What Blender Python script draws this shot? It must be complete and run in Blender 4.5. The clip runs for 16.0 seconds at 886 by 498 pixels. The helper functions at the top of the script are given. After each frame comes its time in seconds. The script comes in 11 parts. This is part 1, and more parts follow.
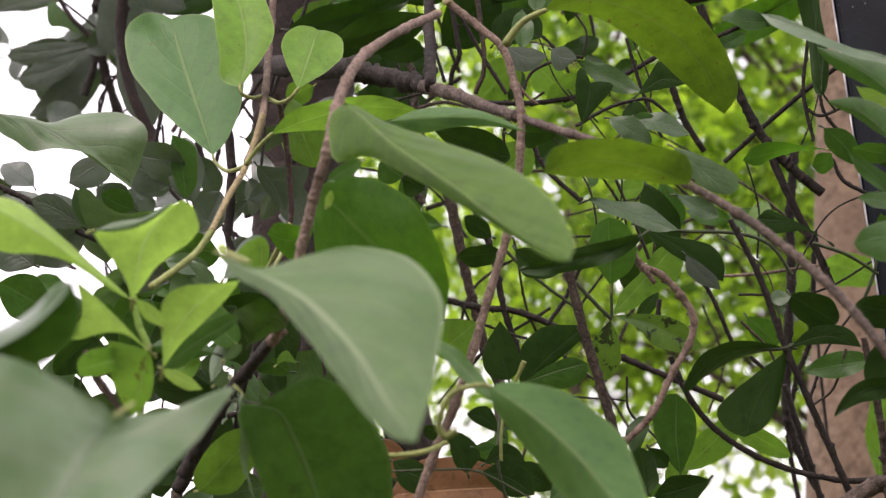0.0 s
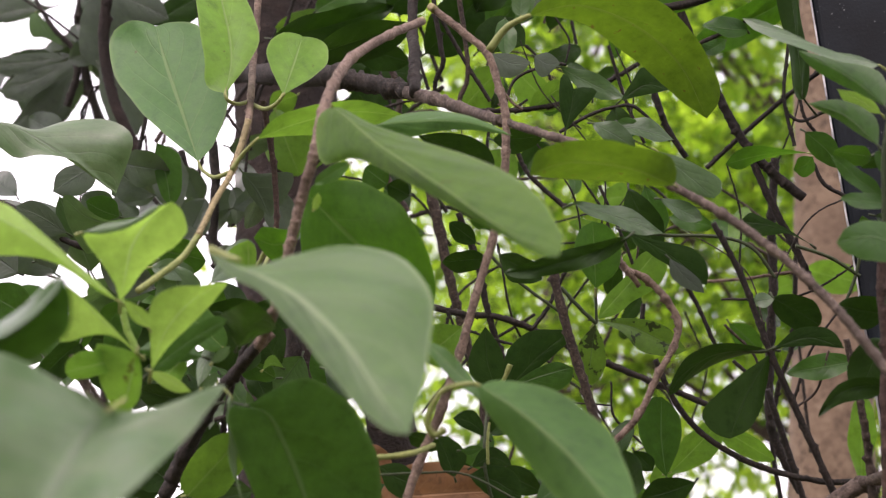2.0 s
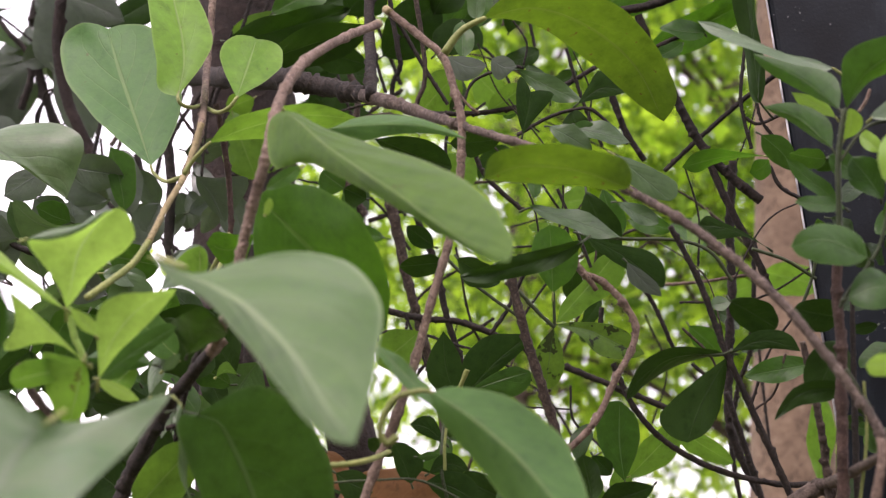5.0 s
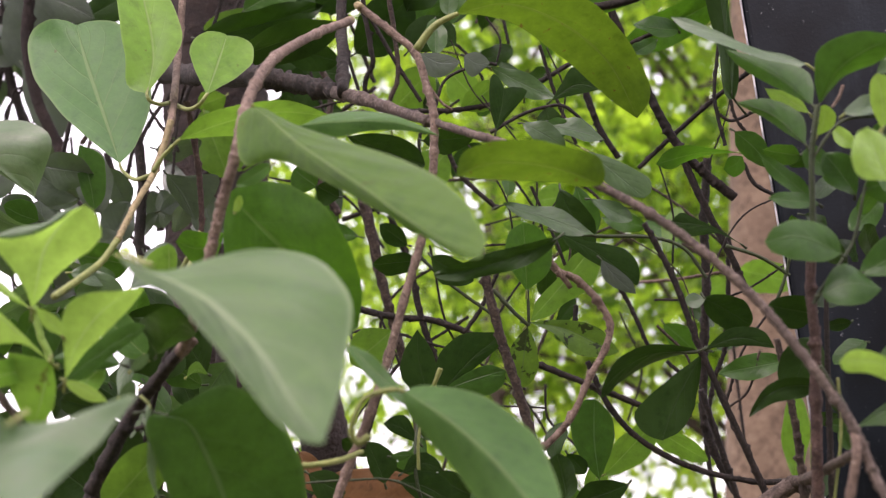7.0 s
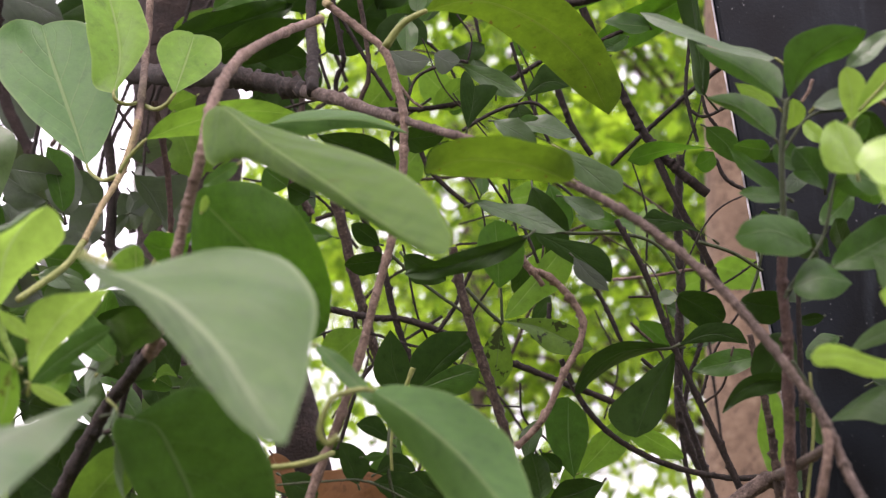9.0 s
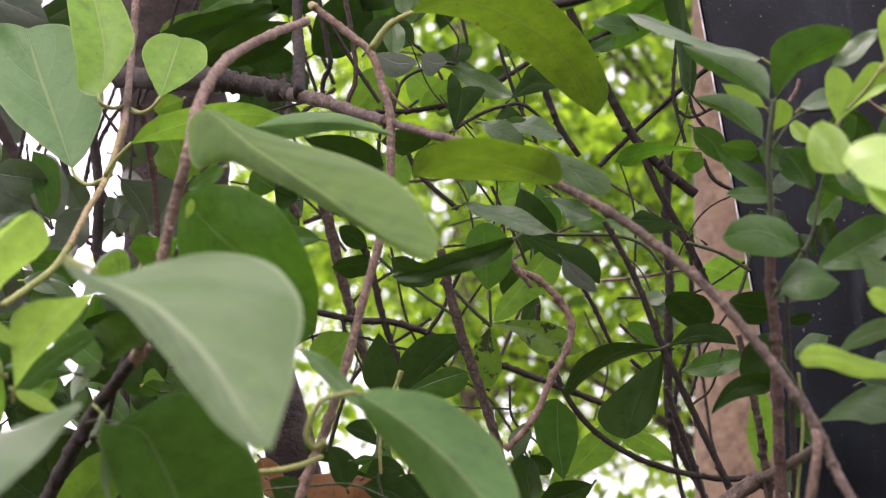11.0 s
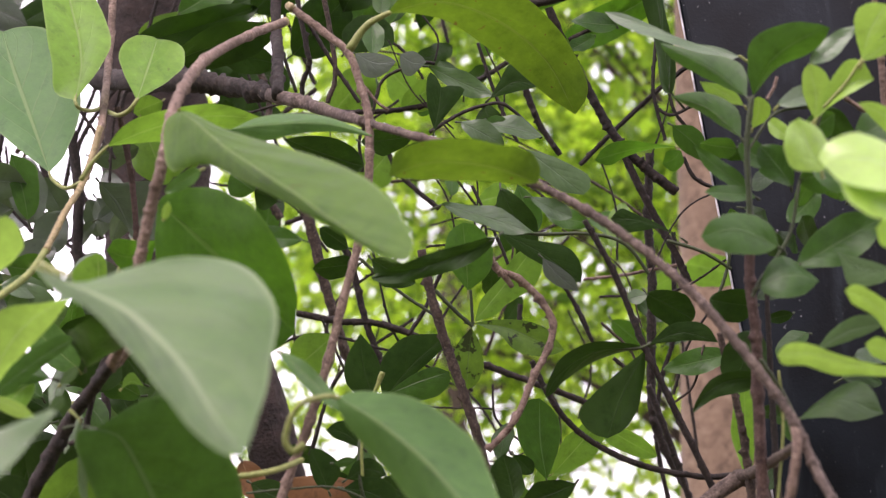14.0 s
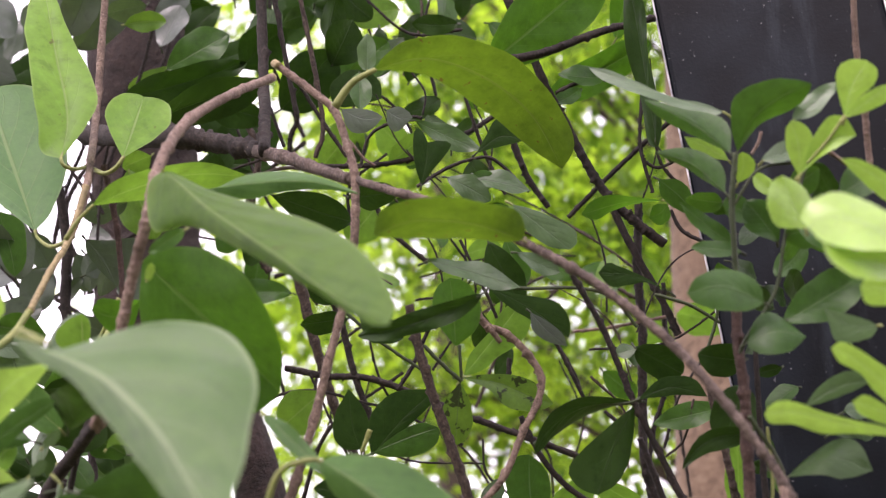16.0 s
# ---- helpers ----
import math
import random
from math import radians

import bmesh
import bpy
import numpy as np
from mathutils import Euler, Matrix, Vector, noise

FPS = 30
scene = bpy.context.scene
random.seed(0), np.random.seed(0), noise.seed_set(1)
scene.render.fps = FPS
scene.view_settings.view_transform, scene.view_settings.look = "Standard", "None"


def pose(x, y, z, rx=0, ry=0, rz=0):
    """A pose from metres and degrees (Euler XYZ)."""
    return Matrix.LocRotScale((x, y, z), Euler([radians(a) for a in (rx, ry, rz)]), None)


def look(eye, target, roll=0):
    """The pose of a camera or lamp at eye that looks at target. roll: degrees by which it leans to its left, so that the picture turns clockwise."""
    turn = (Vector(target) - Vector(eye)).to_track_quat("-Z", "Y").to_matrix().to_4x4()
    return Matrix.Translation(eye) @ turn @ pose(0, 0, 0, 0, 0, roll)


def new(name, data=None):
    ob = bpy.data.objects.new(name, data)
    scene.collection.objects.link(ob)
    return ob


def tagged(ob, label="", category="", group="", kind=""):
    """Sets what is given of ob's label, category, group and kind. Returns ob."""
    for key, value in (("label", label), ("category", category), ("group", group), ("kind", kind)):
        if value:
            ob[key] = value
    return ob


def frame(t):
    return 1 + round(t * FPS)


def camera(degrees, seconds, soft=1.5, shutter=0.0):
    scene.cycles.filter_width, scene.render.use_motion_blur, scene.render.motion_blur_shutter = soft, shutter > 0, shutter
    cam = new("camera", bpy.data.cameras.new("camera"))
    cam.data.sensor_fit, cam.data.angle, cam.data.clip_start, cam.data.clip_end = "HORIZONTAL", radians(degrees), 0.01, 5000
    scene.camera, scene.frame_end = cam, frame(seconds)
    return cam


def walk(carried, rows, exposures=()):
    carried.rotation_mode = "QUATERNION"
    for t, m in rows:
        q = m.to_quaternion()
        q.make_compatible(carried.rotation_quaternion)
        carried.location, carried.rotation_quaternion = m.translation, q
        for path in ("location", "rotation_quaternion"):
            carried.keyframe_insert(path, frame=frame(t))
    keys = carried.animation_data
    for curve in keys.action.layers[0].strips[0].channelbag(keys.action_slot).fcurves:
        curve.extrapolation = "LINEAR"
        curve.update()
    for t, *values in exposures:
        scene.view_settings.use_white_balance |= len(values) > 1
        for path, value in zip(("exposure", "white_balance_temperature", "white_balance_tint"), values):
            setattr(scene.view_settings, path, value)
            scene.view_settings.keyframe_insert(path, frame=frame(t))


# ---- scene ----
cam = camera(40.00, 16.0, soft=1.2)
walk(cam, [
    (0.0, pose(-0.0034, -0.0080, 1.4035, 104.024, -1.434, 3.403)),
    (0.5, pose(-0.0040, -0.0089, 1.3975, 104.369, -1.368, 3.124)),
    (1.0, pose(-0.0051, -0.0100, 1.3968, 104.538, -1.262, 2.936)),
    (1.5, pose(-0.0048, -0.0097, 1.3966, 104.685, -1.073, 2.792)),
    (2.0, pose(-0.0060, -0.0091, 1.3975, 104.798, -0.925, 2.556)),
    (2.5, pose(0.0002, -0.0051, 1.4008, 104.855, -0.672, 2.402)),
    (3.0, pose(-0.0022, -0.0065, 1.3997, 104.871, -0.598, 2.156)),
    (3.5, pose(-0.0011, -0.0055, 1.4003, 104.886, -0.489, 1.930)),
    (4.0, pose(-0.0018, -0.0056, 1.3999, 104.890, -0.428, 1.651)),
    (6.5, pose(-0.0006, -0.0012, 1.3996, 104.991, 0.030, 0.297)),
    (7.0, pose(0.0000, -0.0000, 1.4000, 104.913, 0.181, 0.048)),
    (7.5, pose(0.0022, 0.0018, 1.4000, 105.006, 0.455, -0.243)),
    (8.0, pose(0.0038, 0.0031, 1.4007, 105.044, 0.709, -0.445)),
    (8.5, pose(0.0037, 0.0035, 1.4007, 105.033, 0.858, -0.618)),
    (9.0, pose(0.0039, 0.0038, 1.3999, 104.944, 0.969, -0.728)),
    (11.5, pose(0.0058, 0.0054, 1.4013, 105.030, 1.560, -1.170)),
    (12.0, pose(0.0069, 0.0050, 1.4024, 105.042, 1.670, -1.243)),
    (12.5, pose(0.0075, 0.0055, 1.4025, 105.056, 1.759, -1.327)),
    (13.0, pose(0.0081, 0.0061, 1.4023, 104.980, 1.879, -1.416)),
    (13.5, pose(0.0084, 0.0067, 1.4019, 104.905, 2.034, -1.474)),
    (14.0, pose(0.0082, 0.0066, 1.4020, 104.911, 2.107, -1.543)),
    (14.5, pose(0.0087, 0.0070, 1.4023, 105.009, 2.234, -1.637)),
    (15.0, pose(0.0097, 0.0066, 1.4036, 105.104, 2.363, -1.740)),
    (15.5, pose(0.0113, 0.0061, 1.4054, 105.380, 2.580, -1.833)),
    (16.0, pose(0.0124, 0.0066, 1.4073, 107.000, 2.577, -1.625)),
], exposures=[(0.0, 0.68, 6700, 29), (4.0, 0.79, 6650, 32), (9.0, 0.91, 6600, 35), (12.0, 1.00, 6580, 36), (16.0, 1.02, 6570, 37)])
cam.data.dof.use_dof = True
cam.data.dof.focus_distance = 0.64
cam.data.dof.aperture_fstop = cam.data.lens / 1000 / 0.0042

# ---- light: an overcast sky with a wide, weak sun high behind the camera ----
world = bpy.data.worlds.new("world")
scene.world = world
world.use_nodes = True
wn, wl = world.node_tree.nodes, world.node_tree.links
sky = wn.new("ShaderNodeTexSky")
sky.sky_type = "NISHITA"
sky.sun_disc = False
sky.sun_elevation = radians(58)
sky.sun_rotation = radians(200)
sky.dust_density = 4.0
sky.ozone_density = 0.6
cloud = wn.new("ShaderNodeMix")
cloud.data_type = "RGBA"
cloud.inputs[0].default_value = 0.72
cloud.inputs[7].default_value = (13.0, 13.2, 13.0, 1.0)
wl.new(sky.outputs[0], cloud.inputs[6])
wl.new(cloud.outputs[2], wn["Background"].inputs[0])
wn["Background"].inputs[1].default_value = 0.12

sun = new("sun", bpy.data.lights.new("sun", "SUN"))
sun.data.energy = 1.3
sun.data.angle = radians(25)
sun.data.color = (1.0, 0.96, 0.9)
sun.matrix_world = look((-1.6, -3.2, 4.0), (0, 0, 0))


# ---- materials ----
def nodes_of(name):
    m = bpy.data.materials.new(name)
    m.use_nodes = True
    nt = m.node_tree
    return m, nt, nt.nodes["Principled BSDF"], nt.nodes["Material Output"]


def math_node(nt, op, a, b=None, c=None):
    n = nt.nodes.new("ShaderNodeMath")
    n.operation = op
    for i, v in enumerate((a, b, c)):
        if v is None:
            continue
        if isinstance(v, (int, float)):
            n.inputs[i].default_value = v
        else:
            nt.links.new(v, n.inputs[i])
    return n.outputs[0]


def mix_node(nt, fac, a, b):
    n = nt.nodes.new("ShaderNodeMix")
    n.data_type = "RGBA"
    for i, v in ((0, fac), (6, a), (7, b)):
        if isinstance(v, (int, float)):
            n.inputs[i].default_value = v
        elif isinstance(v, tuple):
            n.inputs[i].default_value = (*v, 1)
        else:
            nt.links.new(v, n.inputs[i])
    return n.outputs[2]


def noise_node(nt, vec, scale, detail=3.0, rough=0.55):
    n = nt.nodes.new("ShaderNodeTexNoise")
    n.inputs["Scale"].default_value = scale
    n.inputs["Detail"].default_value = detail
    n.inputs["Roughness"].default_value = rough
    if vec is not None:
        nt.links.new(vec, n.inputs["Vector"])
    return n.outputs[0]


def ramp_node(nt, fac, lo, hi):
    n = nt.nodes.new("ShaderNodeMapRange")
    n.inputs[1].default_value, n.inputs[2].default_value = lo, hi
    nt.links.new(fac, n.inputs[0])
    return n.outputs[0]


def leaf_material(name, low, high, vein, glow, through_share, rough, spots=0.0, coat=0.0, gloss=0.5, dust_sheen=0.0, many=False, ribs=0.26, spot_size=210, spot_cut=0.70, spot_tone=(0.09, 0.045, 0.015)):
    """A waxy leaf: colour that varies from leaf to leaf and in blotches, pale veins, and light that shines through."""
    m, nt, bsdf, out = nodes_of(name)
    L = nt.links
    uv = nt.nodes.new("ShaderNodeUVMap").outputs[0]
    pos = nt.nodes.new("ShaderNodeTexCoord").outputs["Object"]
    rnd = nt.nodes.new("ShaderNodeNewGeometry").outputs["Random Per Island"] if many else nt.nodes.new("ShaderNodeObjectInfo").outputs["Random"]
    sep = nt.nodes.new("ShaderNodeSeparateXYZ")
    L.new(uv, sep.inputs[0])
    u, v = sep.outputs[0], sep.outputs[1]
    across = math_node(nt, "ABSOLUTE", math_node(nt, "SUBTRACT", v, 0.5))
    blotch = noise_node(nt, pos, 55, 4)
    fine = noise_node(nt, pos, 420, 2)
    base = mix_node(nt, ramp_node(nt, math_node(nt, "ADD", blotch, math_node(nt, "MULTIPLY", rnd, 0.5)), 0.45, 1.05), low, high)
    stain = noise_node(nt, pos, 130, 5, 0.68)
    base = mix_node(nt, math_node(nt, "MULTIPLY", ramp_node(nt, stain, 0.46, 0.30), 0.55), base, tuple(k * 0.62 for k in low))
    base = mix_node(nt, math_node(nt, "MULTIPLY", ramp_node(nt, stain, 0.56, 0.72), 0.40), base, tuple(k * 1.25 for k in high))
    base = mix_node(nt, math_node(nt, "MULTIPLY", ramp_node(nt, fine, 0.45, 0.75), 0.30), base, high)
    # side veins leave the midrib at a slant and fade towards the rim
    wob = math_node(nt, "MULTIPLY", noise_node(nt, pos, 90, 2), 0.25)
    run = math_node(nt, "ADD", math_node(nt, "MULTIPLY", math_node(nt, "SUBTRACT", u, math_node(nt, "MULTIPLY", across, 0.55)), 8.0), wob)
    saw = math_node(nt, "ABSOLUTE", math_node(nt, "SUBTRACT", math_node(nt, "FRACT", run), 0.5))
    side = math_node(nt, "MULTIPLY", ramp_node(nt, saw, 0.06, 0.0), ramp_node(nt, across, 0.46, 0.05))
    mid = ramp_node(nt, math_node(nt, "ADD", across, math_node(nt, "MULTIPLY", u, 0.012)), 0.03, 0.016)
    quilt = math_node(nt, "MULTIPLY", saw, ramp_node(nt, across, 0.48, 0.10))
    wave = noise_node(nt, pos, 24, 2)
    veins = math_node(nt, "MAXIMUM", math_node(nt, "MULTIPLY", side, ribs), mid)
    col = mix_node(nt, math_node(nt, "MULTIPLY", veins, 0.75), base, vein)
    rim = ramp_node(nt, across, 0.462, 0.495)
    col = mix_node(nt, math_node(nt, "MULTIPLY", rim, 0.6), col, vein)
    # pale streaks across the blade: dust, plus sky sheen put into the colour
    if dust_sheen:
        lane = nt.nodes.new("ShaderNodeCombineXYZ")
        L.new(math_node(nt, "MULTIPLY", math_node(nt, "SUBTRACT", u, math_node(nt, "MULTIPLY", across, 0.55)), 9.0), lane.inputs[0])
        L.new(math_node(nt, "MULTIPLY", v, 2.2), lane.inputs[1])
        pale_streaks = noise_node(nt, lane.outputs[0], 0.9, 4, 0.6)
        col = mix_node(nt, math_node(nt, "MULTIPLY", ramp_node(nt, pale_streaks, 0.40, 0.66), dust_sheen), col, (0.20, 0.225, 0.155))
    if spots:
        sp = noise_node(nt, pos, spot_size, 3)
        fleck = math_node(nt, "MULTIPLY", ramp_node(nt, sp, spot_cut, spot_cut + 0.04), spots)
        col = mix_node(nt, fleck, col, spot_tone)
    L.new(col, bsdf.inputs["Base Color"])
    rr = nt.nodes.new("ShaderNodeMapRange")
    rr.inputs[3].default_value, rr.inputs[4].default_value = rough - 0.14, rough + 0.20
    L.new(stain, rr.inputs[0])
    L.new(rr.outputs[0], bsdf.inputs["Roughness"])
    bsdf.inputs["Coat Weight"].default_value = coat
    bsdf.inputs["Specular IOR Level"].default_value = gloss
    bsdf.inputs["Coat Roughness"].default_value = 0.25
    bump = nt.nodes.new("ShaderNodeBump")
    bump.inputs["Strength"].default_value = 0.55
    bump.inputs["Distance"].default_value = 0.0007
    L.new(math_node(nt, "ADD", math_node(nt, "MULTIPLY", veins, -0.8), math_node(nt, "ADD", math_node(nt, "ADD", blotch, math_node(nt, "MULTIPLY", wave, 7.0)), math_node(nt, "ADD", math_node(nt, "MULTIPLY", quilt, 1.3 if dust_sheen else 0.3), math_node(nt, "MULTIPLY", fine, 0.3)))), bump.inputs["Height"])
    L.new(bump.outputs[0], bsdf.inputs["Normal"])
    tr = nt.nodes.new("ShaderNodeBsdfTranslucent")
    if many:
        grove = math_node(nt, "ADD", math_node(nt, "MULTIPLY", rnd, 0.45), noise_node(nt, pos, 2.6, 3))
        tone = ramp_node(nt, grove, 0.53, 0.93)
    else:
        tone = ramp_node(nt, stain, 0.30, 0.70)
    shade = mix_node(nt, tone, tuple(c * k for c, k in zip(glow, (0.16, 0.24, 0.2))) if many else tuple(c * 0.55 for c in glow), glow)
    if spots:
        shade = mix_node(nt, fleck, shade, spot_tone)
    L.new(mix_node(nt, math_node(nt, "MULTIPLY", veins, 0.6), shade, vein), tr.inputs[0])
    mx = nt.nodes.new("ShaderNodeMixShader")
    mx.inputs[0].default_value = through_share
    L.new(bsdf.outputs[0], mx.inputs[1])
    L.new(tr.outputs[0], mx.inputs[2])
    L.new(mx.outputs[0], out.inputs[0])
    return m


def bark_material(name, low, high, patch, scale=1.0, bump_depth=0.0012, rough=0.85):
    m, nt, bsdf, out = nodes_of(name)
    L = nt.links
    pos = nt.nodes.new("ShaderNodeTexCoord").outputs["Object"]
    a = noise_node(nt, pos, 150 * scale, 6, 0.7)
    b = noise_node(nt, pos, 650 * scale, 4, 0.7)
    c = noise_node(nt, pos, 35 * scale, 3)
    col = mix_node(nt, ramp_node(nt, a, 0.36, 0.64), low, high)
    col = mix_node(nt, math_node(nt, "MULTIPLY", ramp_node(nt, b, 0.54, 0.68), 0.7), col, patch)
    col = mix_node(nt, math_node(nt, "MULTIPLY", ramp_node(nt, b, 0.46, 0.34), 0.8), col, tuple(k * 0.4 for k in low))
    col = mix_node(nt, math_node(nt, "MULTIPLY", ramp_node(nt, c, 0.52, 0.68), 0.6), col, low)
    L.new(col, bsdf.inputs["Base Color"])
    bsdf.inputs["Roughness"].default_value = rough
    bump = nt.nodes.new("ShaderNodeBump")
    bump.inputs["Strength"].default_value = 0.9
    bump.inputs["Distance"].default_value = bump_depth
    L.new(math_node(nt, "ADD", a, math_node(nt, "MULTIPLY", b, 0.6)), bump.inputs["Height"])
    L.new(bump.outputs[0], bsdf.inputs["Normal"])
    return m


LEAF = {
    "large": leaf_material("large_leaf", (0.043, 0.114, 0.025), (0.068, 0.157, 0.040), (0.15, 0.24, 0.075), (0.15, 0.38, 0.03), 0.26, 0.44, gloss=0.28, spots=0.6, ribs=0.28, spot_size=95, spot_cut=0.735),
    "fresh": leaf_material("fresh_leaf", (0.044, 0.106, 0.013), (0.076, 0.148, 0.022), (0.16, 0.25, 0.07), (0.17, 0.40, 0.03), 0.28, 0.42, gloss=0.2, spots=0.6, ribs=0.28, spot_size=120, spot_cut=0.70, dust_sheen=0.06),
    "heart": leaf_material("heart_leaf", (0.044, 0.128, 0.031), (0.070, 0.170, 0.048), (0.17, 0.27, 0.10), (0.14, 0.38, 0.05), 0.24, 0.44, gloss=0.26, spots=0.5, ribs=0.42, spot_size=95, spot_cut=0.735),
    # Whitish green: reflected sky is put into the base colour and the streaks.
    "sky_sheen": leaf_material("sky_sheen_leaf", (0.066, 0.130, 0.050), (0.102, 0.174, 0.078), (0.13, 0.18, 0.11), (0.15, 0.32, 0.06), 0.20, 0.36, gloss=0.6, dust_sheen=0.40),
    "dusty": leaf_material("dusty_leaf", (0.050, 0.116, 0.025), (0.080, 0.152, 0.038), (0.21, 0.29, 0.14), (0.16, 0.36, 0.045), 0.18, 0.38, gloss=0.5, dust_sheen=0.14),
    # Darker than real foliage: shade inside the shrubs is put into this base colour.
    "dark": leaf_material("shaded_dark_leaf", (0.013, 0.033, 0.008), (0.025, 0.054, 0.014), (0.032, 0.064, 0.018), (0.07, 0.22, 0.012), 0.13, 0.34, gloss=0.22),
    # Grey-blue base stands in for sky glare and haze over the leaves behind.
    "bluish": leaf_material("hazed_leaf", (0.062, 0.080, 0.068), (0.098, 0.120, 0.104), (0.09, 0.115, 0.095), (0.12, 0.24, 0.05), 0.20, 0.34, gloss=0.7),
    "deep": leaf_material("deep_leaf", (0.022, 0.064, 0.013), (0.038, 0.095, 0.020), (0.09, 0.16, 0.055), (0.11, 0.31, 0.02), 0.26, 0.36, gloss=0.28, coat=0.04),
    "sage": leaf_material("sage_leaf", (0.036, 0.076, 0.028), (0.056, 0.104, 0.042), (0.08, 0.13, 0.06), (0.12, 0.30, 0.04), 0.22, 0.34, gloss=0.55),
    # Lightened green: sky sheen and haze on darker leaves, put into the colour.
    "pale": leaf_material("pale_sheen_leaf", (0.055, 0.108, 0.044), (0.083, 0.146, 0.066), (0.12, 0.19, 0.10), (0.16, 0.36, 0.06), 0.22, 0.36, gloss=0.7),
    "bright": leaf_material("bright_leaf", (0.06, 0.15, 0.018), (0.09, 0.20, 0.028), (0.18, 0.32, 0.07), (0.21, 0.44, 0.035), 0.46, 0.45),
    "backlit": leaf_material("backlit_leaf", (0.030, 0.095, 0.012), (0.048, 0.125, 0.018), (0.10, 0.20, 0.04), (0.10, 0.30, 0.012), 0.46, 0.45),
    "young": leaf_material("young_leaf", (0.078, 0.205, 0.016), (0.155, 0.31, 0.038), (0.25, 0.38, 0.11), (0.25, 0.56, 0.035), 0.35, 0.42, gloss=0.28, spots=0.6, spot_size=170, spot_cut=0.68),
    # Darker copy of canopy: shade on the right-hand tree put into its colour.
    "canopy_shaded": leaf_material("shaded_canopy_leaf", (0.05, 0.11, 0.012), (0.09, 0.17, 0.02), (0.12, 0.20, 0.04), (0.34, 0.60, 0.033), 0.62, 0.45, many=True),
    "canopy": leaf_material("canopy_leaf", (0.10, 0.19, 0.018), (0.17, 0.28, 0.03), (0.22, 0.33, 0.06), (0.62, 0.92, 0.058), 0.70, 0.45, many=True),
    "lime": leaf_material("lime_leaf", (0.22, 0.41, 0.045), (0.31, 0.53, 0.075), (0.32, 0.50, 0.14), (0.37, 0.68, 0.06), 0.40, 0.36, gloss=0.8, coat=0.45),
    # Lighter copy of lime: glare over the left cluster put into the colour.
    "shoot": leaf_material("glare_shoot_leaf", (0.26, 0.45, 0.075), (0.36, 0.56, 0.11), (0.38, 0.55, 0.20), (0.48, 0.82, 0.12), 0.48, 0.36, gloss=0.7, coat=0.3),
    "olive": leaf_material("olive_leaf", (0.038, 0.090, 0.009), (0.096, 0.168, 0.021), (0.11, 0.17, 0.03), (0.155, 0.305, 0.013), 0.42, 0.42, spots=0.85, spot_size=260, spot_cut=0.67),
    "mottled": leaf_material("mottled_leaf", (0.022, 0.062, 0.011), (0.045, 0.098, 0.020), (0.08, 0.14, 0.04), (0.22, 0.42, 0.03), 0.42, 0.36, spots=0.9, spot_size=190, spot_cut=0.58, spot_tone=(0.016, 0.022, 0.008)),
    "dry": leaf_material("dry_leaf_skin", (0.10, 0.048, 0.020), (0.20, 0.10, 0.042), (0.32, 0.19, 0.10), (0.36, 0.16, 0.045), 0.2, 0.7, spots=0.5, spot_size=150, spot_cut=0.57),
}
BARK = {
    "light": bark_material("light_bark", (0.105, 0.070, 0.053), (0.25, 0.178, 0.138), (0.40, 0.31, 0.25)),
    "brown": bark_material("brown_bark", (0.030, 0.021, 0.016), (0.085, 0.060, 0.045), (0.19, 0.145, 0.115)),
    "shoot": bark_material("shoot_stem", (0.17, 0.30, 0.05), (0.26, 0.42, 0.085), (0.32, 0.45, 0.13), bump_depth=0.0002, rough=0.5),
    "grey_brown": bark_material("grey_brown_bark", (0.052, 0.038, 0.031), (0.14, 0.104, 0.084), (0.26, 0.205, 0.17)),
    "ruddy": bark_material("ruddy_bark", (0.040, 0.022, 0.018), (0.10, 0.058, 0.047), (0.19, 0.13, 0.105)),
    "dark": bark_material("dark_bark", (0.010, 0.008, 0.0065), (0.028, 0.020, 0.016), (0.085, 0.062, 0.048)),
    "green": bark_material("green_stem", (0.16, 0.20, 0.05), (0.27, 0.30, 0.09), (0.33, 0.34, 0.13), bump_depth=0.0003, rough=0.6),
    "deep": bark_material("deep_green_stem", (0.021, 0.036, 0.010), (0.043, 0.062, 0.021), (0.07, 0.085, 0.038), bump_depth=0.0003, rough=0.6),
    "tan": bark_material("tan_twig", (0.20, 0.16, 0.075), (0.32, 0.26, 0.125), (0.40, 0.33, 0.19), bump_depth=0.0006, rough=0.7),
    "trunk": bark_material("host_bark", (0.013, 0.008, 0.0065), (0.042, 0.025, 0.020), (0.045, 0.036, 0.031), 0.5, 0.004),
    "pink": bark_material("smooth_pink_bark", (0.120, 0.078, 0.048), (0.205, 0.141, 0.090), (0.27, 0.20, 0.135), 0.13, 0.003, 0.8),
}


# ---- builders ----
def empty(name, at, label, category, **more):
    e = new(name)
    e.empty_display_size = 0.02
    e.matrix_basis = Matrix.Translation(at)
    e["at"] = at
    return tagged(e, label, category, **more)


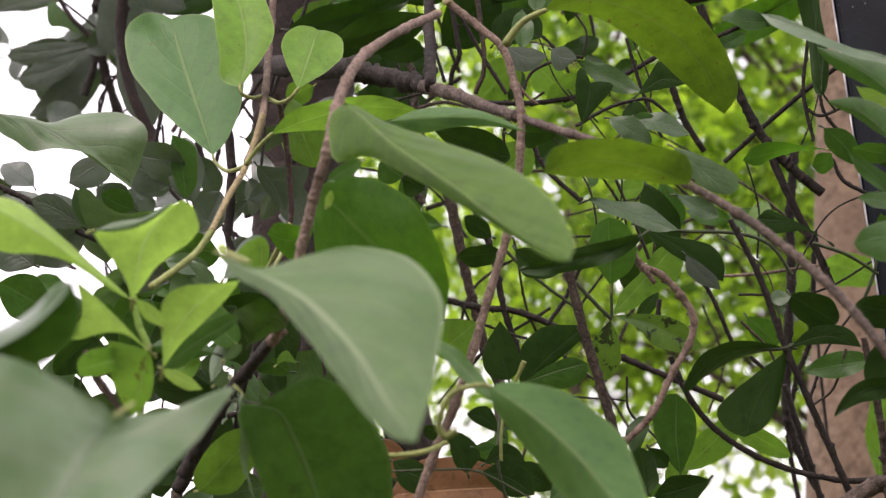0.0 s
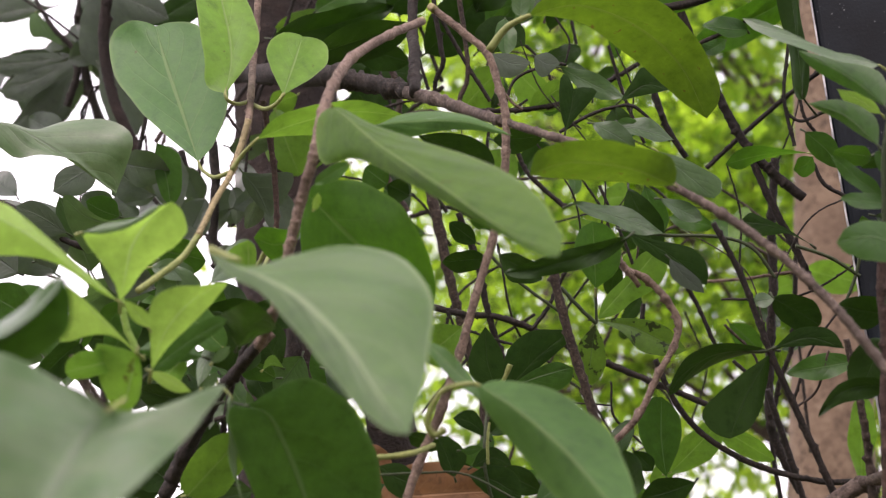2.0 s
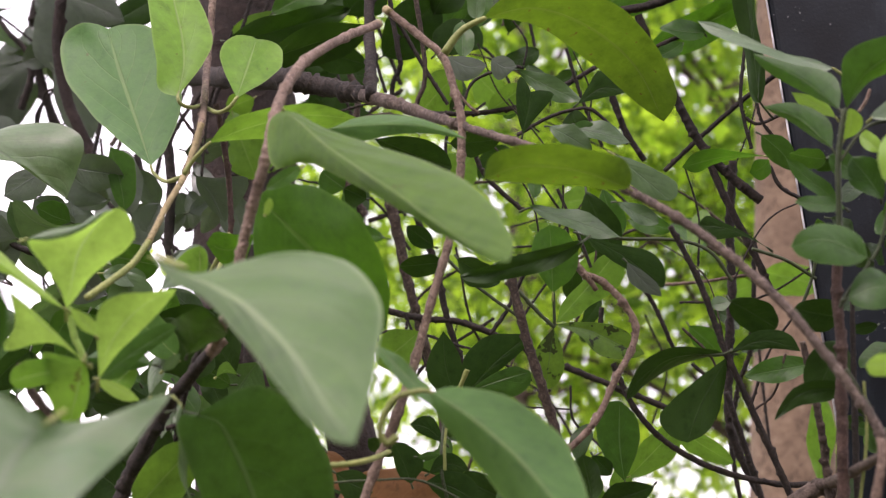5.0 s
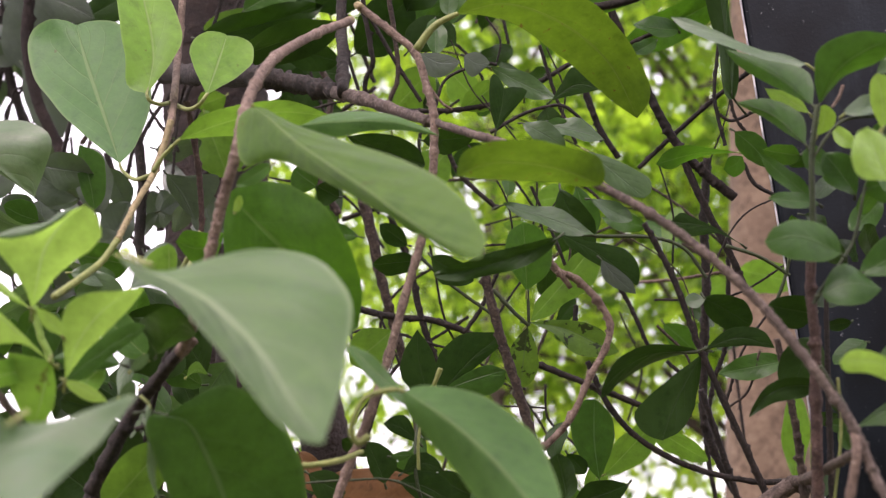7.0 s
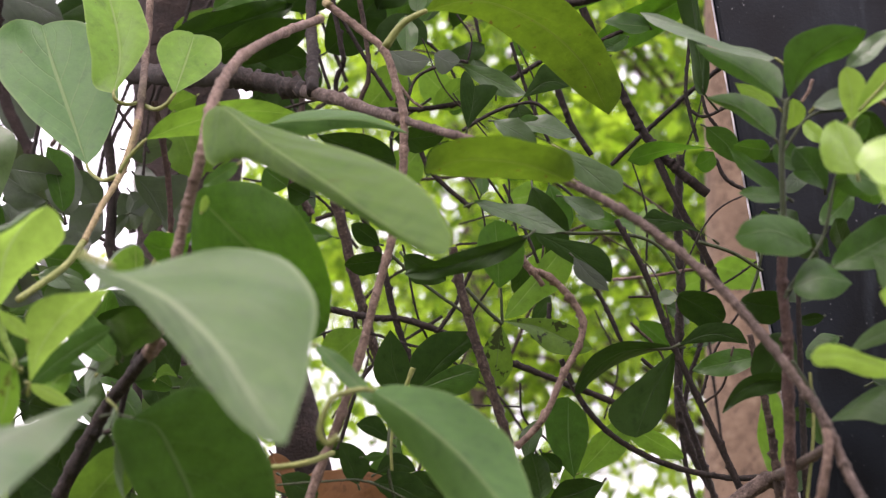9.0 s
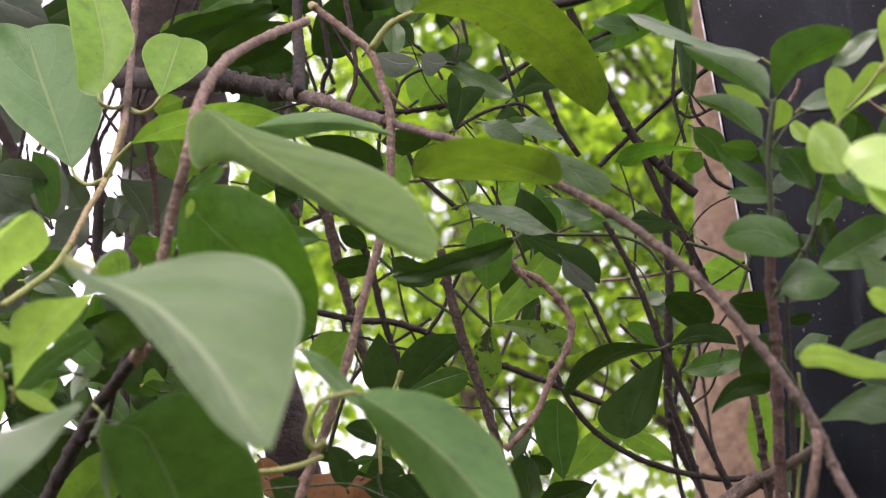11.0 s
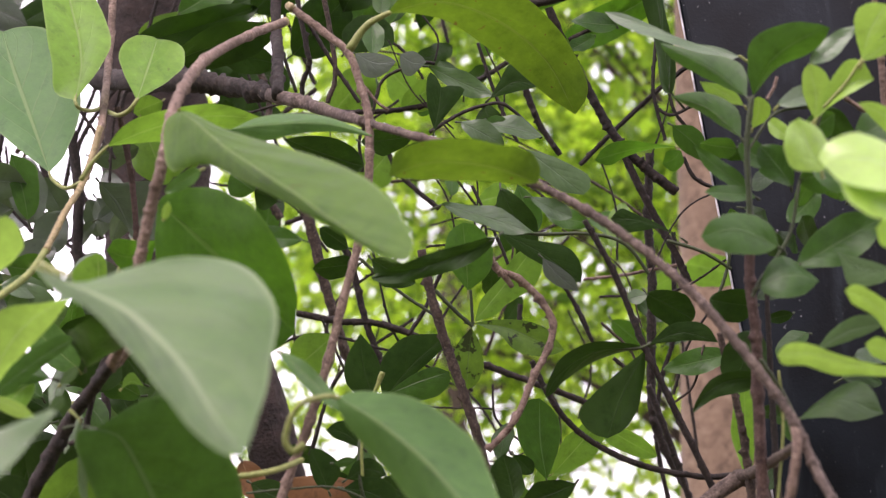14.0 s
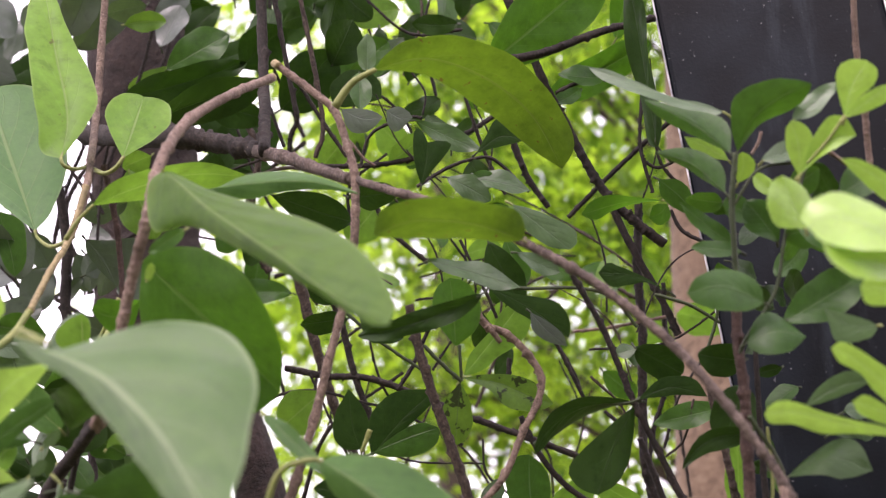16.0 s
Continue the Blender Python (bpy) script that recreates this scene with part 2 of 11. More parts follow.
def part(name, verts, faces, material, parent, at=(0, 0, 0), label="", uvs=None, smooth=True):
    """ONE mesh object, its origin at the point `at`, under a thing or a part."""
    me = bpy.data.meshes.new(name)
    o = Vector(at)
    me.from_pydata([tuple(Vector(v) - o) for v in verts], [], faces)
    me.materials.append(material)
    if uvs is not None:
        layer = me.uv_layers.new(name="UVMap")
        idx = np.empty(len(me.loops), dtype=np.int32)
        me.loops.foreach_get("vertex_index", idx)
        layer.data.foreach_set("uv", np.asarray(uvs, dtype=np.float32)[idx].ravel())
    if smooth:
        me.polygons.foreach_set("use_smooth", [True] * len(me.polygons))
    me.update()
    ob = new(name, me)
    ob.matrix_basis = Matrix.Translation(at)
    ob["at"] = tuple(at)
    if parent is not None:
        ob.parent = parent
        ob.matrix_parent_inverse = Matrix.Translation(-Vector(parent["at"]))
    if label:
        tagged(ob, label)
    return ob


def spline(points, steps):
    """Points along a smooth line through the given ones."""
    p = [Vector(q) for q in points]
    p = [2 * p[0] - p[1]] + p + [2 * p[-1] - p[-2]]
    out = []
    for i in range(1, len(p) - 2):
        for k in range(steps):
            t = k / steps
            a, b, c, d = p[i - 1], p[i], p[i + 1], p[i + 2]
            out.append(0.5 * (2 * b + (c - a) * t + (2 * a - 5 * b + 4 * c - d) * t * t + (3 * b - a - 3 * c + d) * t ** 3))
    out.append(p[-2])
    return out


def tube(points, r0, r1, steps=6, sides=8, rough=0.12, knots=0.0, seed=0, joints=0.0):
    """Vertices and faces of a rod whose radius goes from r0 to r1, uneven, with swellings every few centimetres."""
    rng = random.Random(seed)
    line = spline(points, steps)
    verts, faces = [], []
    side = Vector((0.31, 0.17, 0.93))
    total = len(line) - 1
    gap = drift = bud = toward = 0.0
    for i, q in enumerate(line):
        way = (line[min(i + 1, total)] - line[max(i - 1, 0)]).normalized()
        side = (side - way * side.dot(way)).normalized()
        up = way.cross(side)
        r = r0 + (r1 - r0) * i / total
        gap += 1
        near = min(i % steps, steps - i % steps)
        swell = 1.0 + joints * math.exp(-(near / 1.4) ** 2) * (0.4 + 0.6 * math.sin(2.7 * (i // steps + (1 if i % steps > steps / 2 else 0))) ** 2)
        bud *= 0.45
        if knots and gap > 3 and rng.random() < 0.38:
            bud, gap, toward = knots * rng.uniform(0.9, 2.7), 0, rng.uniform(0, 6.28)
        drift = 0.7 * drift + 0.3 * rng.uniform(-1, 1)
        swell *= 1 + rough * drift * 0.9 + rough * 0.3 * rng.uniform(-1, 1)
        for k in range(sides):
            ang = 2 * math.pi * k / sides
            rr = r * swell * (1 + bud * max(0.0, math.cos(ang - toward)) ** 2) * (1 + rough * (rng.random() - 0.5) * 2)
            verts.append(q + (side * math.cos(ang) + up * math.sin(ang)) * rr)
    for i in range(total):
        for k in range(sides):
            j = (k + 1) % sides
            faces.append((i * sides + k, i * sides + j, (i + 1) * sides + j, (i + 1) * sides + k))
    faces.append(tuple(reversed(range(sides))))
    faces.append(tuple(range(total * sides, total * sides + sides)))
    return verts, faces


count = {"n": 0}
STEM_LOOK = {"heart": "green", "sky_sheen": "green", "fresh": "green", "lime": "green", "shoot": "green", "bright": "green", "young": "green", "backlit": "green", "large": "green", "olive": "green", "dusty": "green", "pale": "green", "dry": "brown"}


def branch(plant, points, r0, r1, bark, name="branch", knots=0.25, rough=0.07, label=""):
    count["n"] += 1
    long = sum((Vector(b) - Vector(a)).length for a, b in zip(points, points[1:]))
    thick = max(0.5 * (r0 + r1), 0.0011)
    steps = max(4, min(40, int(long / (len(points) - 1) / thick * 1.5)))
    v, f = tube(points, r0, r1, steps, 11 if thick > 0.002 else 8, rough * (1.5 if bark in ("dark", "brown") else 1.0), knots, count["n"], 0.30 if bark in ("light", "grey_brown", "ruddy", "tan") and len(points) > 3 else 0.0)
    return part(name, v, f, BARK[bark], plant, points[0], label)


def leaf(plant, look_of, base, tip, width, face, shape=(0.7, 0.6), bend=0.0, sway=0.0, fold=(12, 12), notch=0.0, twist=0.0, stalk=None, stalk_r=0.0006, other=None, droop=0.0, sweep=(0, 0), name="leaf"):
    """A leaf blade from base to tip. face: the way its upper side looks; shape: bluntness at base and tip (0.4 round, 1 pointed);
    bend: bulge towards its face, sway: bulge to its side (both in lengths); fold: how far each half rises; notch: a dent in the tip; twist: degrees by which it turns on the way;
    other: width (in those of the first half) and bluntness at base and tip of the second half; droop: how far the rims fall back; sweep: how far each half reaches back past its foot."""
    count["n"] += 1
    rng = random.Random(int(abs(base[0] * 31 + base[1] * 17 + base[2] * 7) * 1000))
    b, t = Vector(base), Vector(tip)
    axis = t - b
    size = axis.length
    axis.normalize()
    n = Vector(face)
    n = (n - axis * n.dot(axis)).normalized()
    s = axis.cross(n)
    big = size > 0.045
    nu, nv = (36, 6) if size > 0.06 else (22, 5) if big else (14, 3)
    pa, pb = shape
    pb += 0.12 if size < 0.045 and not other else 0.0
    peak = pa / (pa + pb)
    top = peak ** pa * (1 - peak) ** pb
    ph = rng.uniform(0, 6.28)
    wavy = 0.028 * size
    verts, faces, uvs = [], [], []
    for i in range(nu + 1):
        u = 0.5 - 0.5 * math.cos(math.pi * i / nu)
        w = 0.5 * width * max(u, 1e-4) ** pa * max(1 - u, 1e-4) ** pb / top
        w2 = w
        if other:
            k2 = other[1] / (other[1] + other[2])
            w2 = 0.5 * width * other[0] * max(u, 1e-4) ** other[1] * max(1 - u, 1e-4) ** other[2] / (k2 ** other[1] * (1 - k2) ** other[2])
        if i in (0, nu):
            w = w2 = 0.02 * width
        arch = 4 * u * (1 - u)
        mid = b + axis * size * u + n * bend * size * arch + s * sway * size * arch
        slope = 4 * (1 - 2 * u)
        way = (axis + n * bend * slope + s * sway * slope).normalized()
        side = (s - way * s.dot(way)).normalized()
        nn = side.cross(way)
        turn = radians(twist) * (u - 0.4)
        side, nn = side * math.cos(turn) + nn * math.sin(turn), nn * math.cos(turn) - side * math.sin(turn)
        for j in range(-nv, nv + 1):
            q = j / nv
            lift = radians(fold[1] if j > 0 else fold[0])
            curve = 1 - 0.35 * abs(q)
            rim = 1 + (0.022 if size > 0.06 else 0.05) * math.sin(7 * u + ph * (2 if j > 0 else 3)) + 0.025 * math.sin(17 * u + ph * (5 if j > 0 else 4))
            w_ = (w2 if j > 0 else w) * rim
            off = side * q * w_ * math.cos(lift) + nn * abs(q) * w_ * math.sin(lift) * curve - way * abs(q) * w_ * sweep[1 if j > 0 else 0]
            ripple = nn * wavy * q * q * math.sin(5.5 * u * 2 + ph + (1.3 if j > 0 else 0))
            back = -way * notch * size * math.exp(-(abs(q) * w / (0.16 * width)) ** 2) * max(0.0, (u - 0.7) / 0.3) ** 2
            quilt = nn * (0.006 * size * math.sin(math.pi * min(1.0, abs(q) * 1.3)) * math.sin(26 * (u - 0.22 * abs(q)) + ph) - droop * abs(w_) * q * q)
            verts.append(mid + off + ripple + back + quilt)
            uvs.append((u, 0.5 + 0.5 * q))
    cols = 2 * nv + 1
    for i in range(nu):
        for j in range(cols - 1):
            faces.append((i * cols + j, i * cols + j + 1, (i + 1) * cols + j + 1, (i + 1) * cols + j))
    ob = part(name, verts, faces, LEAF[look_of], plant, base, uvs=uvs)
    foot = stalk
    if foot is None:
        foot = [b - axis * size * 0.08 - n * size * 0.12]
    rib = [Vector(q) for q in reversed(foot)] + [b + axis * 0.01 * size - n * stalk_r * 0.4]
    for u in (0.15, 0.3, 0.45, 0.6, 0.75) if big and look_of in ("large", "dusty") else (0.06,):
        arch = 4 * u * (1 - u) * size
        rib.append(b + axis * size * u + n * (bend * arch - stalk_r * 0.9 * (1 - 0.6 * u)) + s * sway * arch)
    v, f = tube(rib, stalk_r * 1.1, stalk_r * 0.45, 5, 6, 0.03, 0.0, count["n"])
    part("stalk", v, f, BARK[STEM_LOOK.get(look_of, "deep")], ob, base)
    return ob


RIBBED = ("young",)


def along(points, count):
    """count + 1 points spread evenly over the length of a smooth line through the given ones, closer together near its ends."""
    line = spline(points, 12)
    run = [0.0]
    for a, b in zip(line, line[1:]):
        run.append(run[-1] + (b - a).length)
    out, k = [], 0
    for i in range(count + 1):
        want = run[-1] * (0.5 - 0.5 * math.cos(math.pi * i / count))
        while k < len(line) - 2 and run[k + 1] < want:
            k += 1
        out.append(line[k].lerp(line[k + 1], min(1.0, (want - run[k]) / max(run[k + 1] - run[k], 1e-9))))
    return out


def blade(plant, look_of, spine, left, right, puff=0.035, stalk=None, stalk_r=0.0006, spots=(), name="leaf"):
    """A leaf of free shape, stretched between its midrib and its two rims. spine: the midrib from foot to tip; left, right: the rims
    between those ends; puff: how far each half bulges, in its own width; spots: place and size of dry brown marks."""
    count["n"] += 1
    rng = random.Random(count["n"])
    s = [Vector(q) for q in spine]
    size = (s[-1] - s[0]).length
    nu, nv = (40, 7) if size > 0.05 else (26, 5) if size > 0.025 else (18, 4)
    mid = along(s, nu)
    rims = [along([s[0], *(Vector(q) for q in rim), s[-1]], nu) for rim in (left, right)]
    ph = rng.uniform(0, 6.28)
    verts, faces, uvs = [], [], []
    for i in range(nu + 1):
        u = i / nu
        way = (mid[min(i + 1, nu)] - mid[max(i - 1, 0)]).normalized()
        out = (rims[1][i] - rims[0][i])
        n = way.cross(out).normalized() if out.length > 1e-6 else Vector((0, -1, 0))
        if n.y > 0:
            n = -n
        for j in range(-nv, nv + 1):
            q = abs(j) / nv
            rim = rims[0 if j < 0 else 1][i]
            half = (rim - mid[i]).length
            lift = puff * half * math.sin(math.pi * q) + 0.010 * half * math.sin(24 * (u - 0.2 * q) + ph) * math.sin(math.pi * q)
            lift += 0.016 * half * q * q * math.sin(13 * u + ph + (1.7 if j < 0 else 0))
            jag = 1 + 0.012 * q * (math.sin(31 * u + ph) + math.sin(47 * u + 2 * ph + (1 if j < 0 else 0)))
            verts.append(mid[i] + (rim - mid[i]) * q * jag + n * lift)
            uvs.append((u, 0.5 + 0.5 * j / nv))
    cols = 2 * nv + 1
    for i in range(nu):
        for j in range(cols - 1):
            faces.append((i * cols + j, i * cols + j + 1, (i + 1) * cols + j + 1, (i + 1) * cols + j))
    ob = part(name, verts, faces, LEAF[look_of], plant, spine[0], uvs=uvs)
    back = (mid[0] - mid[2]).normalized()
    foot = stalk if stalk is not None else [s[0] + back * size * 0.10 + Vector((0, 0.06 * size, 0))]
    rib = [Vector(q) for q in reversed(foot)] + [mid[0]]
    for k in (nu // 8, nu // 4, nu // 2, 3 * nu // 4) if size > 0.03 and look_of in RIBBED else (2,):
        rib.append(mid[k] + Vector((0, stalk_r * 0.7, 0)))
    v, f = tube(rib, stalk_r * 1.1, stalk_r * 0.4, 5, 6, 0.03, 0.0, count["n"])
    part("stalk", v, f, BARK[STEM_LOOK.get(look_of, "deep")], ob, spine[0])
    for at, wide, high in spots:
        ring = [Vector(at) + Vector((math.cos(a) * wide, 0, math.sin(a) * high)) * (1 + 0.25 * math.sin(3 * a + ph)) for a in (k * math.pi / 7 for k in range(14))]
        part("blemish", [Vector(at), *ring], [(0, k + 1, (k + 1) % 14 + 1) for k in range(14)], LEAF["dry"], ob, at, uvs=[(0.5, 0.3)] * 15)
    return ob


# ---- ground and backdrop trees ----
def soil_material():
    m, nt, bsdf, out = nodes_of("leaf_litter_soil")
    pos = nt.nodes.new("ShaderNodeTexCoord").outputs["Object"]
    a, b = noise_node(nt, pos, 3, 5), noise_node(nt, pos, 40, 4)
    nt.links.new(mix_node(nt, ramp_node(nt, math_node(nt, "ADD", a, b), 0.7, 1.3), (0.07, 0.05, 0.03), (0.12, 0.13, 0.05)), bsdf.inputs["Base Color"])
    bsdf.inputs["Roughness"].default_value = 0.95
    return m


v = [(x, y, 0.0) for x in (-400, 400) for y in (-400, 400)]
tagged(part("ground", v, [(0, 2, 3, 1)], soil_material(), None), "brown soil with leaf litter and thin grass", "ground", kind="structure")


def wall_material():
    m, nt, bsdf, out = nodes_of("added_wall_render")
    pos = nt.nodes.new("ShaderNodeTexCoord").outputs["Object"]
    nt.links.new(mix_node(nt, noise_node(nt, pos, 4, 5), (0.10, 0.11, 0.07), (0.20, 0.19, 0.15)), bsdf.inputs["Base Color"])
    bsdf.inputs["Roughness"].default_value = 0.9
    return m


# unseen wall, added behind the camera to cut sky light from the front
wv = [(x, y, z) for x in (-7, 7) for y in (-3.2, -3.0) for z in (-0.02, 3.4)]
wf = [(0, 1, 3, 2), (4, 6, 7, 5), (0, 4, 5, 1), (2, 3, 7, 6), (0, 2, 6, 4), (1, 5, 7, 3)]
tagged(part("added_wall_south", wv, wf, wall_material(), None, smooth=False), "plain wall out of view, added to block light", "wall", kind="structure")


def add_crown(tree, foot, top, r, clumps, leaves, spread, bark, size, look_of, seed, rng):
    """Limbs to each clump and a crown of many small folded leaves in uneven clumps."""
    height = top.z
    cv, cf, cu = [], [], []
    per = leaves // len(clumps)
    for i, c in enumerate(clumps):
        c = Vector(c)
        start = foot.lerp(top, min(0.97, max(0.4, (c.z - 0.9) / height)))
        half = start.lerp(c, 0.55) + Vector((0, 0, 0.12))
        lv, lf = tube([start, half, c], r * 0.28, 0.006, 8, 7, 0.1, 0.2, seed + i)
        part("limb", lv, lf, BARK[bark], tree, start)
        subs = rng.normal(0, spread * 0.62, (14, 3))
        for k in range(per):
            q = np.array(c) + subs[k % 14] + rng.normal(0, spread * 0.30, 3)
            a = rng.normal(0, 1, 3) + np.array((0, 0, -0.5))
            a /= np.linalg.norm(a)
            n = rng.normal(0, 0.55, 3) + np.array((0, 0, 1.0))
            n -= a * n.dot(a)
            n /= np.linalg.norm(n)
            s = np.cross(a, n)
            ln = size * rng.uniform(0.6, 1.3)
            w = ln * 0.26
            o = len(cv)
            cv += [q, q + a * ln * 0.45 + s * w + n * w * 0.4, q + a * ln, q + a * ln * 0.45 - s * w + n * w * 0.4, q + a * ln * 0.45]
            cf += [(o, o + 1, o + 4), (o + 1, o + 2, o + 4), (o + 2, o + 3, o + 4), (o + 3, o, o + 4)]
            cu += [(0, 0.5), (0.45, 1), (1, 0.5), (0.45, 0), (0.45, 0.5)]
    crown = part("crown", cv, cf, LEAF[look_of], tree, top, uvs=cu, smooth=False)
    tagged(crown, kind="stuff")


def far_tree(at, height, lean, clumps, leaves, spread, bark, r, label, size=0.05, look_of="canopy", seed=1):
    """A tree: tapered trunk, limbs to each clump, and a crown of many small folded leaves in uneven clumps."""
    rng = np.random.default_rng(seed)
    tree = empty("tree", (at[0], at[1], 0), label, "tree", group="trees behind the shrubs")
    top = Vector((at[0] + lean[0], at[1] + lean[1], height))
    foot = Vector((at[0], at[1], -0.05))
    mids = [foot.lerp(top, k) + Vector((math.sin(k * 7 + seed) * 0.03, math.cos(k * 5 + seed) * 0.03, 0)) for k in (0.35, 0.7)]
    tv, tf = tube([foot, *mids, top], r, r * 0.45, 10, 16, 0.05, 0.08, seed)
    part("trunk", tv, tf, BARK[bark], tree, foot)
    add_crown(tree, foot, top, r, clumps, leaves, spread, bark, size, look_of, seed, rng)
    return tree


far_tree((1.12, 4.4), 4.4, (0.1, 0.1),
         [(x + 0.13 * math.sin(9 * x + z), 4.2 + 0.5 * math.sin(5 * x + 3 * z), z) for x in (0.0, 0.4, 0.75) for z in (1.88, 2.2, 2.7, 3.2, 3.8) if z > 1.4 + 4.2 * (0.128 if x > 0.10 * 4.2 else 0.16)],
         5600, 0.28, "brown", 0.06, "green leafy tree with light shining through its crown", size=0.07, seed=3)
far_tree((1.5, 4.1), 4.2, (0.0, 0.1), [(x + 0.1 * math.sin(8 * x + z), 4.1 + 0.4 * math.sin(5 * x + 3 * z), z) for x in (0.95, 1.3, 1.7, 2.1) for z in (1.95, 2.3, 2.7, 3.1, 3.6) if z > (2.2 if x < 1.5 else 1.9)], 6400, 0.28, "brown", 0.06, "deep green tree beside the lighter ones, leaves coloured darker for shade", size=0.07, look_of="canopy_shaded", seed=9)
far_tree((2.6, 4.7), 4.4, (-0.1, 0.1),
         [(x + 0.13 * math.sin(7 * x + z), 4.6 + 0.4 * math.sin(4 * x + 3 * z), z) for x in (2.1, 2.7, 3.3) for z in (1.6, 2.3, 3.0, 3.7) if z > 1.4 + 4.6 * (0.08 if x > 0.08 * 4.6 else 0.16)],
         7500, 0.32, "brown", 0.06, "green leafy tree standing in the open behind the shrubs", size=0.07, seed=4)
far_tree((0.2, 7.2), 6.0, (0.2, 0.0),
         [(x + 0.3 * math.sin(5 * x + z), 7.2 + 0.8 * math.sin(3 * x + 2 * z), z) for x in (-0.5, 0.6, 1.7, 2.7, 3.7) for z in (2.2, 3.1, 4.0, 4.9, 6.0) if z > 1.4 + 7.2 * (0.125 if x > 0.08 * 7.2 else 0.12)],
         11500, 0.50, "brown", 0.10, "tall green tree farther back with gaps of sky", size=0.11, seed=5)
far_tree((3.0, 10.5), 7.5, (0.2, 0.0),
         [(x + 0.3 * math.sin(5 * x + z), 10.5 + 0.8 * math.sin(3 * x + 2 * z), z) for x in (-1.0, 0.2, 1.6, 3.0, 4.4, 5.8) for z in (2.4, 3.5, 5.0, 6.5, 8.0) if z > 1.4 + 10.5 * (0.04 if 0.32 * 10.5 > x > 0.08 * 10.5 else 0.06)],
         17000, 0.72, "brown", 0.12, "broad green tree at the far edge of the clearing", size=0.16, seed=6)


# ---- the smooth trunk beside the post ----
pale_tree = empty("tree", (0.3246, 1.6000, 0.0000), "slender tree trunk with smooth pinkish-brown bark", "tree")
tv, tf = tube([(0.3214, 1.6000, -0.0500), (0.4127, 1.6000, 1.4089), (0.4329, 1.6000, 1.7314), (0.4464, 1.6000, 2.0647), (0.4607, 1.6000, 2.4254), (0.5311, 1.6000, 4.2000)], 0.0616, 0.0284, 14, 22, 0.02, 0.0, 11)
part("trunk", tv, tf, BARK["pink"], pale_tree, tv[0])
crown_at = Vector((0.5311, 1.6000, 4.2000))
add_crown(pale_tree, Vector((0.3246, 1.6000, 0.0000)), crown_at, 0.05,
          [tuple(crown_at + Vector(o)) for o in ((0.5, 0.4, 0.3), (-0.2, 0.7, 0.5), (0.9, 0.9, 0.7), (0.3, 1.2, 0.9))],
          1600, 0.26, "pink", 0.06, "canopy", 21, np.random.default_rng(21))


# ---- the dark trunk that carries the climber ----
host = empty("tree", (-0.0576, 0.8600, 0.0000), "dark rough-barked trunk behind the climber", "tree")
tv, tf = tube([(-0.0543, 0.8600, -0.0500), (-0.1520, 0.8600, 1.4522), (-0.1580, 0.8600, 1.5441), (-0.1660, 0.8600, 1.6593), (-0.1735, 0.8600, 1.7837), (-0.1830, 0.8600, 1.9391), (-0.2724, 0.8600, 3.4000)], 0.0376, 0.0393, 30, 26, 0.035, 0.0, 12)
part("trunk", tv, tf, BARK["trunk"], host, tv[0])
tv, tf = tube([(-0.1762, 0.8745, 1.7438), (-0.1348, 0.8404, 1.6442), (-0.0958, 0.8053, 1.5482), (-0.0781, 0.8019, 1.4885), (-0.0672, 0.8249, 1.4118)], 0.0097, 0.0186, 24, 18, 0.035, 0.0, 13)
part("limb", tv, tf, BARK["trunk"], host, tv[0])
crown_at = Vector((-0.2724, 0.8600, 3.4000))
add_crown(host, Vector((-0.0576, 0.8600, 0.0000)), crown_at, 0.035,
          [tuple(crown_at + Vector(o)) for o in ((-0.5, 0.5, 0.2), (0.2, 0.8, 0.4), (-0.3, 1.1, 0.6))],
          900, 0.24, "trunk", 0.07, "canopy", 22, np.random.default_rng(22))


# ---- the black post ----
def post_material():
    m, nt, bsdf, out = nodes_of("worn_black_paint")
    L = nt.links
    pos = nt.nodes.new("ShaderNodeTexCoord").outputs["Object"]
    mp = nt.nodes.new("ShaderNodeMapping")
    mp.inputs["Scale"].default_value = (1, 1, 0.18)
    L.new(pos, mp.inputs[0])
    streak = noise_node(nt, mp.outputs[0], 70, 5, 0.65)
    cloud_ = noise_node(nt, pos, 18, 4)
    speck = noise_node(nt, pos, 520, 3, 0.6)
    col = mix_node(nt, ramp_node(nt, cloud_, 0.34, 0.66), (0.0020, 0.0032, 0.0046), (0.0080, 0.0122, 0.0170))
    col = mix_node(nt, math_node(nt, "MULTIPLY", ramp_node(nt, streak, 0.55, 0.75), 0.6), col, (0.026, 0.035, 0.043))
    col = mix_node(nt, ramp_node(nt, speck, 0.70, 0.75), col, (0.30, 0.30, 0.31))
    L.new(col, bsdf.inputs["Base Color"])
    bsdf.inputs["Roughness"].default_value = 0.55
    bsdf.inputs["Specular IOR Level"].default_value = 0.15
    bump = nt.nodes.new("ShaderNodeBump")
    bump.inputs["Strength"].default_value = 0.15
    bump.inputs["Distance"].default_value = 0.0004
    L.new(math_node(nt, "ADD", noise_node(nt, pos, 900, 3), math_node(nt, "MULTIPLY", speck, 2.0)), bump.inputs["Height"])
    L.new(bump.outputs[0], bsdf.inputs["Normal"])
    return m


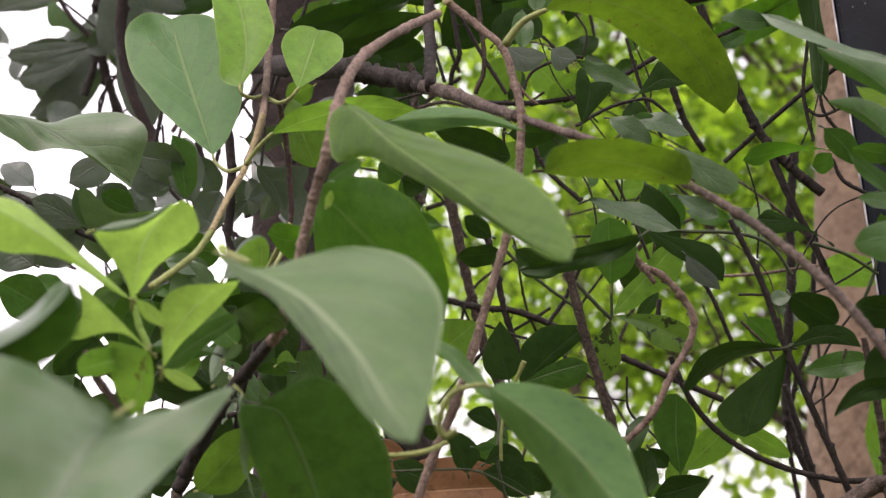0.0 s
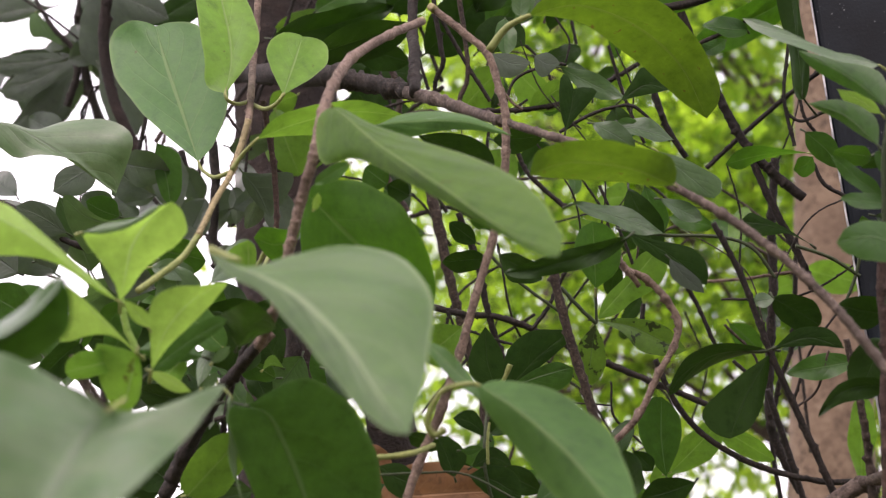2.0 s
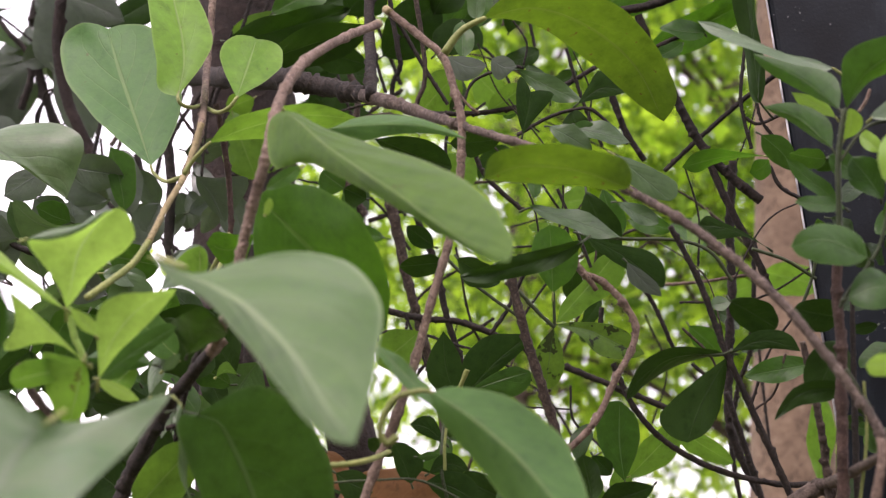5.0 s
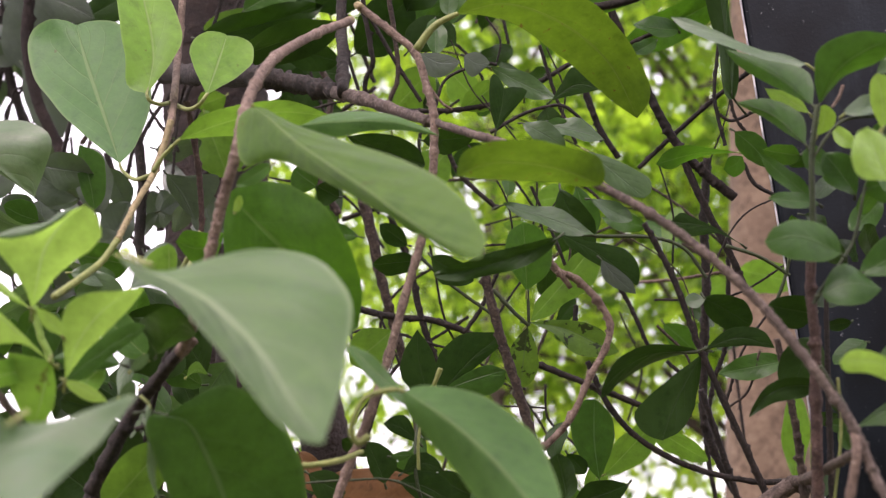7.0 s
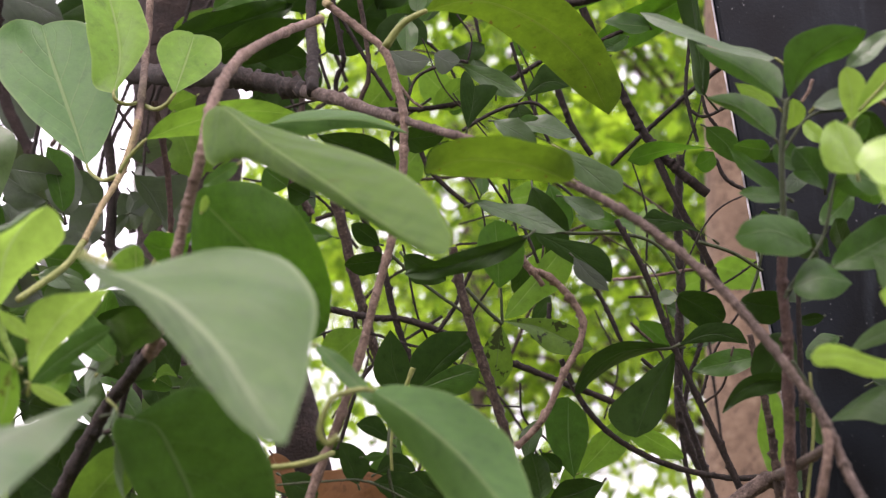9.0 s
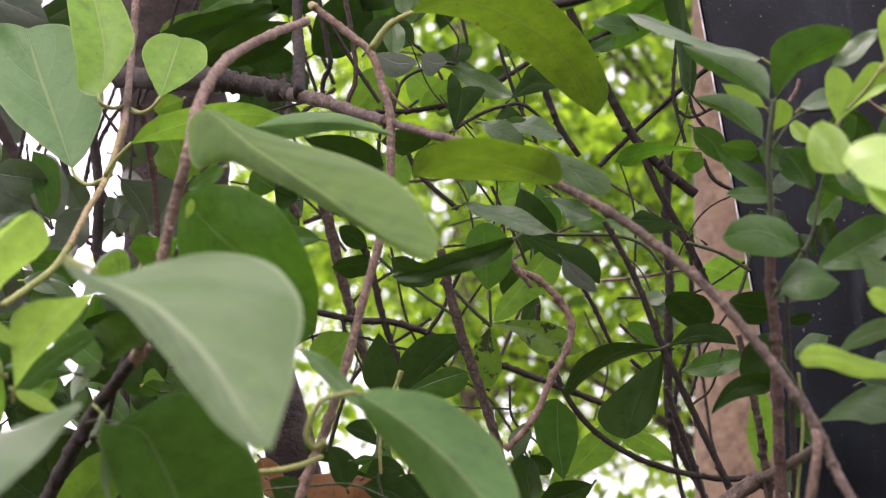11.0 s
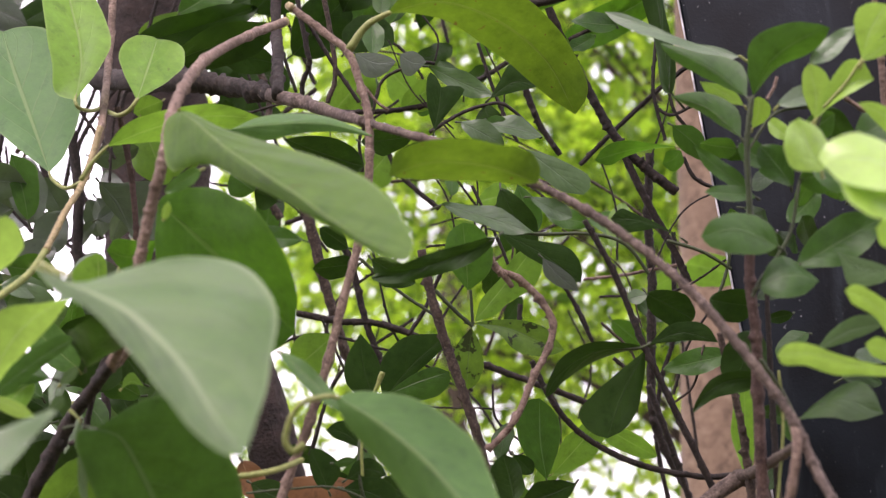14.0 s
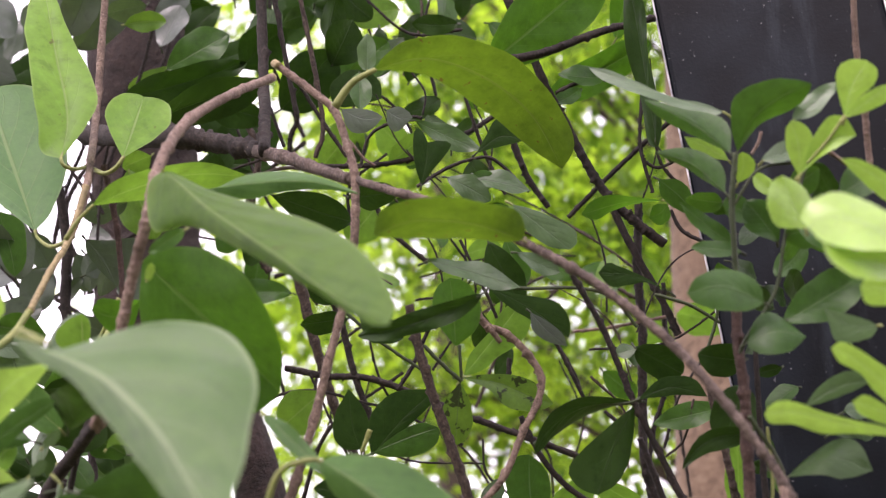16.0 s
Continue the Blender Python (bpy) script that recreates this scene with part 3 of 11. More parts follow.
def bevelled_box(x0, x1, y0, y1, z0, z1, r):
    bm = bmesh.new()
    bmesh.ops.create_cube(bm, size=1.0)
    for q in bm.verts:
        q.co = Vector(((x0 + x1) / 2 + q.co.x * (x1 - x0), (y0 + y1) / 2 + q.co.y * (y1 - y0), (z0 + z1) / 2 + q.co.z * (z1 - z0)))
    bmesh.ops.bevel(bm, geom=bm.edges[:], offset=r, segments=3, affect="EDGES", profile=0.5)
    bm.verts.ensure_lookup_table()
    vs = [tuple(q.co) for q in bm.verts]
    fs = [tuple(q.index for q in face.verts) for face in bm.faces]
    bm.free()
    return vs, fs


POST_FOOT = Vector((0.3090, 0.5951, 0.0000))
POST_WIDE = 0.1172
POST_TURN = Matrix(((0.9190, -0.3855, 0.0823), (0.3849, 0.9226, 0.0238), (-0.0851, 0.0098, 0.9963))).transposed()


def leaning_box(x0, x1, y0, y1, r):
    """A bevelled bar of the post's length, leaning as the post leans."""
    vs, fs = bevelled_box(x0, x1, y0, y1, -0.05, 2.7, r)
    return [POST_FOOT + POST_TURN @ Vector(q) for q in vs], fs


post = empty("post", tuple(POST_FOOT), "square black post with worn scratched paint, leaning slightly", "post")
pv, pf = leaning_box(0, POST_WIDE, 0, POST_WIDE * 0.6, 0.004)
part("shaft", pv, pf, post_material(), post, tuple(POST_FOOT), smooth=False)
edge, nt_e, bsdf_e, _ = nodes_of("bare_metal_edge")
bsdf_e.inputs["Metallic"].default_value = 0.7
bsdf_e.inputs["Roughness"].default_value = 0.45
e_pos = nt_e.nodes.new("ShaderNodeTexCoord").outputs["Object"]
nt_e.links.new(mix_node(nt_e, ramp_node(nt_e, noise_node(nt_e, e_pos, 80, 4), 0.4, 0.65), (0.20, 0.20, 0.21), (0.62, 0.62, 0.63)), bsdf_e.inputs["Base Color"])
for x in (0.0, POST_WIDE - 0.001):
    pv, pf = leaning_box(x, x + 0.001, -0.0008, 0.006, 0.0004)
    part("edge_strip", pv, pf, edge, post, tuple(POST_FOOT), "bare metal edge", smooth=False)


# ---- the large-leaved climber ----
climber = empty("climbing_vine", (-0.0935, 0.5747, 1.3792), "large-leaved green climber with woody brown twigs", "vine")

branch(climber, [(-0.0515, 0.6151, 1.6937), (-0.0620, 0.5524, 1.6572), (-0.0721, 0.4905, 1.6177), (-0.0753, 0.4564, 1.5903), (-0.0766, 0.4406, 1.5720), (-0.0787, 0.4356, 1.5519), (-0.0834, 0.4400, 1.5354), (-0.0876, 0.4444, 1.5189), (-0.0923, 0.4499, 1.4982), (-0.1008, 0.4654, 1.4850), (-0.1113, 0.4902, 1.4823)], 0.0023, 0.0019, "light", knots=0.16)
branch(climber, [(-0.0607, 0.6294, 1.8345), (-0.0572, 0.6320, 1.7081), (-0.0535, 0.6058, 1.6704), (-0.0499, 0.5694, 1.6324)], 0.0030, 0.0030, "dark")
branch(climber, [(-0.0388, 0.5216, 1.6565), (-0.0243, 0.5191, 1.6430), (-0.0124, 0.5164, 1.6304), (-0.0067, 0.5153, 1.6119), (-0.0039, 0.5128, 1.5986), (-0.0039, 0.5116, 1.5807), (-0.0054, 0.5112, 1.5595), (-0.0096, 0.5106, 1.5388), (-0.0168, 0.5113, 1.5138), (-0.0232, 0.5117, 1.4894), (-0.0309, 0.5121, 1.4654), (-0.0407, 0.5129, 1.4398), (-0.0466, 0.5117, 1.4214)], 0.0018, 0.0019, "light", knots=0.16)
branch(climber, [(-0.1402, 0.6143, 1.8133), (-0.1424, 0.6076, 1.6831), (-0.1323, 0.5603, 1.6278), (-0.1279, 0.5363, 1.6010), (-0.1310, 0.5268, 1.5783)], 0.0020, 0.0017, "light")
branch(climber, [(-0.1262, 0.5306, 1.6031), (-0.1298, 0.5221, 1.5767), (-0.1338, 0.5070, 1.5556), (-0.1364, 0.4917, 1.5353)], 0.0015, 0.0014, "tan", knots=0.1)
branch(climber, [(-0.1262, 0.5610, 1.6251), (-0.1208, 0.5689, 1.5954), (-0.1189, 0.5760, 1.5685), (-0.1203, 0.5782, 1.5604)], 0.0016, 0.0013, "ruddy")
branch(climber, [(-0.1115, 0.5390, 1.5523), (-0.1167, 0.5416, 1.5422), (-0.1228, 0.5446, 1.5309)], 0.0011, 0.0010, "green", knots=0.05)
branch(climber, [(-0.1785, 0.7246, 1.7101), (-0.1098, 0.6228, 1.6650), (-0.0794, 0.6053, 1.6530), (-0.0531, 0.5832, 1.6387)], 0.0068, 0.0041, "dark", knots=0.22, rough=0.13)
branch(climber, [(-0.0579, 0.5877, 1.6414), (-0.0399, 0.5607, 1.6261), (-0.0251, 0.5432, 1.6141), (-0.0059, 0.5166, 1.5973)], 0.0038, 0.0022, "grey_brown", knots=0.18, rough=0.09)
branch(climber, [(-0.0072, 0.5184, 1.5985), (0.0161, 0.4901, 1.5802), (0.0387, 0.4731, 1.5665), (0.0609, 0.4526, 1.5461), (0.0782, 0.4411, 1.5311), (0.0953, 0.4350, 1.5153), (0.1115, 0.4295, 1.4969), (0.1229, 0.4239, 1.4792), (0.1355, 0.4194, 1.4574), (0.1401, 0.4170, 1.4470), (0.1446, 0.4156, 1.4326), (0.1475, 0.4086, 1.4201)], 0.0019, 0.0016, "grey_brown", knots=0.2, rough=0.14)
branch(climber, [(0.1401, 0.4172, 1.4460), (0.1391, 0.4144, 1.4372), (0.1360, 0.4188, 1.4207)], 0.0016, 0.0017, "light")
branch(climber, [(-0.1483, 0.5201, 1.4335), (-0.1404, 0.5142, 1.4466), (-0.1316, 0.5072, 1.4601), (-0.1233, 0.4990, 1.4703), (-0.1126, 0.4861, 1.4787), (-0.1013, 0.4673, 1.4853)], 0.0036, 0.0022, "dark", knots=0.3, rough=0.1)
branch(climber, [(-0.1623, 0.5615, 1.4288), (-0.1456, 0.5543, 1.4559), (-0.1366, 0.5497, 1.4731)], 0.0034, 0.0026, "dark")
branch(climber, [(-0.1265, 0.5021, 1.4575), (-0.1056, 0.5006, 1.4631), (-0.0893, 0.4998, 1.4664)], 0.0012, 0.0007, "dark")
branch(climber, [(-0.0536, 0.6108, 1.6906), (-0.0504, 0.6168, 1.6952)], 0.0025, 0.0025, "tan", knots=0.02, rough=0.03)
branch(climber, [(-0.0399, 0.5223, 1.6577), (-0.0376, 0.5199, 1.6548)], 0.0020, 0.0020, "tan", knots=0.02, rough=0.03)
blade(climber, "heart", [(-0.1539, 0.5499, 1.5890), (-0.1672, 0.5636, 1.6188), (-0.1826, 0.5784, 1.6539), (-0.1924, 0.5880, 1.6790)], [(-0.1751, 0.5610, 1.6075), (-0.1973, 0.5731, 1.6302), (-0.2138, 0.5843, 1.6550), (-0.2162, 0.5891, 1.6748), (-0.2073, 0.5873, 1.6816), (-0.1984, 0.5873, 1.6816)], [(-0.1476, 0.5525, 1.5991), (-0.1441, 0.5585, 1.6167), (-0.1444, 0.5636, 1.6307), (-0.1501, 0.5709, 1.6490), (-0.1579, 0.5778, 1.6655), (-0.1706, 0.5842, 1.6787), (-0.1850, 0.5873, 1.6809)], puff=-0.03, spots=[((-0.1953, 0.5857, 1.6708), 0.0016, 0.0007)], stalk=[(-0.1518, 0.5489, 1.5848), (-0.1438, 0.5423, 1.5786), (-0.1320, 0.5283, 1.5767)], stalk_r=0.0011)
blade(climber, "young", [(-0.1391, 0.5345, 1.6185), (-0.1386, 0.5402, 1.6366), (-0.1419, 0.5458, 1.6545), (-0.1485, 0.5524, 1.6763), (-0.1555, 0.5602, 1.7039), (-0.1609, 0.5657, 1.7248)], [(-0.1482, 0.5349, 1.6223), (-0.1507, 0.5351, 1.6357), (-0.1553, 0.5382, 1.6565), (-0.1618, 0.5473, 1.6829), (-0.1659, 0.5545, 1.6994), (-0.1660, 0.5630, 1.7180)], [(-0.1351, 0.5375, 1.6266), (-0.1291, 0.5424, 1.6401), (-0.1267, 0.5463, 1.6513), (-0.1314, 0.5520, 1.6680), (-0.1400, 0.5571, 1.6850), (-0.1471, 0.5606, 1.6998), (-0.1538, 0.5640, 1.7166)], stalk=[(-0.1375, 0.5350, 1.6150), (-0.1340, 0.5420, 1.6160), (-0.1329, 0.5610, 1.6251)], stalk_r=0.0010)
blade(climber, "young", [(-0.1104, 0.5321, 1.6168), (-0.1082, 0.5430, 1.6373), (-0.1061, 0.5526, 1.6565)], [(-0.1160, 0.5364, 1.6281), (-0.1210, 0.5410, 1.6400), (-0.1216, 0.5458, 1.6501), (-0.1163, 0.5505, 1.6574), (-0.1094, 0.5522, 1.6581)], [(-0.1057, 0.5359, 1.6218), (-0.0996, 0.5406, 1.6281), (-0.0942, 0.5459, 1.6362), (-0.0919, 0.5502, 1.6440), (-0.0944, 0.5536, 1.6527), (-0.1008, 0.5528, 1.6559)], puff=-0.05, stalk=[(-0.1141, 0.5333, 1.6123), (-0.1215, 0.5432, 1.6139), (-0.1315, 0.5614, 1.6235)], stalk_r=0.0011)
blade(climber, "bright", [(-0.1128, 0.4904, 1.5792), (-0.0942, 0.4975, 1.5898), (-0.0734, 0.5057, 1.5977), (-0.0498, 0.5160, 1.5997)], [(-0.1063, 0.4883, 1.5868), (-0.0965, 0.4877, 1.5917), (-0.0840, 0.4904, 1.5959), (-0.0705, 0.4978, 1.6004), (-0.0605, 0.5060, 1.6009)], [(-0.1033, 0.5000, 1.5840), (-0.0916, 0.5091, 1.5878), (-0.0795, 0.5145, 1.5922), (-0.0646, 0.5168, 1.5957)], stalk=[(-0.1191, 0.4921, 1.5729), (-0.1240, 0.4939, 1.5659)], stalk_r=0.0010)
blade(climber, "large", [(-0.0669, 0.4704, 1.5767), (-0.0477, 0.4753, 1.5814), (-0.0222, 0.4825, 1.5841), (-0.0010, 0.4901, 1.5805)], [(-0.0591, 0.4762, 1.5803), (-0.0503, 0.4810, 1.5864), (-0.0379, 0.4864, 1.5905), (-0.0250, 0.4893, 1.5908), (-0.0129, 0.4901, 1.5870)], [(-0.0546, 0.4748, 1.5753), (-0.0443, 0.4780, 1.5757), (-0.0316, 0.4810, 1.5793), (-0.0171, 0.4850, 1.5812)])
blade(climber, "fresh", [(-0.0712, 0.4259, 1.5688), (-0.0631, 0.4182, 1.5610), (-0.0504, 0.4046, 1.5460), (-0.0362, 0.3888, 1.5314), (-0.0244, 0.3745, 1.5193), (-0.0147, 0.3615, 1.5083), (-0.0023, 0.3438, 1.4952), (0.0103, 0.3244, 1.4836)], [(-0.0761, 0.4279, 1.5657), (-0.0771, 0.4284, 1.5578), (-0.0748, 0.4246, 1.5476), (-0.0704, 0.4211, 1.5440), (-0.0632, 0.4165, 1.5447), (-0.0545, 0.4098, 1.5407), (-0.0337, 0.3897, 1.5241), (-0.0139, 0.3647, 1.5059), (0.0010, 0.3401, 1.4901), (0.0065, 0.3304, 1.4852)], [(-0.0659, 0.4248, 1.5674), (-0.0548, 0.4212, 1.5600), (-0.0394, 0.4142, 1.5522), (-0.0274, 0.4057, 1.5457), (-0.0161, 0.3941, 1.5374), (-0.0053, 0.3787, 1.5275), (0.0046, 0.3573, 1.5128), (0.0100, 0.3383, 1.4987), (0.0119, 0.3293, 1.4898)], puff=0.05, stalk=[(-0.0781, 0.4415, 1.5608), (-0.0802, 0.4462, 1.5509), (-0.0833, 0.4481, 1.5436)], stalk_r=0.0008)
leaf(climber, "large", (-0.0662, 0.4457, 1.5526), (-0.0798, 0.4479, 1.5446), 0.0063, (0.00, -0.96, -0.26), shape=(0.6, 0.6))
blade(climber, "backlit", [(-0.0884, 0.4774, 1.5505), (-0.0724, 0.4785, 1.5351), (-0.0513, 0.4801, 1.5141), (-0.0342, 0.4816, 1.4957)], [(-0.0814, 0.4723, 1.5535), (-0.0691, 0.4666, 1.5525), (-0.0541, 0.4560, 1.5448), (-0.0423, 0.4512, 1.5329), (-0.0355, 0.4558, 1.5217), (-0.0322, 0.4686, 1.5090)], [(-0.0910, 0.4869, 1.5351), (-0.0890, 0.4953, 1.5202), (-0.0790, 0.4990, 1.5053), (-0.0614, 0.4932, 1.4921), (-0.0445, 0.4860, 1.4891)], puff=0.03, stalk=[(-0.0859, 0.4531, 1.5445)], stalk_r=0.0009)
blade(climber, "dusty", [(-0.0926, 0.3338, 1.4874), (-0.0817, 0.3271, 1.4811), (-0.0709, 0.3203, 1.4750), (-0.0605, 0.3131, 1.4679), (-0.0462, 0.3012, 1.4537), (-0.0394, 0.2942, 1.4441), (-0.0327, 0.2868, 1.4348), (-0.0276, 0.2811, 1.4286)], [(-0.0836, 0.3274, 1.4779), (-0.0735, 0.3210, 1.4722), (-0.0618, 0.3118, 1.4600), (-0.0497, 0.3011, 1.4462), (-0.0429, 0.2943, 1.4378), (-0.0354, 0.2873, 1.4313), (-0.0314, 0.2839, 1.4293)], [(-0.0892, 0.3399, 1.4866), (-0.0826, 0.3501, 1.4844), (-0.0786, 0.3534, 1.4839), (-0.0733, 0.3531, 1.4878), (-0.0645, 0.3535, 1.4926), (-0.0532, 0.3541, 1.4940), (-0.0412, 0.3505, 1.4912), (-0.0325, 0.3426, 1.4851), (-0.0266, 0.3315, 1.4763), (-0.0246, 0.3186, 1.4639), (-0.0248, 0.3030, 1.4491), (-0.0263, 0.2905, 1.4372)], puff=0.05, stalk=[(-0.0811, 0.3297, 1.4833), (-0.0951, 0.3480, 1.4923)], stalk_r=0.0006)
blade(climber, "large", [(-0.0131, 0.3985, 1.4579), (0.0009, 0.3887, 1.4474), (0.0147, 0.3773, 1.4339), (0.0257, 0.3661, 1.4197), (0.0356, 0.3551, 1.4071)], [(-0.0124, 0.3989, 1.4524), (-0.0077, 0.3986, 1.4454), (-0.0002, 0.3964, 1.4367), (0.0105, 0.3883, 1.4226), (0.0226, 0.3725, 1.4113)], [(-0.0070, 0.3988, 1.4598), (0.0010, 0.3990, 1.4591), (0.0112, 0.3992, 1.4570), (0.0221, 0.3970, 1.4504), (0.0300, 0.3903, 1.4411), (0.0338, 0.3810, 1.4307), (0.0356, 0.3681, 1.4184)], puff=0.05, stalk=[(-0.0172, 0.3984, 1.4583), (-0.0260, 0.3992, 1.4555), (-0.0303, 0.4017, 1.4462), (-0.0281, 0.4029, 1.4415), (-0.0242, 0.4023, 1.4436)], stalk_r=0.0013)
leaf(climber, "large", (-0.0333, 0.4142, 1.4767), (-0.0093, 0.4002, 1.4515), 0.0064, (-0.15, -0.92, 0.37), shape=(0.6, 0.6), fold=(20, 6))
blade(climber, "deep", [(-0.0980, 0.4305, 1.4544), (-0.0903, 0.4338, 1.4512), (-0.0852, 0.4412, 1.4408), (-0.0802, 0.4505, 1.4270), (-0.0726, 0.4677, 1.4002)], [(-0.1043, 0.4303, 1.4533), (-0.1040, 0.4349, 1.4438), (-0.1002, 0.4405, 1.4334), (-0.0966, 0.4469, 1.4228), (-0.0898, 0.4572, 1.4092)], [(-0.0909, 0.4299, 1.4589), (-0.0825, 0.4289, 1.4630), (-0.0731, 0.4295, 1.4643), (-0.0639, 0.4368, 1.4584), (-0.0547, 0.4476, 1.4460), (-0.0507, 0.4561, 1.4313), (-0.0525, 0.4630, 1.4153), (-0.0601, 0.4676, 1.4032)], puff=0.06, stalk=[(-0.1068, 0.4402, 1.4569), (-0.1123, 0.4404, 1.4561)])
leaf(climber, "sky_sheen", (-0.1050, 0.4356, 1.4587), (-0.1007, 0.4459, 1.4198), 0.0041, (0.81, -0.59, -0.07), shape=(0.4, 0.8), sway=0.06)
leaf(climber, "bright", (-0.1382, 0.5105, 1.4262), (-0.1126, 0.5033, 1.4530), 0.0228, (0.30, -0.81, -0.50), shape=(0.5, 0.5))
branch(climber, [(-0.0805, 0.4541, 1.4436), (-0.0666, 0.4603, 1.4395), (-0.0518, 0.4605, 1.4391), (-0.0396, 0.4650, 1.4413), (-0.0337, 0.5046, 1.4483)], 0.0011, 0.0011, "green", knots=0.05)
leaf(climber, "lime", (-0.0775, 0.4361, 1.5306), (-0.0758, 0.4344, 1.5367), 0.0037, (0.59, -0.72, -0.36), shape=(0.5, 0.5))
blade(climber, "pale", [(-0.1286, 0.4876, 1.5135), (-0.1211, 0.4819, 1.5192), (-0.1137, 0.4762, 1.5248), (-0.1087, 0.4727, 1.5279)], [(-0.1268, 0.4862, 1.5197), (-0.1219, 0.4820, 1.5264), (-0.1151, 0.4760, 1.5292), (-0.1114, 0.4736, 1.5291)], [(-0.1201, 0.4810, 1.5132), (-0.1116, 0.4749, 1.5152), (-0.1074, 0.4732, 1.5198), (-0.1069, 0.4730, 1.5247)], puff=0.06)
# Cupped leaf below the big one; its dark colour includes the shade there.
blade(climber, "dark", [(-0.1072, 0.4495, 1.4793), (-0.1003, 0.4385, 1.4844), (-0.0936, 0.4301, 1.4863), (-0.0881, 0.4272, 1.4828)], [(-0.1099, 0.4445, 1.4847), (-0.1126, 0.4432, 1.4902), (-0.1020, 0.4194, 1.4888), (-0.0957, 0.4138, 1.4907), (-0.0929, 0.4199, 1.4891), (-0.0896, 0.4230, 1.4861)], [(-0.1044, 0.4510, 1.4805), (-0.0990, 0.4473, 1.4831), (-0.0927, 0.4372, 1.4827)], puff=0.05)
blade(climber, "young", [(-0.1306, 0.4668, 1.4785), (-0.1342, 0.4640, 1.4743), (-0.1370, 0.4616, 1.4703), (-0.1391, 0.4598, 1.4671)], [(-0.1359, 0.4674, 1.4779), (-0.1401, 0.4653, 1.4751), (-0.1412, 0.4605, 1.4706)], [(-0.1304, 0.4657, 1.4732), (-0.1321, 0.4637, 1.4683), (-0.1355, 0.4614, 1.4660)], puff=0.05)
blade(climber, "deep", [(-0.1232, 0.4616, 1.4775), (-0.1307, 0.4599, 1.4791), (-0.1406, 0.4580, 1.4799), (-0.1484, 0.4569, 1.4792)], [(-0.1298, 0.4632, 1.4835), (-0.1403, 0.4625, 1.4858)], [(-0.1300, 0.4611, 1.4755), (-0.1399, 0.4595, 1.4751)], puff=0.05)
blade(climber, "olive", [(0.0059, 0.5005, 1.6421), (0.0304, 0.5096, 1.6515), (0.0578, 0.5269, 1.6492), (0.0813, 0.5466, 1.6376), (0.0965, 0.5661, 1.6174)], [(0.0120, 0.4976, 1.6487), (0.0222, 0.4981, 1.6556), (0.0428, 0.5010, 1.6584), (0.0629, 0.5100, 1.6561), (0.0770, 0.5217, 1.6519), (0.0895, 0.5370, 1.6453), (0.1000, 0.5548, 1.6351), (0.1026, 0.5616, 1.6260)], [(0.0176, 0.5098, 1.6463), (0.0323, 0.5224, 1.6486), (0.0439, 0.5337, 1.6460), (0.0574, 0.5449, 1.6411), (0.0711, 0.5543, 1.6332), (0.0847, 0.5616, 1.6240)], stalk=[(-0.0039, 0.5022, 1.6370), (-0.0117, 0.5055, 1.6273)], stalk_r=0.0018)
leaf(climber, "pale", (0.0030, 0.5186, 1.6509), (0.0036, 0.5136, 1.6671), 0.0100, (-0.35, -0.90, -0.26), shape=(0.5, 0.6))
leaf(climber, "backlit", (0.0682, 0.6070, 1.6952), (0.1333, 0.5897, 1.7427), 0.0388, (0.12, -0.87, -0.48), shape=(0.6, 0.5))
leaf(climber, "backlit", (0.1031, 0.6678, 1.6967), (0.1678, 0.6552, 1.7290), 0.0228, (0.12, -0.82, -0.57), shape=(0.6, 0.5))
leaf(climber, "backlit", (0.1535, 0.6823, 1.7450), (0.1655, 0.6688, 1.7878), 0.0185, (0.13, -0.93, -0.33), shape=(0.6, 0.5))
blade(climber, "olive", [(0.0618, 0.4479, 1.5446), (0.0426, 0.4429, 1.5501), (0.0207, 0.4387, 1.5508), (0.0050, 0.4374, 1.5452)], [(0.0623, 0.4445, 1.5499), (0.0591, 0.4424, 1.5549), (0.0490, 0.4348, 1.5550), (0.0370, 0.4283, 1.5556), (0.0256, 0.4270, 1.5560), (0.0158, 0.4298, 1.5555), (0.0074, 0.4338, 1.5527)], [(0.0541, 0.4508, 1.5449), (0.0446, 0.4526, 1.5471), (0.0327, 0.4521, 1.5474), (0.0146, 0.4442, 1.5460)])
blade(climber, "pale", [(0.0667, 0.5296, 1.5874), (0.0768, 0.5299, 1.5787), (0.0843, 0.5301, 1.5719), (0.0918, 0.5304, 1.5649)], [(0.0769, 0.5290, 1.5841), (0.0870, 0.5287, 1.5788), (0.0943, 0.5287, 1.5738), (0.0952, 0.5296, 1.5682)], [(0.0699, 0.5307, 1.5789), (0.0754, 0.5311, 1.5723), (0.0830, 0.5311, 1.5668)])
blade(climber, "bright", [(-0.1119, 0.5264, 1.4828), (-0.1074, 0.5256, 1.4859), (-0.1023, 0.5262, 1.4837)], [(-0.1106, 0.5253, 1.4871), (-0.1069, 0.5247, 1.4894)], [(-0.1079, 0.5259, 1.4847)])
# Three pale slivers: glints on stems and leaf rims, shaped as small blades.
blade(climber, "pale", [(-0.1182, 0.4563, 1.4742), (-0.1142, 0.4532, 1.4767), (-0.1100, 0.4496, 1.4797)], [(-0.1163, 0.4535, 1.4774), (-0.1133, 0.4511, 1.4793)], [(-0.1142, 0.4545, 1.4745), (-0.1107, 0.4516, 1.4770)])
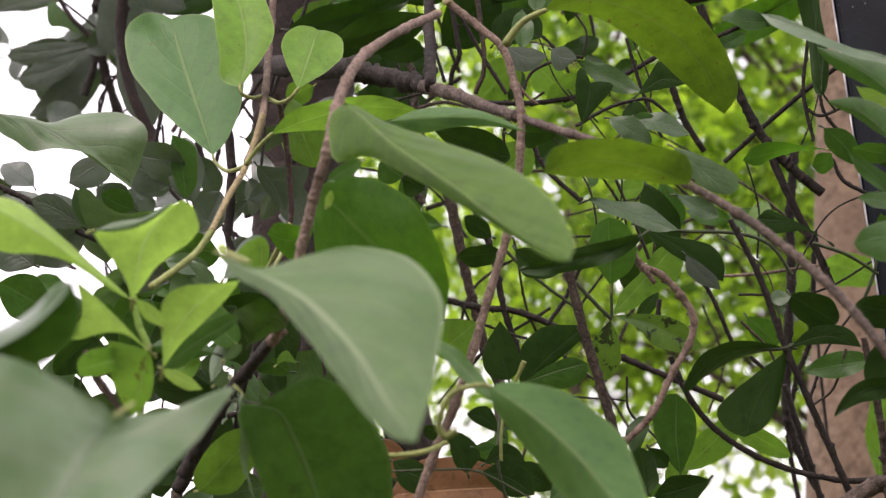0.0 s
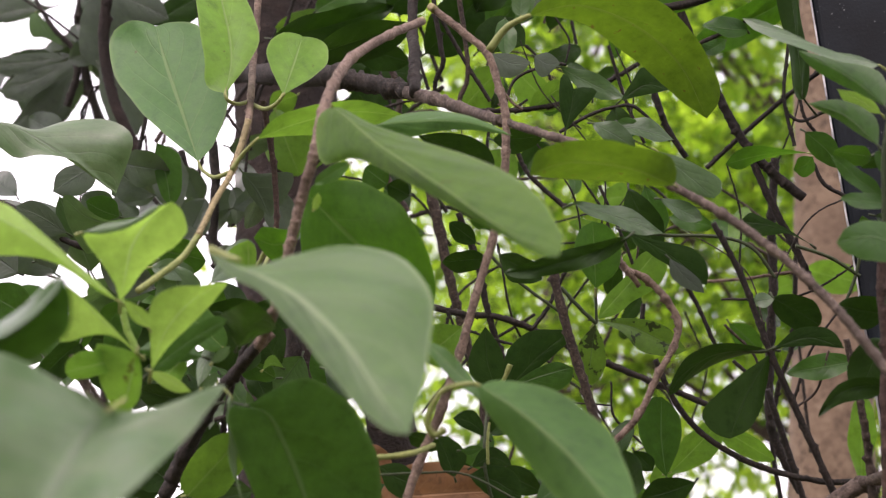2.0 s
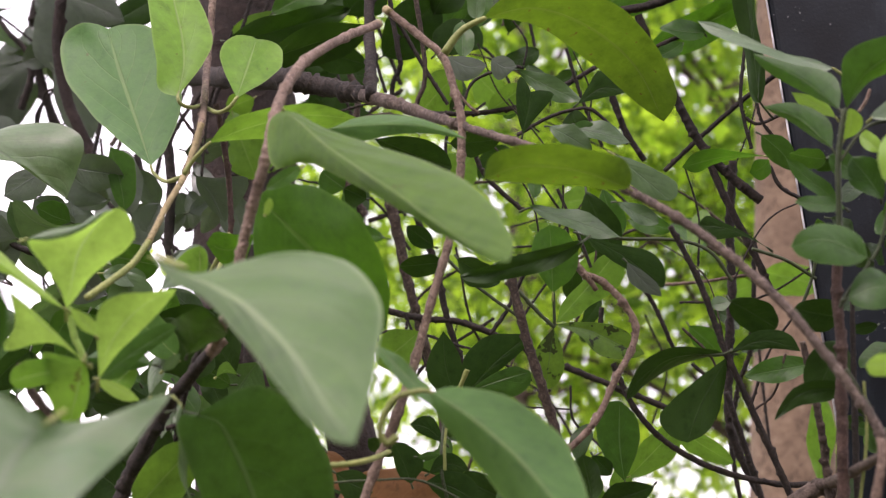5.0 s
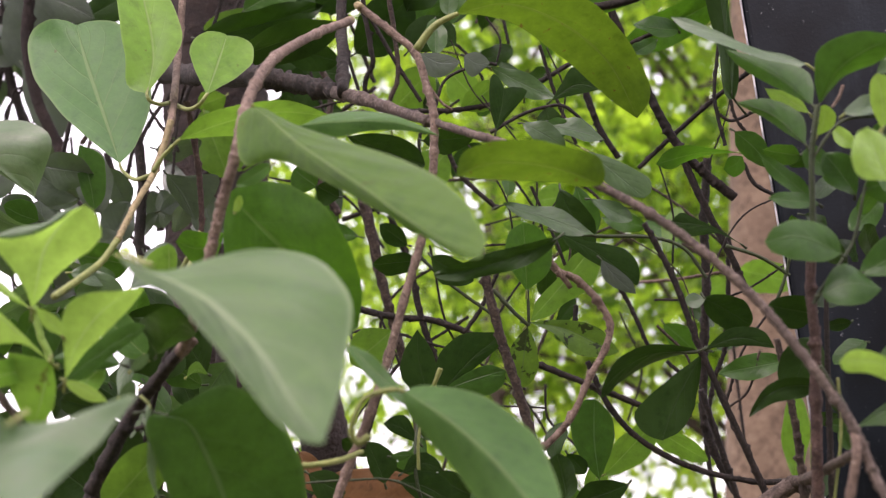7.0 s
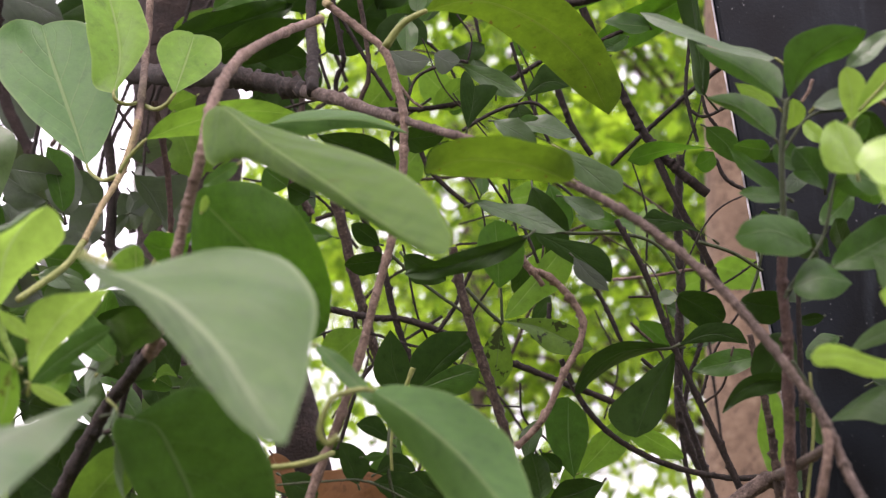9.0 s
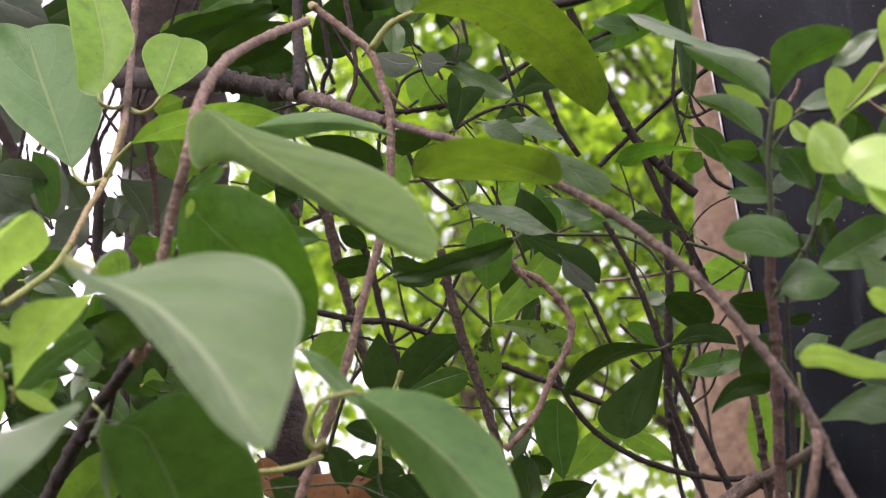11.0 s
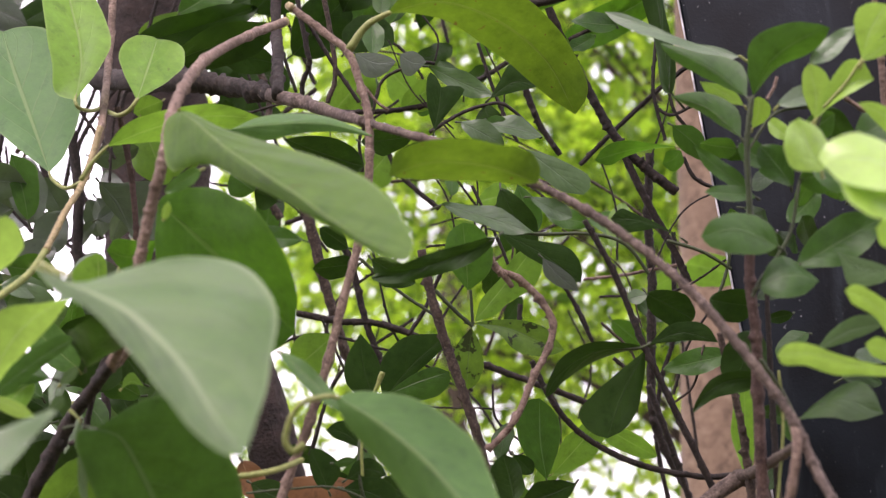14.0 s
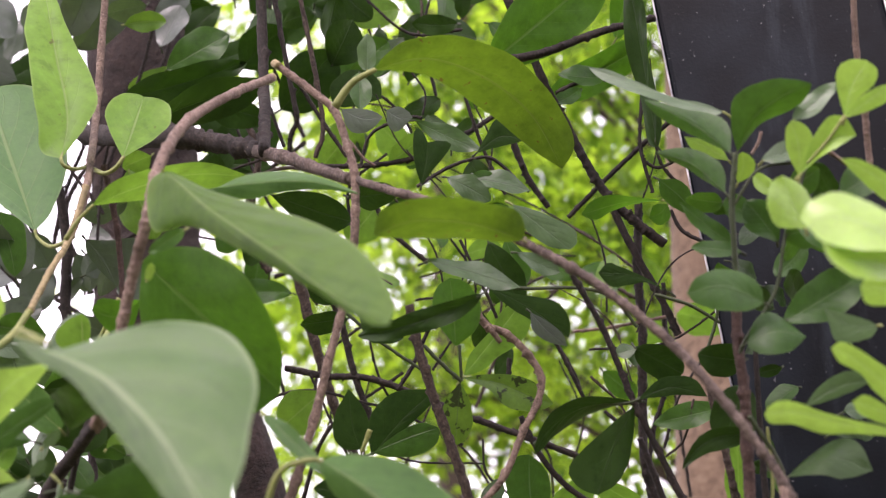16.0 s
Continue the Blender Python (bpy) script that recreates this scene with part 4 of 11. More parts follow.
blade(climber, "pale", [(-0.1172, 0.4389, 1.4619), (-0.1138, 0.4367, 1.4642), (-0.1105, 0.4345, 1.4667)], [(-0.1159, 0.4370, 1.4647), (-0.1131, 0.4351, 1.4669)], [(-0.1135, 0.4378, 1.4619), (-0.1107, 0.4359, 1.4641)])
blade(climber, "pale", [(-0.1059, 0.4367, 1.4544), (-0.1051, 0.4381, 1.4492), (-0.1027, 0.4395, 1.4439)], [(-0.1071, 0.4374, 1.4517), (-0.1063, 0.4386, 1.4472)], [(-0.1026, 0.4369, 1.4537), (-0.1034, 0.4381, 1.4492)])
blade(climber, "sky_sheen", [(-0.1028, 0.2877, 1.4342), (-0.1048, 0.2779, 1.4266), (-0.1048, 0.2627, 1.4147), (-0.1031, 0.2454, 1.4024), (-0.1005, 0.2300, 1.3929)], [(-0.1061, 0.2818, 1.4374), (-0.1153, 0.2801, 1.4416), (-0.1251, 0.2783, 1.4463), (-0.1342, 0.2673, 1.4465), (-0.1278, 0.2311, 1.4328), (-0.1168, 0.2187, 1.4143)], [(-0.1027, 0.3037, 1.4364), (-0.0991, 0.3217, 1.4397), (-0.0930, 0.3332, 1.4445), (-0.0858, 0.3369, 1.4482), (-0.0838, 0.3239, 1.4429), (-0.0829, 0.3015, 1.4337), (-0.0844, 0.2731, 1.4205), (-0.0874, 0.2570, 1.4118), (-0.0944, 0.2448, 1.4015)], puff=0.05, stalk_r=0.0006)
# Upper part of the curled leaf; its sky-lit rim is put into the pale colour.
blade(climber, "pale", [(-0.1474, 0.2874, 1.4442), (-0.1323, 0.2838, 1.4521), (-0.1218, 0.2809, 1.4588), (-0.1134, 0.2780, 1.4660)], [(-0.1471, 0.3100, 1.4567), (-0.1379, 0.3092, 1.4620), (-0.1221, 0.2888, 1.4668)], [(-0.1339, 0.2817, 1.4489), (-0.1233, 0.2789, 1.4538), (-0.1154, 0.2782, 1.4617)])
blade(climber, "deep", [(-0.1594, 0.3007, 1.4415), (-0.1406, 0.2939, 1.4482), (-0.1271, 0.2882, 1.4547), (-0.1140, 0.2800, 1.4661)], [(-0.1429, 0.2887, 1.4502), (-0.1327, 0.2845, 1.4528), (-0.1234, 0.2815, 1.4580), (-0.1178, 0.2799, 1.4646)], [(-0.1462, 0.2988, 1.4400), (-0.1327, 0.2936, 1.4453), (-0.1229, 0.2904, 1.4479), (-0.1146, 0.2862, 1.4531), (-0.1125, 0.2824, 1.4602)])
leaf(climber, "large", (-0.1716, 0.3448, 1.4353), (-0.1468, 0.3406, 1.4586), 0.0259, (0.09, -0.96, -0.27), shape=(0.5, 0.5))
branch(climber, [(-0.1493, 0.4347, 1.4946), (-0.1471, 0.4375, 1.4843), (-0.1436, 0.4403, 1.4740), (-0.1463, 0.4458, 1.4512), (-0.1477, 0.4522, 1.4252)], 0.0014, 0.0014, "shoot", knots=0.03)
blade(climber, "shoot", [(-0.1419, 0.4109, 1.4887), (-0.1391, 0.4063, 1.4984), (-0.1361, 0.4020, 1.5073), (-0.1297, 0.3978, 1.5155), (-0.1213, 0.3948, 1.5211)], [(-0.1431, 0.4058, 1.4945), (-0.1474, 0.4006, 1.5017), (-0.1511, 0.3979, 1.5061), (-0.1525, 0.3956, 1.5098), (-0.1444, 0.3947, 1.5100), (-0.1343, 0.3938, 1.5127), (-0.1287, 0.3938, 1.5171)], [(-0.1386, 0.4113, 1.4933), (-0.1343, 0.4108, 1.5001), (-0.1269, 0.4087, 1.5055), (-0.1189, 0.4044, 1.5101), (-0.1169, 0.4011, 1.5134), (-0.1182, 0.3968, 1.5188)])
# Pale strip along the shoot leaf's top edge: its highlight, added as a blade.
blade(climber, "pale", [(-0.1522, 0.3946, 1.5097), (-0.1397, 0.3924, 1.5109), (-0.1313, 0.3902, 1.5136), (-0.1220, 0.3873, 1.5183)], [(-0.1434, 0.3939, 1.5129), (-0.1340, 0.3925, 1.5138), (-0.1274, 0.3895, 1.5171)], [(-0.1450, 0.3938, 1.5090), (-0.1356, 0.3919, 1.5104), (-0.1272, 0.3893, 1.5144)])
blade(climber, "shoot", [(-0.1422, 0.4099, 1.4886), (-0.1536, 0.3990, 1.4961), (-0.1689, 0.3833, 1.5071), (-0.1878, 0.3662, 1.5149)], [(-0.1482, 0.4078, 1.4941), (-0.1578, 0.4037, 1.5019), (-0.1629, 0.4000, 1.5065), (-0.1701, 0.3920, 1.5129), (-0.1745, 0.3851, 1.5162), (-0.1795, 0.3779, 1.5169)], [(-0.1473, 0.4059, 1.4906), (-0.1553, 0.3982, 1.4959), (-0.1620, 0.3924, 1.4989), (-0.1697, 0.3875, 1.4993), (-0.1791, 0.3819, 1.4987), (-0.1862, 0.3744, 1.5036)])
blade(climber, "shoot", [(-0.1361, 0.4157, 1.4712), (-0.1457, 0.4070, 1.4807), (-0.1572, 0.3968, 1.4916)], [(-0.1423, 0.4097, 1.4782), (-0.1482, 0.4042, 1.4842), (-0.1532, 0.3999, 1.4887)], [(-0.1430, 0.4106, 1.4759), (-0.1506, 0.4079, 1.4757), (-0.1588, 0.4064, 1.4729), (-0.1608, 0.4049, 1.4742), (-0.1565, 0.4030, 1.4808), (-0.1565, 0.3995, 1.4871)])
blade(climber, "shoot", [(-0.1306, 0.4176, 1.4650), (-0.1256, 0.4125, 1.4769), (-0.1150, 0.4072, 1.4882), (-0.1017, 0.4039, 1.4944)], [(-0.1300, 0.4125, 1.4728), (-0.1299, 0.4072, 1.4820), (-0.1278, 0.4039, 1.4884), (-0.1210, 0.4024, 1.4920), (-0.1122, 0.4028, 1.4928)], [(-0.1249, 0.4168, 1.4732), (-0.1183, 0.4150, 1.4795), (-0.1107, 0.4113, 1.4859), (-0.1045, 0.4066, 1.4913)])
blade(climber, "shoot", [(-0.1301, 0.4090, 1.4786), (-0.1334, 0.4052, 1.4831), (-0.1374, 0.4013, 1.4871)], [(-0.1347, 0.4062, 1.4805), (-0.1368, 0.4033, 1.4841)], [(-0.1298, 0.4067, 1.4829), (-0.1330, 0.4038, 1.4857)])
blade(climber, "young", [(-0.1362, 0.4166, 1.4713), (-0.1385, 0.4195, 1.4595), (-0.1417, 0.4220, 1.4486)], [(-0.1437, 0.4157, 1.4731), (-0.1508, 0.4151, 1.4737), (-0.1503, 0.4173, 1.4651), (-0.1462, 0.4202, 1.4544)], [(-0.1354, 0.4204, 1.4678), (-0.1359, 0.4252, 1.4614), (-0.1371, 0.4256, 1.4546)])
blade(climber, "young", [(-0.1374, 0.4209, 1.4704), (-0.1484, 0.4160, 1.4670), (-0.1594, 0.4110, 1.4630)], [(-0.1451, 0.4169, 1.4723), (-0.1547, 0.4123, 1.4707), (-0.1589, 0.4107, 1.4670)], [(-0.1430, 0.4189, 1.4655), (-0.1517, 0.4151, 1.4619), (-0.1569, 0.4126, 1.4607)])
blade(climber, "deep", [(-0.1371, 0.4372, 1.4672), (-0.1238, 0.4364, 1.4780), (-0.1082, 0.4361, 1.4878)], [(-0.1321, 0.4360, 1.4757), (-0.1239, 0.4353, 1.4832), (-0.1135, 0.4353, 1.4885)], [(-0.1298, 0.4378, 1.4685), (-0.1206, 0.4371, 1.4766), (-0.1113, 0.4366, 1.4836)])
blade(climber, "shoot", [(-0.1340, 0.4273, 1.4664), (-0.1270, 0.4290, 1.4635), (-0.1191, 0.4311, 1.4593)], [(-0.1291, 0.4280, 1.4660), (-0.1230, 0.4296, 1.4632)], [(-0.1319, 0.4285, 1.4629), (-0.1254, 0.4304, 1.4591)])
branch(climber, [(-0.1639, 0.4291, 1.4719), (-0.1600, 0.4311, 1.4649), (-0.1541, 0.4335, 1.4569), (-0.1501, 0.4355, 1.4499)], 0.0012, 0.0009, "brown", knots=0.4)
blade(climber, "sky_sheen", [(-0.2594, 0.5218, 1.6009), (-0.2407, 0.5292, 1.6003), (-0.2304, 0.5348, 1.5961), (-0.2192, 0.5417, 1.5896), (-0.2077, 0.5488, 1.5824), (-0.1956, 0.5563, 1.5744)], [(-0.2455, 0.5433, 1.6058), (-0.2361, 0.5522, 1.6055), (-0.2277, 0.5538, 1.6109), (-0.2169, 0.5553, 1.6136), (-0.2031, 0.5549, 1.6126), (-0.1915, 0.5529, 1.6077), (-0.1881, 0.5527, 1.5996), (-0.1916, 0.5560, 1.5881)], [(-0.2506, 0.5254, 1.5918), (-0.2437, 0.5276, 1.5883), (-0.2369, 0.5306, 1.5840), (-0.2253, 0.5334, 1.5867), (-0.2125, 0.5395, 1.5863), (-0.2036, 0.5479, 1.5802)])
blade(climber, "young", [(-0.1092, 0.4730, 1.5123), (-0.1092, 0.4709, 1.5202), (-0.1096, 0.4690, 1.5274)], [(-0.1169, 0.4724, 1.5145), (-0.1201, 0.4713, 1.5189), (-0.1160, 0.4698, 1.5246)], [(-0.1063, 0.4713, 1.5186), (-0.1067, 0.4697, 1.5248)])
blade(climber, "backlit", [(-0.0932, 0.5006, 1.5409), (-0.1036, 0.5023, 1.5344), (-0.1142, 0.5016, 1.5372)], [(-0.1001, 0.4953, 1.5394), (-0.1092, 0.4965, 1.5408)], [(-0.1002, 0.5085, 1.5264), (-0.1089, 0.5059, 1.5303)])
leaf(climber, "large", (-0.1238, 0.5001, 1.4877), (-0.1457, 0.4935, 1.5082), 0.0150, (0.29, -0.96, 0.01), shape=(0.5, 0.5))

# ---- the dark-leaved shrub, inner shade put into its leaf colour ----
shrub = empty("shrub", (0.0695, 0.7316, 1.3730), "dense shrub with small glossy leaves, darkened for shade, and knotty twigs", "shrub")

bush = empty("shrub", (-0.2363, 0.8358, 1.3701), "shrub with broad leaves behind the climber, coloured for shade and haze", "shrub")

branch(shrub, [(-0.0590, 0.6177, 1.8005), (-0.0425, 0.6445, 1.6999), (-0.0399, 0.6487, 1.6842), (-0.0439, 0.6512, 1.6748), (-0.0449, 0.6537, 1.6654)], 0.0014, 0.0014, "dark", knots=0.5)
branch(shrub, [(-0.0460, 0.6161, 1.8067), (-0.0263, 0.6470, 1.6905), (-0.0303, 0.6546, 1.6622)], 0.0014, 0.0014, "brown", knots=0.2)
branch(shrub, [(-0.0415, 0.6420, 1.7093), (-0.0269, 0.6487, 1.6842), (-0.0124, 0.6546, 1.6621)], 0.0012, 0.0012, "dark", knots=0.3)
branch(shrub, [(-0.0571, 0.6655, 1.6988), (-0.0495, 0.6715, 1.6762)], 0.0010, 0.0010, "dark")
branch(shrub, [(-0.0527, 0.7026, 1.6374), (-0.0453, 0.7105, 1.6075), (-0.0385, 0.7185, 1.5776), (-0.0317, 0.7256, 1.5510), (-0.0236, 0.7326, 1.5244), (-0.0154, 0.7380, 1.5045)], 0.0033, 0.0028, "brown", rough=0.1)
branch(shrub, [(-0.0314, 0.6905, 1.6051), (-0.0198, 0.6982, 1.5760), (-0.0132, 0.7060, 1.5469), (-0.0022, 0.7146, 1.5146)], 0.0020, 0.0020, "dark", knots=0.4)
branch(bush, [(-0.0683, 0.7672, 1.6280), (-0.0830, 0.7595, 1.6567), (-0.0736, 0.7480, 1.6998), (-0.0828, 0.7404, 1.7285)], 0.0025, 0.0019, "brown", knots=0.3)
branch(shrub, [(-0.0533, 0.7047, 1.5519), (-0.0282, 0.7061, 1.5463), (-0.0082, 0.7065, 1.5449), (0.0152, 0.7086, 1.5371), (0.0519, 0.7129, 1.5208), (0.0820, 0.7160, 1.5091), (0.1170, 0.7197, 1.4954)], 0.0020, 0.0020, "dark", knots=0.3)
branch(shrub, [(0.0190, 0.5991, 1.5598), (0.0241, 0.6057, 1.5347), (0.0304, 0.6117, 1.5125), (0.0378, 0.6176, 1.4902), (0.0460, 0.6250, 1.4623), (0.0502, 0.6332, 1.4317)], 0.0023, 0.0026, "brown", knots=0.3)
branch(shrub, [(-0.0131, 0.6193, 1.5616), (0.0032, 0.6231, 1.5472), (0.0248, 0.6272, 1.5319)], 0.0009, 0.0009, "deep", knots=0.3)
branch(shrub, [(0.0261, 0.6239, 1.5442), (0.0358, 0.6267, 1.5339), (0.0450, 0.6289, 1.5255)], 0.0011, 0.0011, "deep", knots=0.2)
branch(shrub, [(0.0450, 0.6289, 1.5255), (0.0445, 0.6240, 1.5439)], 0.0008, 0.0008, "deep", knots=0.1)
branch(shrub, [(0.0115, 0.6494, 1.5263), (0.0195, 0.6465, 1.5369), (0.0257, 0.6432, 1.5493), (0.0309, 0.6405, 1.5597)], 0.0011, 0.0011, "dark", knots=0.5)
branch(shrub, [(0.0496, 0.5708, 1.5493), (0.0548, 0.5704, 1.5413), (0.0646, 0.5692, 1.5359), (0.0740, 0.5693, 1.5259), (0.0796, 0.5698, 1.5141), (0.0765, 0.5705, 1.5020), (0.0695, 0.5711, 1.4900), (0.0598, 0.5737, 1.4703), (0.0463, 0.5749, 1.4560)], 0.0018, 0.0016, "light", knots=0.35)
branch(shrub, [(0.0546, 0.5681, 1.5401), (0.0586, 0.5691, 1.5362), (0.0613, 0.5702, 1.5322)], 0.0016, 0.0012, "light")
branch(shrub, [(0.0722, 0.6456, 1.5403), (0.0706, 0.6496, 1.5255)], 0.0014, 0.0014, "dark")
branch(shrub, [(0.0711, 0.5941, 1.5006), (0.0780, 0.5981, 1.4858), (0.0864, 0.6014, 1.4731), (0.1016, 0.6049, 1.4601), (0.1244, 0.6078, 1.4493), (0.1517, 0.6094, 1.4433), (0.1712, 0.6094, 1.4432)], 0.0014, 0.0016, "dark", knots=0.2)
branch(shrub, [(0.1628, 0.5896, 1.4397), (0.1641, 0.5478, 1.4413), (0.1423, 0.4240, 1.4400)], 0.0032, 0.0015, "grey_brown", knots=0.3, rough=0.1)
branch(shrub, [(0.1467, 0.5822, 1.4289), (0.1626, 0.5795, 1.4390), (0.1706, 0.5802, 1.4364)], 0.0035, 0.0035, "grey_brown", rough=0.12)
branch(shrub, [(0.0959, 0.5574, 1.5609), (0.1093, 0.5640, 1.5362), (0.1218, 0.5724, 1.5044), (0.1360, 0.5806, 1.4736), (0.1507, 0.5889, 1.4424), (0.1560, 0.5924, 1.4293)], 0.0014, 0.0018, "dark", knots=0.3)
branch(shrub, [(0.1697, 0.7389, 1.6565), (0.1673, 0.7500, 1.6145), (0.1687, 0.7594, 1.5796), (0.1667, 0.7724, 1.5306), (0.1684, 0.7836, 1.4886), (0.1863, 0.7939, 1.4500)], 0.0027, 0.0029, "dark", knots=0.22, rough=0.09)
branch(shrub, [(0.1880, 0.7712, 1.6128), (0.1859, 0.7884, 1.5482), (0.1772, 0.7960, 1.5195), (0.1727, 0.8056, 1.4837), (0.1799, 0.8171, 1.4406)], 0.0016, 0.0016, "dark", knots=0.4)
branch(shrub, [(0.1564, 0.7372, 1.5073), (0.1683, 0.7461, 1.4740), (0.1802, 0.7558, 1.4375)], 0.0020, 0.0020, "dark", knots=0.3)
branch(shrub, [(0.0563, 0.5986, 1.7948), (0.0970, 0.6246, 1.6970), (0.1080, 0.6307, 1.6741), (0.1190, 0.6368, 1.6512), (0.1315, 0.6423, 1.6304), (0.1457, 0.6462, 1.6160), (0.1630, 0.6498, 1.6022)], 0.0021, 0.0028, "dark", rough=0.09)
branch(shrub, [(0.1299, 0.6417, 1.6329), (0.1440, 0.6498, 1.6023), (0.1604, 0.6580, 1.5717), (0.1685, 0.6628, 1.5534)], 0.0021, 0.0021, "dark", knots=0.3, rough=0.09)
branch(shrub, [(0.1126, 0.6646, 1.6247), (0.1354, 0.6591, 1.6453), (0.1576, 0.6541, 1.6641), (0.1761, 0.6504, 1.6779)], 0.0014, 0.0014, "dark", knots=0.3)
branch(shrub, [(0.1110, 0.6646, 1.7022), (0.1328, 0.6618, 1.7128), (0.1546, 0.6579, 1.7272)], 0.0015, 0.0012, "dark", knots=0.3)
branch(shrub, [(0.0620, 0.6048, 1.6937), (0.0973, 0.6034, 1.6989), (0.1279, 0.6007, 1.7089), (0.1586, 0.5990, 1.7153)], 0.0025, 0.0018, "dark", knots=0.4)
branch(shrub, [(0.1499, 0.6086, 1.6792), (0.1474, 0.6157, 1.6526), (0.1491, 0.6193, 1.6393), (0.1534, 0.6235, 1.6235)], 0.0010, 0.0010, "dark", knots=0.4)
branch(shrub, [(0.1485, 0.6189, 1.6407), (0.1568, 0.6200, 1.6366), (0.1691, 0.6188, 1.6413)], 0.0009, 0.0009, "dark", knots=0.3)
branch(shrub, [(0.1538, 0.6110, 1.6703), (0.1559, 0.6165, 1.6496), (0.1599, 0.6201, 1.6363), (0.1721, 0.6236, 1.6229)], 0.0009, 0.0009, "dark", knots=0.3)
branch(shrub, [(0.1533, 0.5879, 1.6016), (0.1587, 0.5907, 1.5913), (0.1702, 0.5924, 1.5849)], 0.0010, 0.0010, "dark", knots=0.2)
branch(shrub, [(0.0842, 0.6716, 1.6758), (0.0925, 0.6772, 1.6548), (0.1041, 0.6820, 1.6370)], 0.0020, 0.0017, "dark", knots=0.4)
branch(shrub, [(0.0560, 0.6463, 1.6933), (0.0656, 0.6542, 1.6635), (0.0769, 0.6609, 1.6383)], 0.0010, 0.0010, "dark", knots=0.2)
branch(shrub, [(0.0259, 0.6215, 1.6308), (0.0419, 0.6192, 1.6396), (0.0557, 0.6180, 1.6440), (0.0680, 0.6182, 1.6434), (0.0863, 0.6228, 1.6261)], 0.0010, 0.0009, "dark", knots=0.2)
branch(shrub, [(-0.0345, 0.6746, 1.6645), (0.0023, 0.6747, 1.6644), (0.0340, 0.6733, 1.6695), (0.0592, 0.6701, 1.6817), (0.0759, 0.6675, 1.6913)], 0.0015, 0.0015, "dark", knots=0.4)
branch(shrub, [(-0.0048, 0.6375, 1.6485), (0.0022, 0.6326, 1.6668), (0.0228, 0.6305, 1.6747), (0.0306, 0.6306, 1.6743)], 0.0009, 0.0009, "dark", knots=0.2)
branch(shrub, [(-0.0073, 0.5589, 1.6328), (-0.0009, 0.5611, 1.6247), (0.0047, 0.5622, 1.6206)], 0.0007, 0.0007, "light", knots=0.1)
branch(shrub, [(0.0251, 0.6421, 1.7091), (0.0332, 0.6454, 1.6965), (0.0315, 0.6488, 1.6840)], 0.0006, 0.0006, "dark", knots=0.2)
branch(shrub, [(0.0846, 0.6382, 1.5684), (0.0992, 0.6447, 1.5438), (0.1114, 0.6516, 1.5180)], 0.0011, 0.0011, "dark", knots=0.3)
branch(shrub, [(0.0978, 0.6806, 1.5644), (0.1107, 0.6865, 1.5424), (0.1155, 0.6898, 1.5298)], 0.0010, 0.0010, "dark", knots=0.5)
branch(shrub, [(0.0602, 0.5776, 1.5626), (0.0769, 0.5782, 1.5604), (0.1020, 0.5784, 1.5597), (0.1187, 0.5798, 1.5543), (0.1298, 0.5836, 1.5403)], 0.0009, 0.0009, "deep", knots=0.2)
branch(shrub, [(0.1188, 0.7204, 1.5705), (0.1429, 0.7199, 1.5724), (0.1772, 0.7185, 1.5776)], 0.0010, 0.0010, "light", knots=0.3)
branch(shrub, [(0.1349, 0.5602, 1.5504), (0.1510, 0.5616, 1.5451), (0.1653, 0.5639, 1.5365)], 0.0009, 0.0009, "deep", knots=0.1)
branch(shrub, [(0.1659, 0.5605, 1.5490), (0.1631, 0.5640, 1.5360), (0.1577, 0.5678, 1.5217)], 0.0008, 0.0008, "deep", knots=0.1)
branch(shrub, [(0.1535, 0.5519, 1.5037), (0.1586, 0.5579, 1.4811), (0.1630, 0.5640, 1.4584), (0.1663, 0.5720, 1.4283)], 0.0015, 0.0019, "brown", knots=0.4, rough=0.09)
branch(shrub, [(0.1561, 0.5928, 1.5057), (0.1505, 0.5978, 1.4869), (0.1412, 0.5999, 1.4789)], 0.0006, 0.0006, "brown", knots=0.1)
branch(shrub, [(0.0333, 0.7354, 1.5529), (0.0613, 0.7229, 1.5999), (0.0405, 0.7121, 1.6403)], 0.0008, 0.0008, "dark", knots=0.2)
branch(shrub, [(0.0479, 0.6291, 1.6026), (0.0616, 0.6370, 1.5729), (0.0662, 0.6401, 1.5611)], 0.0009, 0.0009, "dark")
branch(shrub, [(0.0021, 0.6613, 1.6370), (0.0102, 0.6655, 1.6212), (0.0313, 0.6705, 1.6023)], 0.0014, 0.0014, "dark", knots=0.3)
branch(shrub, [(0.0746, 0.5778, 1.4842), (0.0957, 0.5733, 1.5011), (0.1213, 0.5731, 1.5018), (0.1388, 0.5709, 1.5101)], 0.0010, 0.0010, "deep", knots=0.1)
branch(shrub, [(0.0602, 0.7164, 1.5079), (0.0618, 0.7215, 1.4885), (0.0752, 0.7250, 1.4756), (0.0785, 0.7258, 1.4723)], 0.0007, 0.0007, "dark")
branch(shrub, [(0.1321, 0.7130, 1.5206), (0.1438, 0.7156, 1.5109)], 0.0012, 0.0012, "dark")
branch(shrub, [(-0.0592, 0.5282, 1.4374), (-0.0399, 0.5279, 1.4385), (-0.0206, 0.5280, 1.4380), (0.0035, 0.5310, 1.4267)], 0.0005, 0.0005, "deep", knots=0.1)
branch(shrub, [(-0.0110, 0.5777, 1.4845), (-0.0124, 0.5718, 1.4677), (-0.0128, 0.5678, 1.4439), (-0.0067, 0.5738, 1.4213)], 0.0008, 0.0008, "deep", knots=0.05)
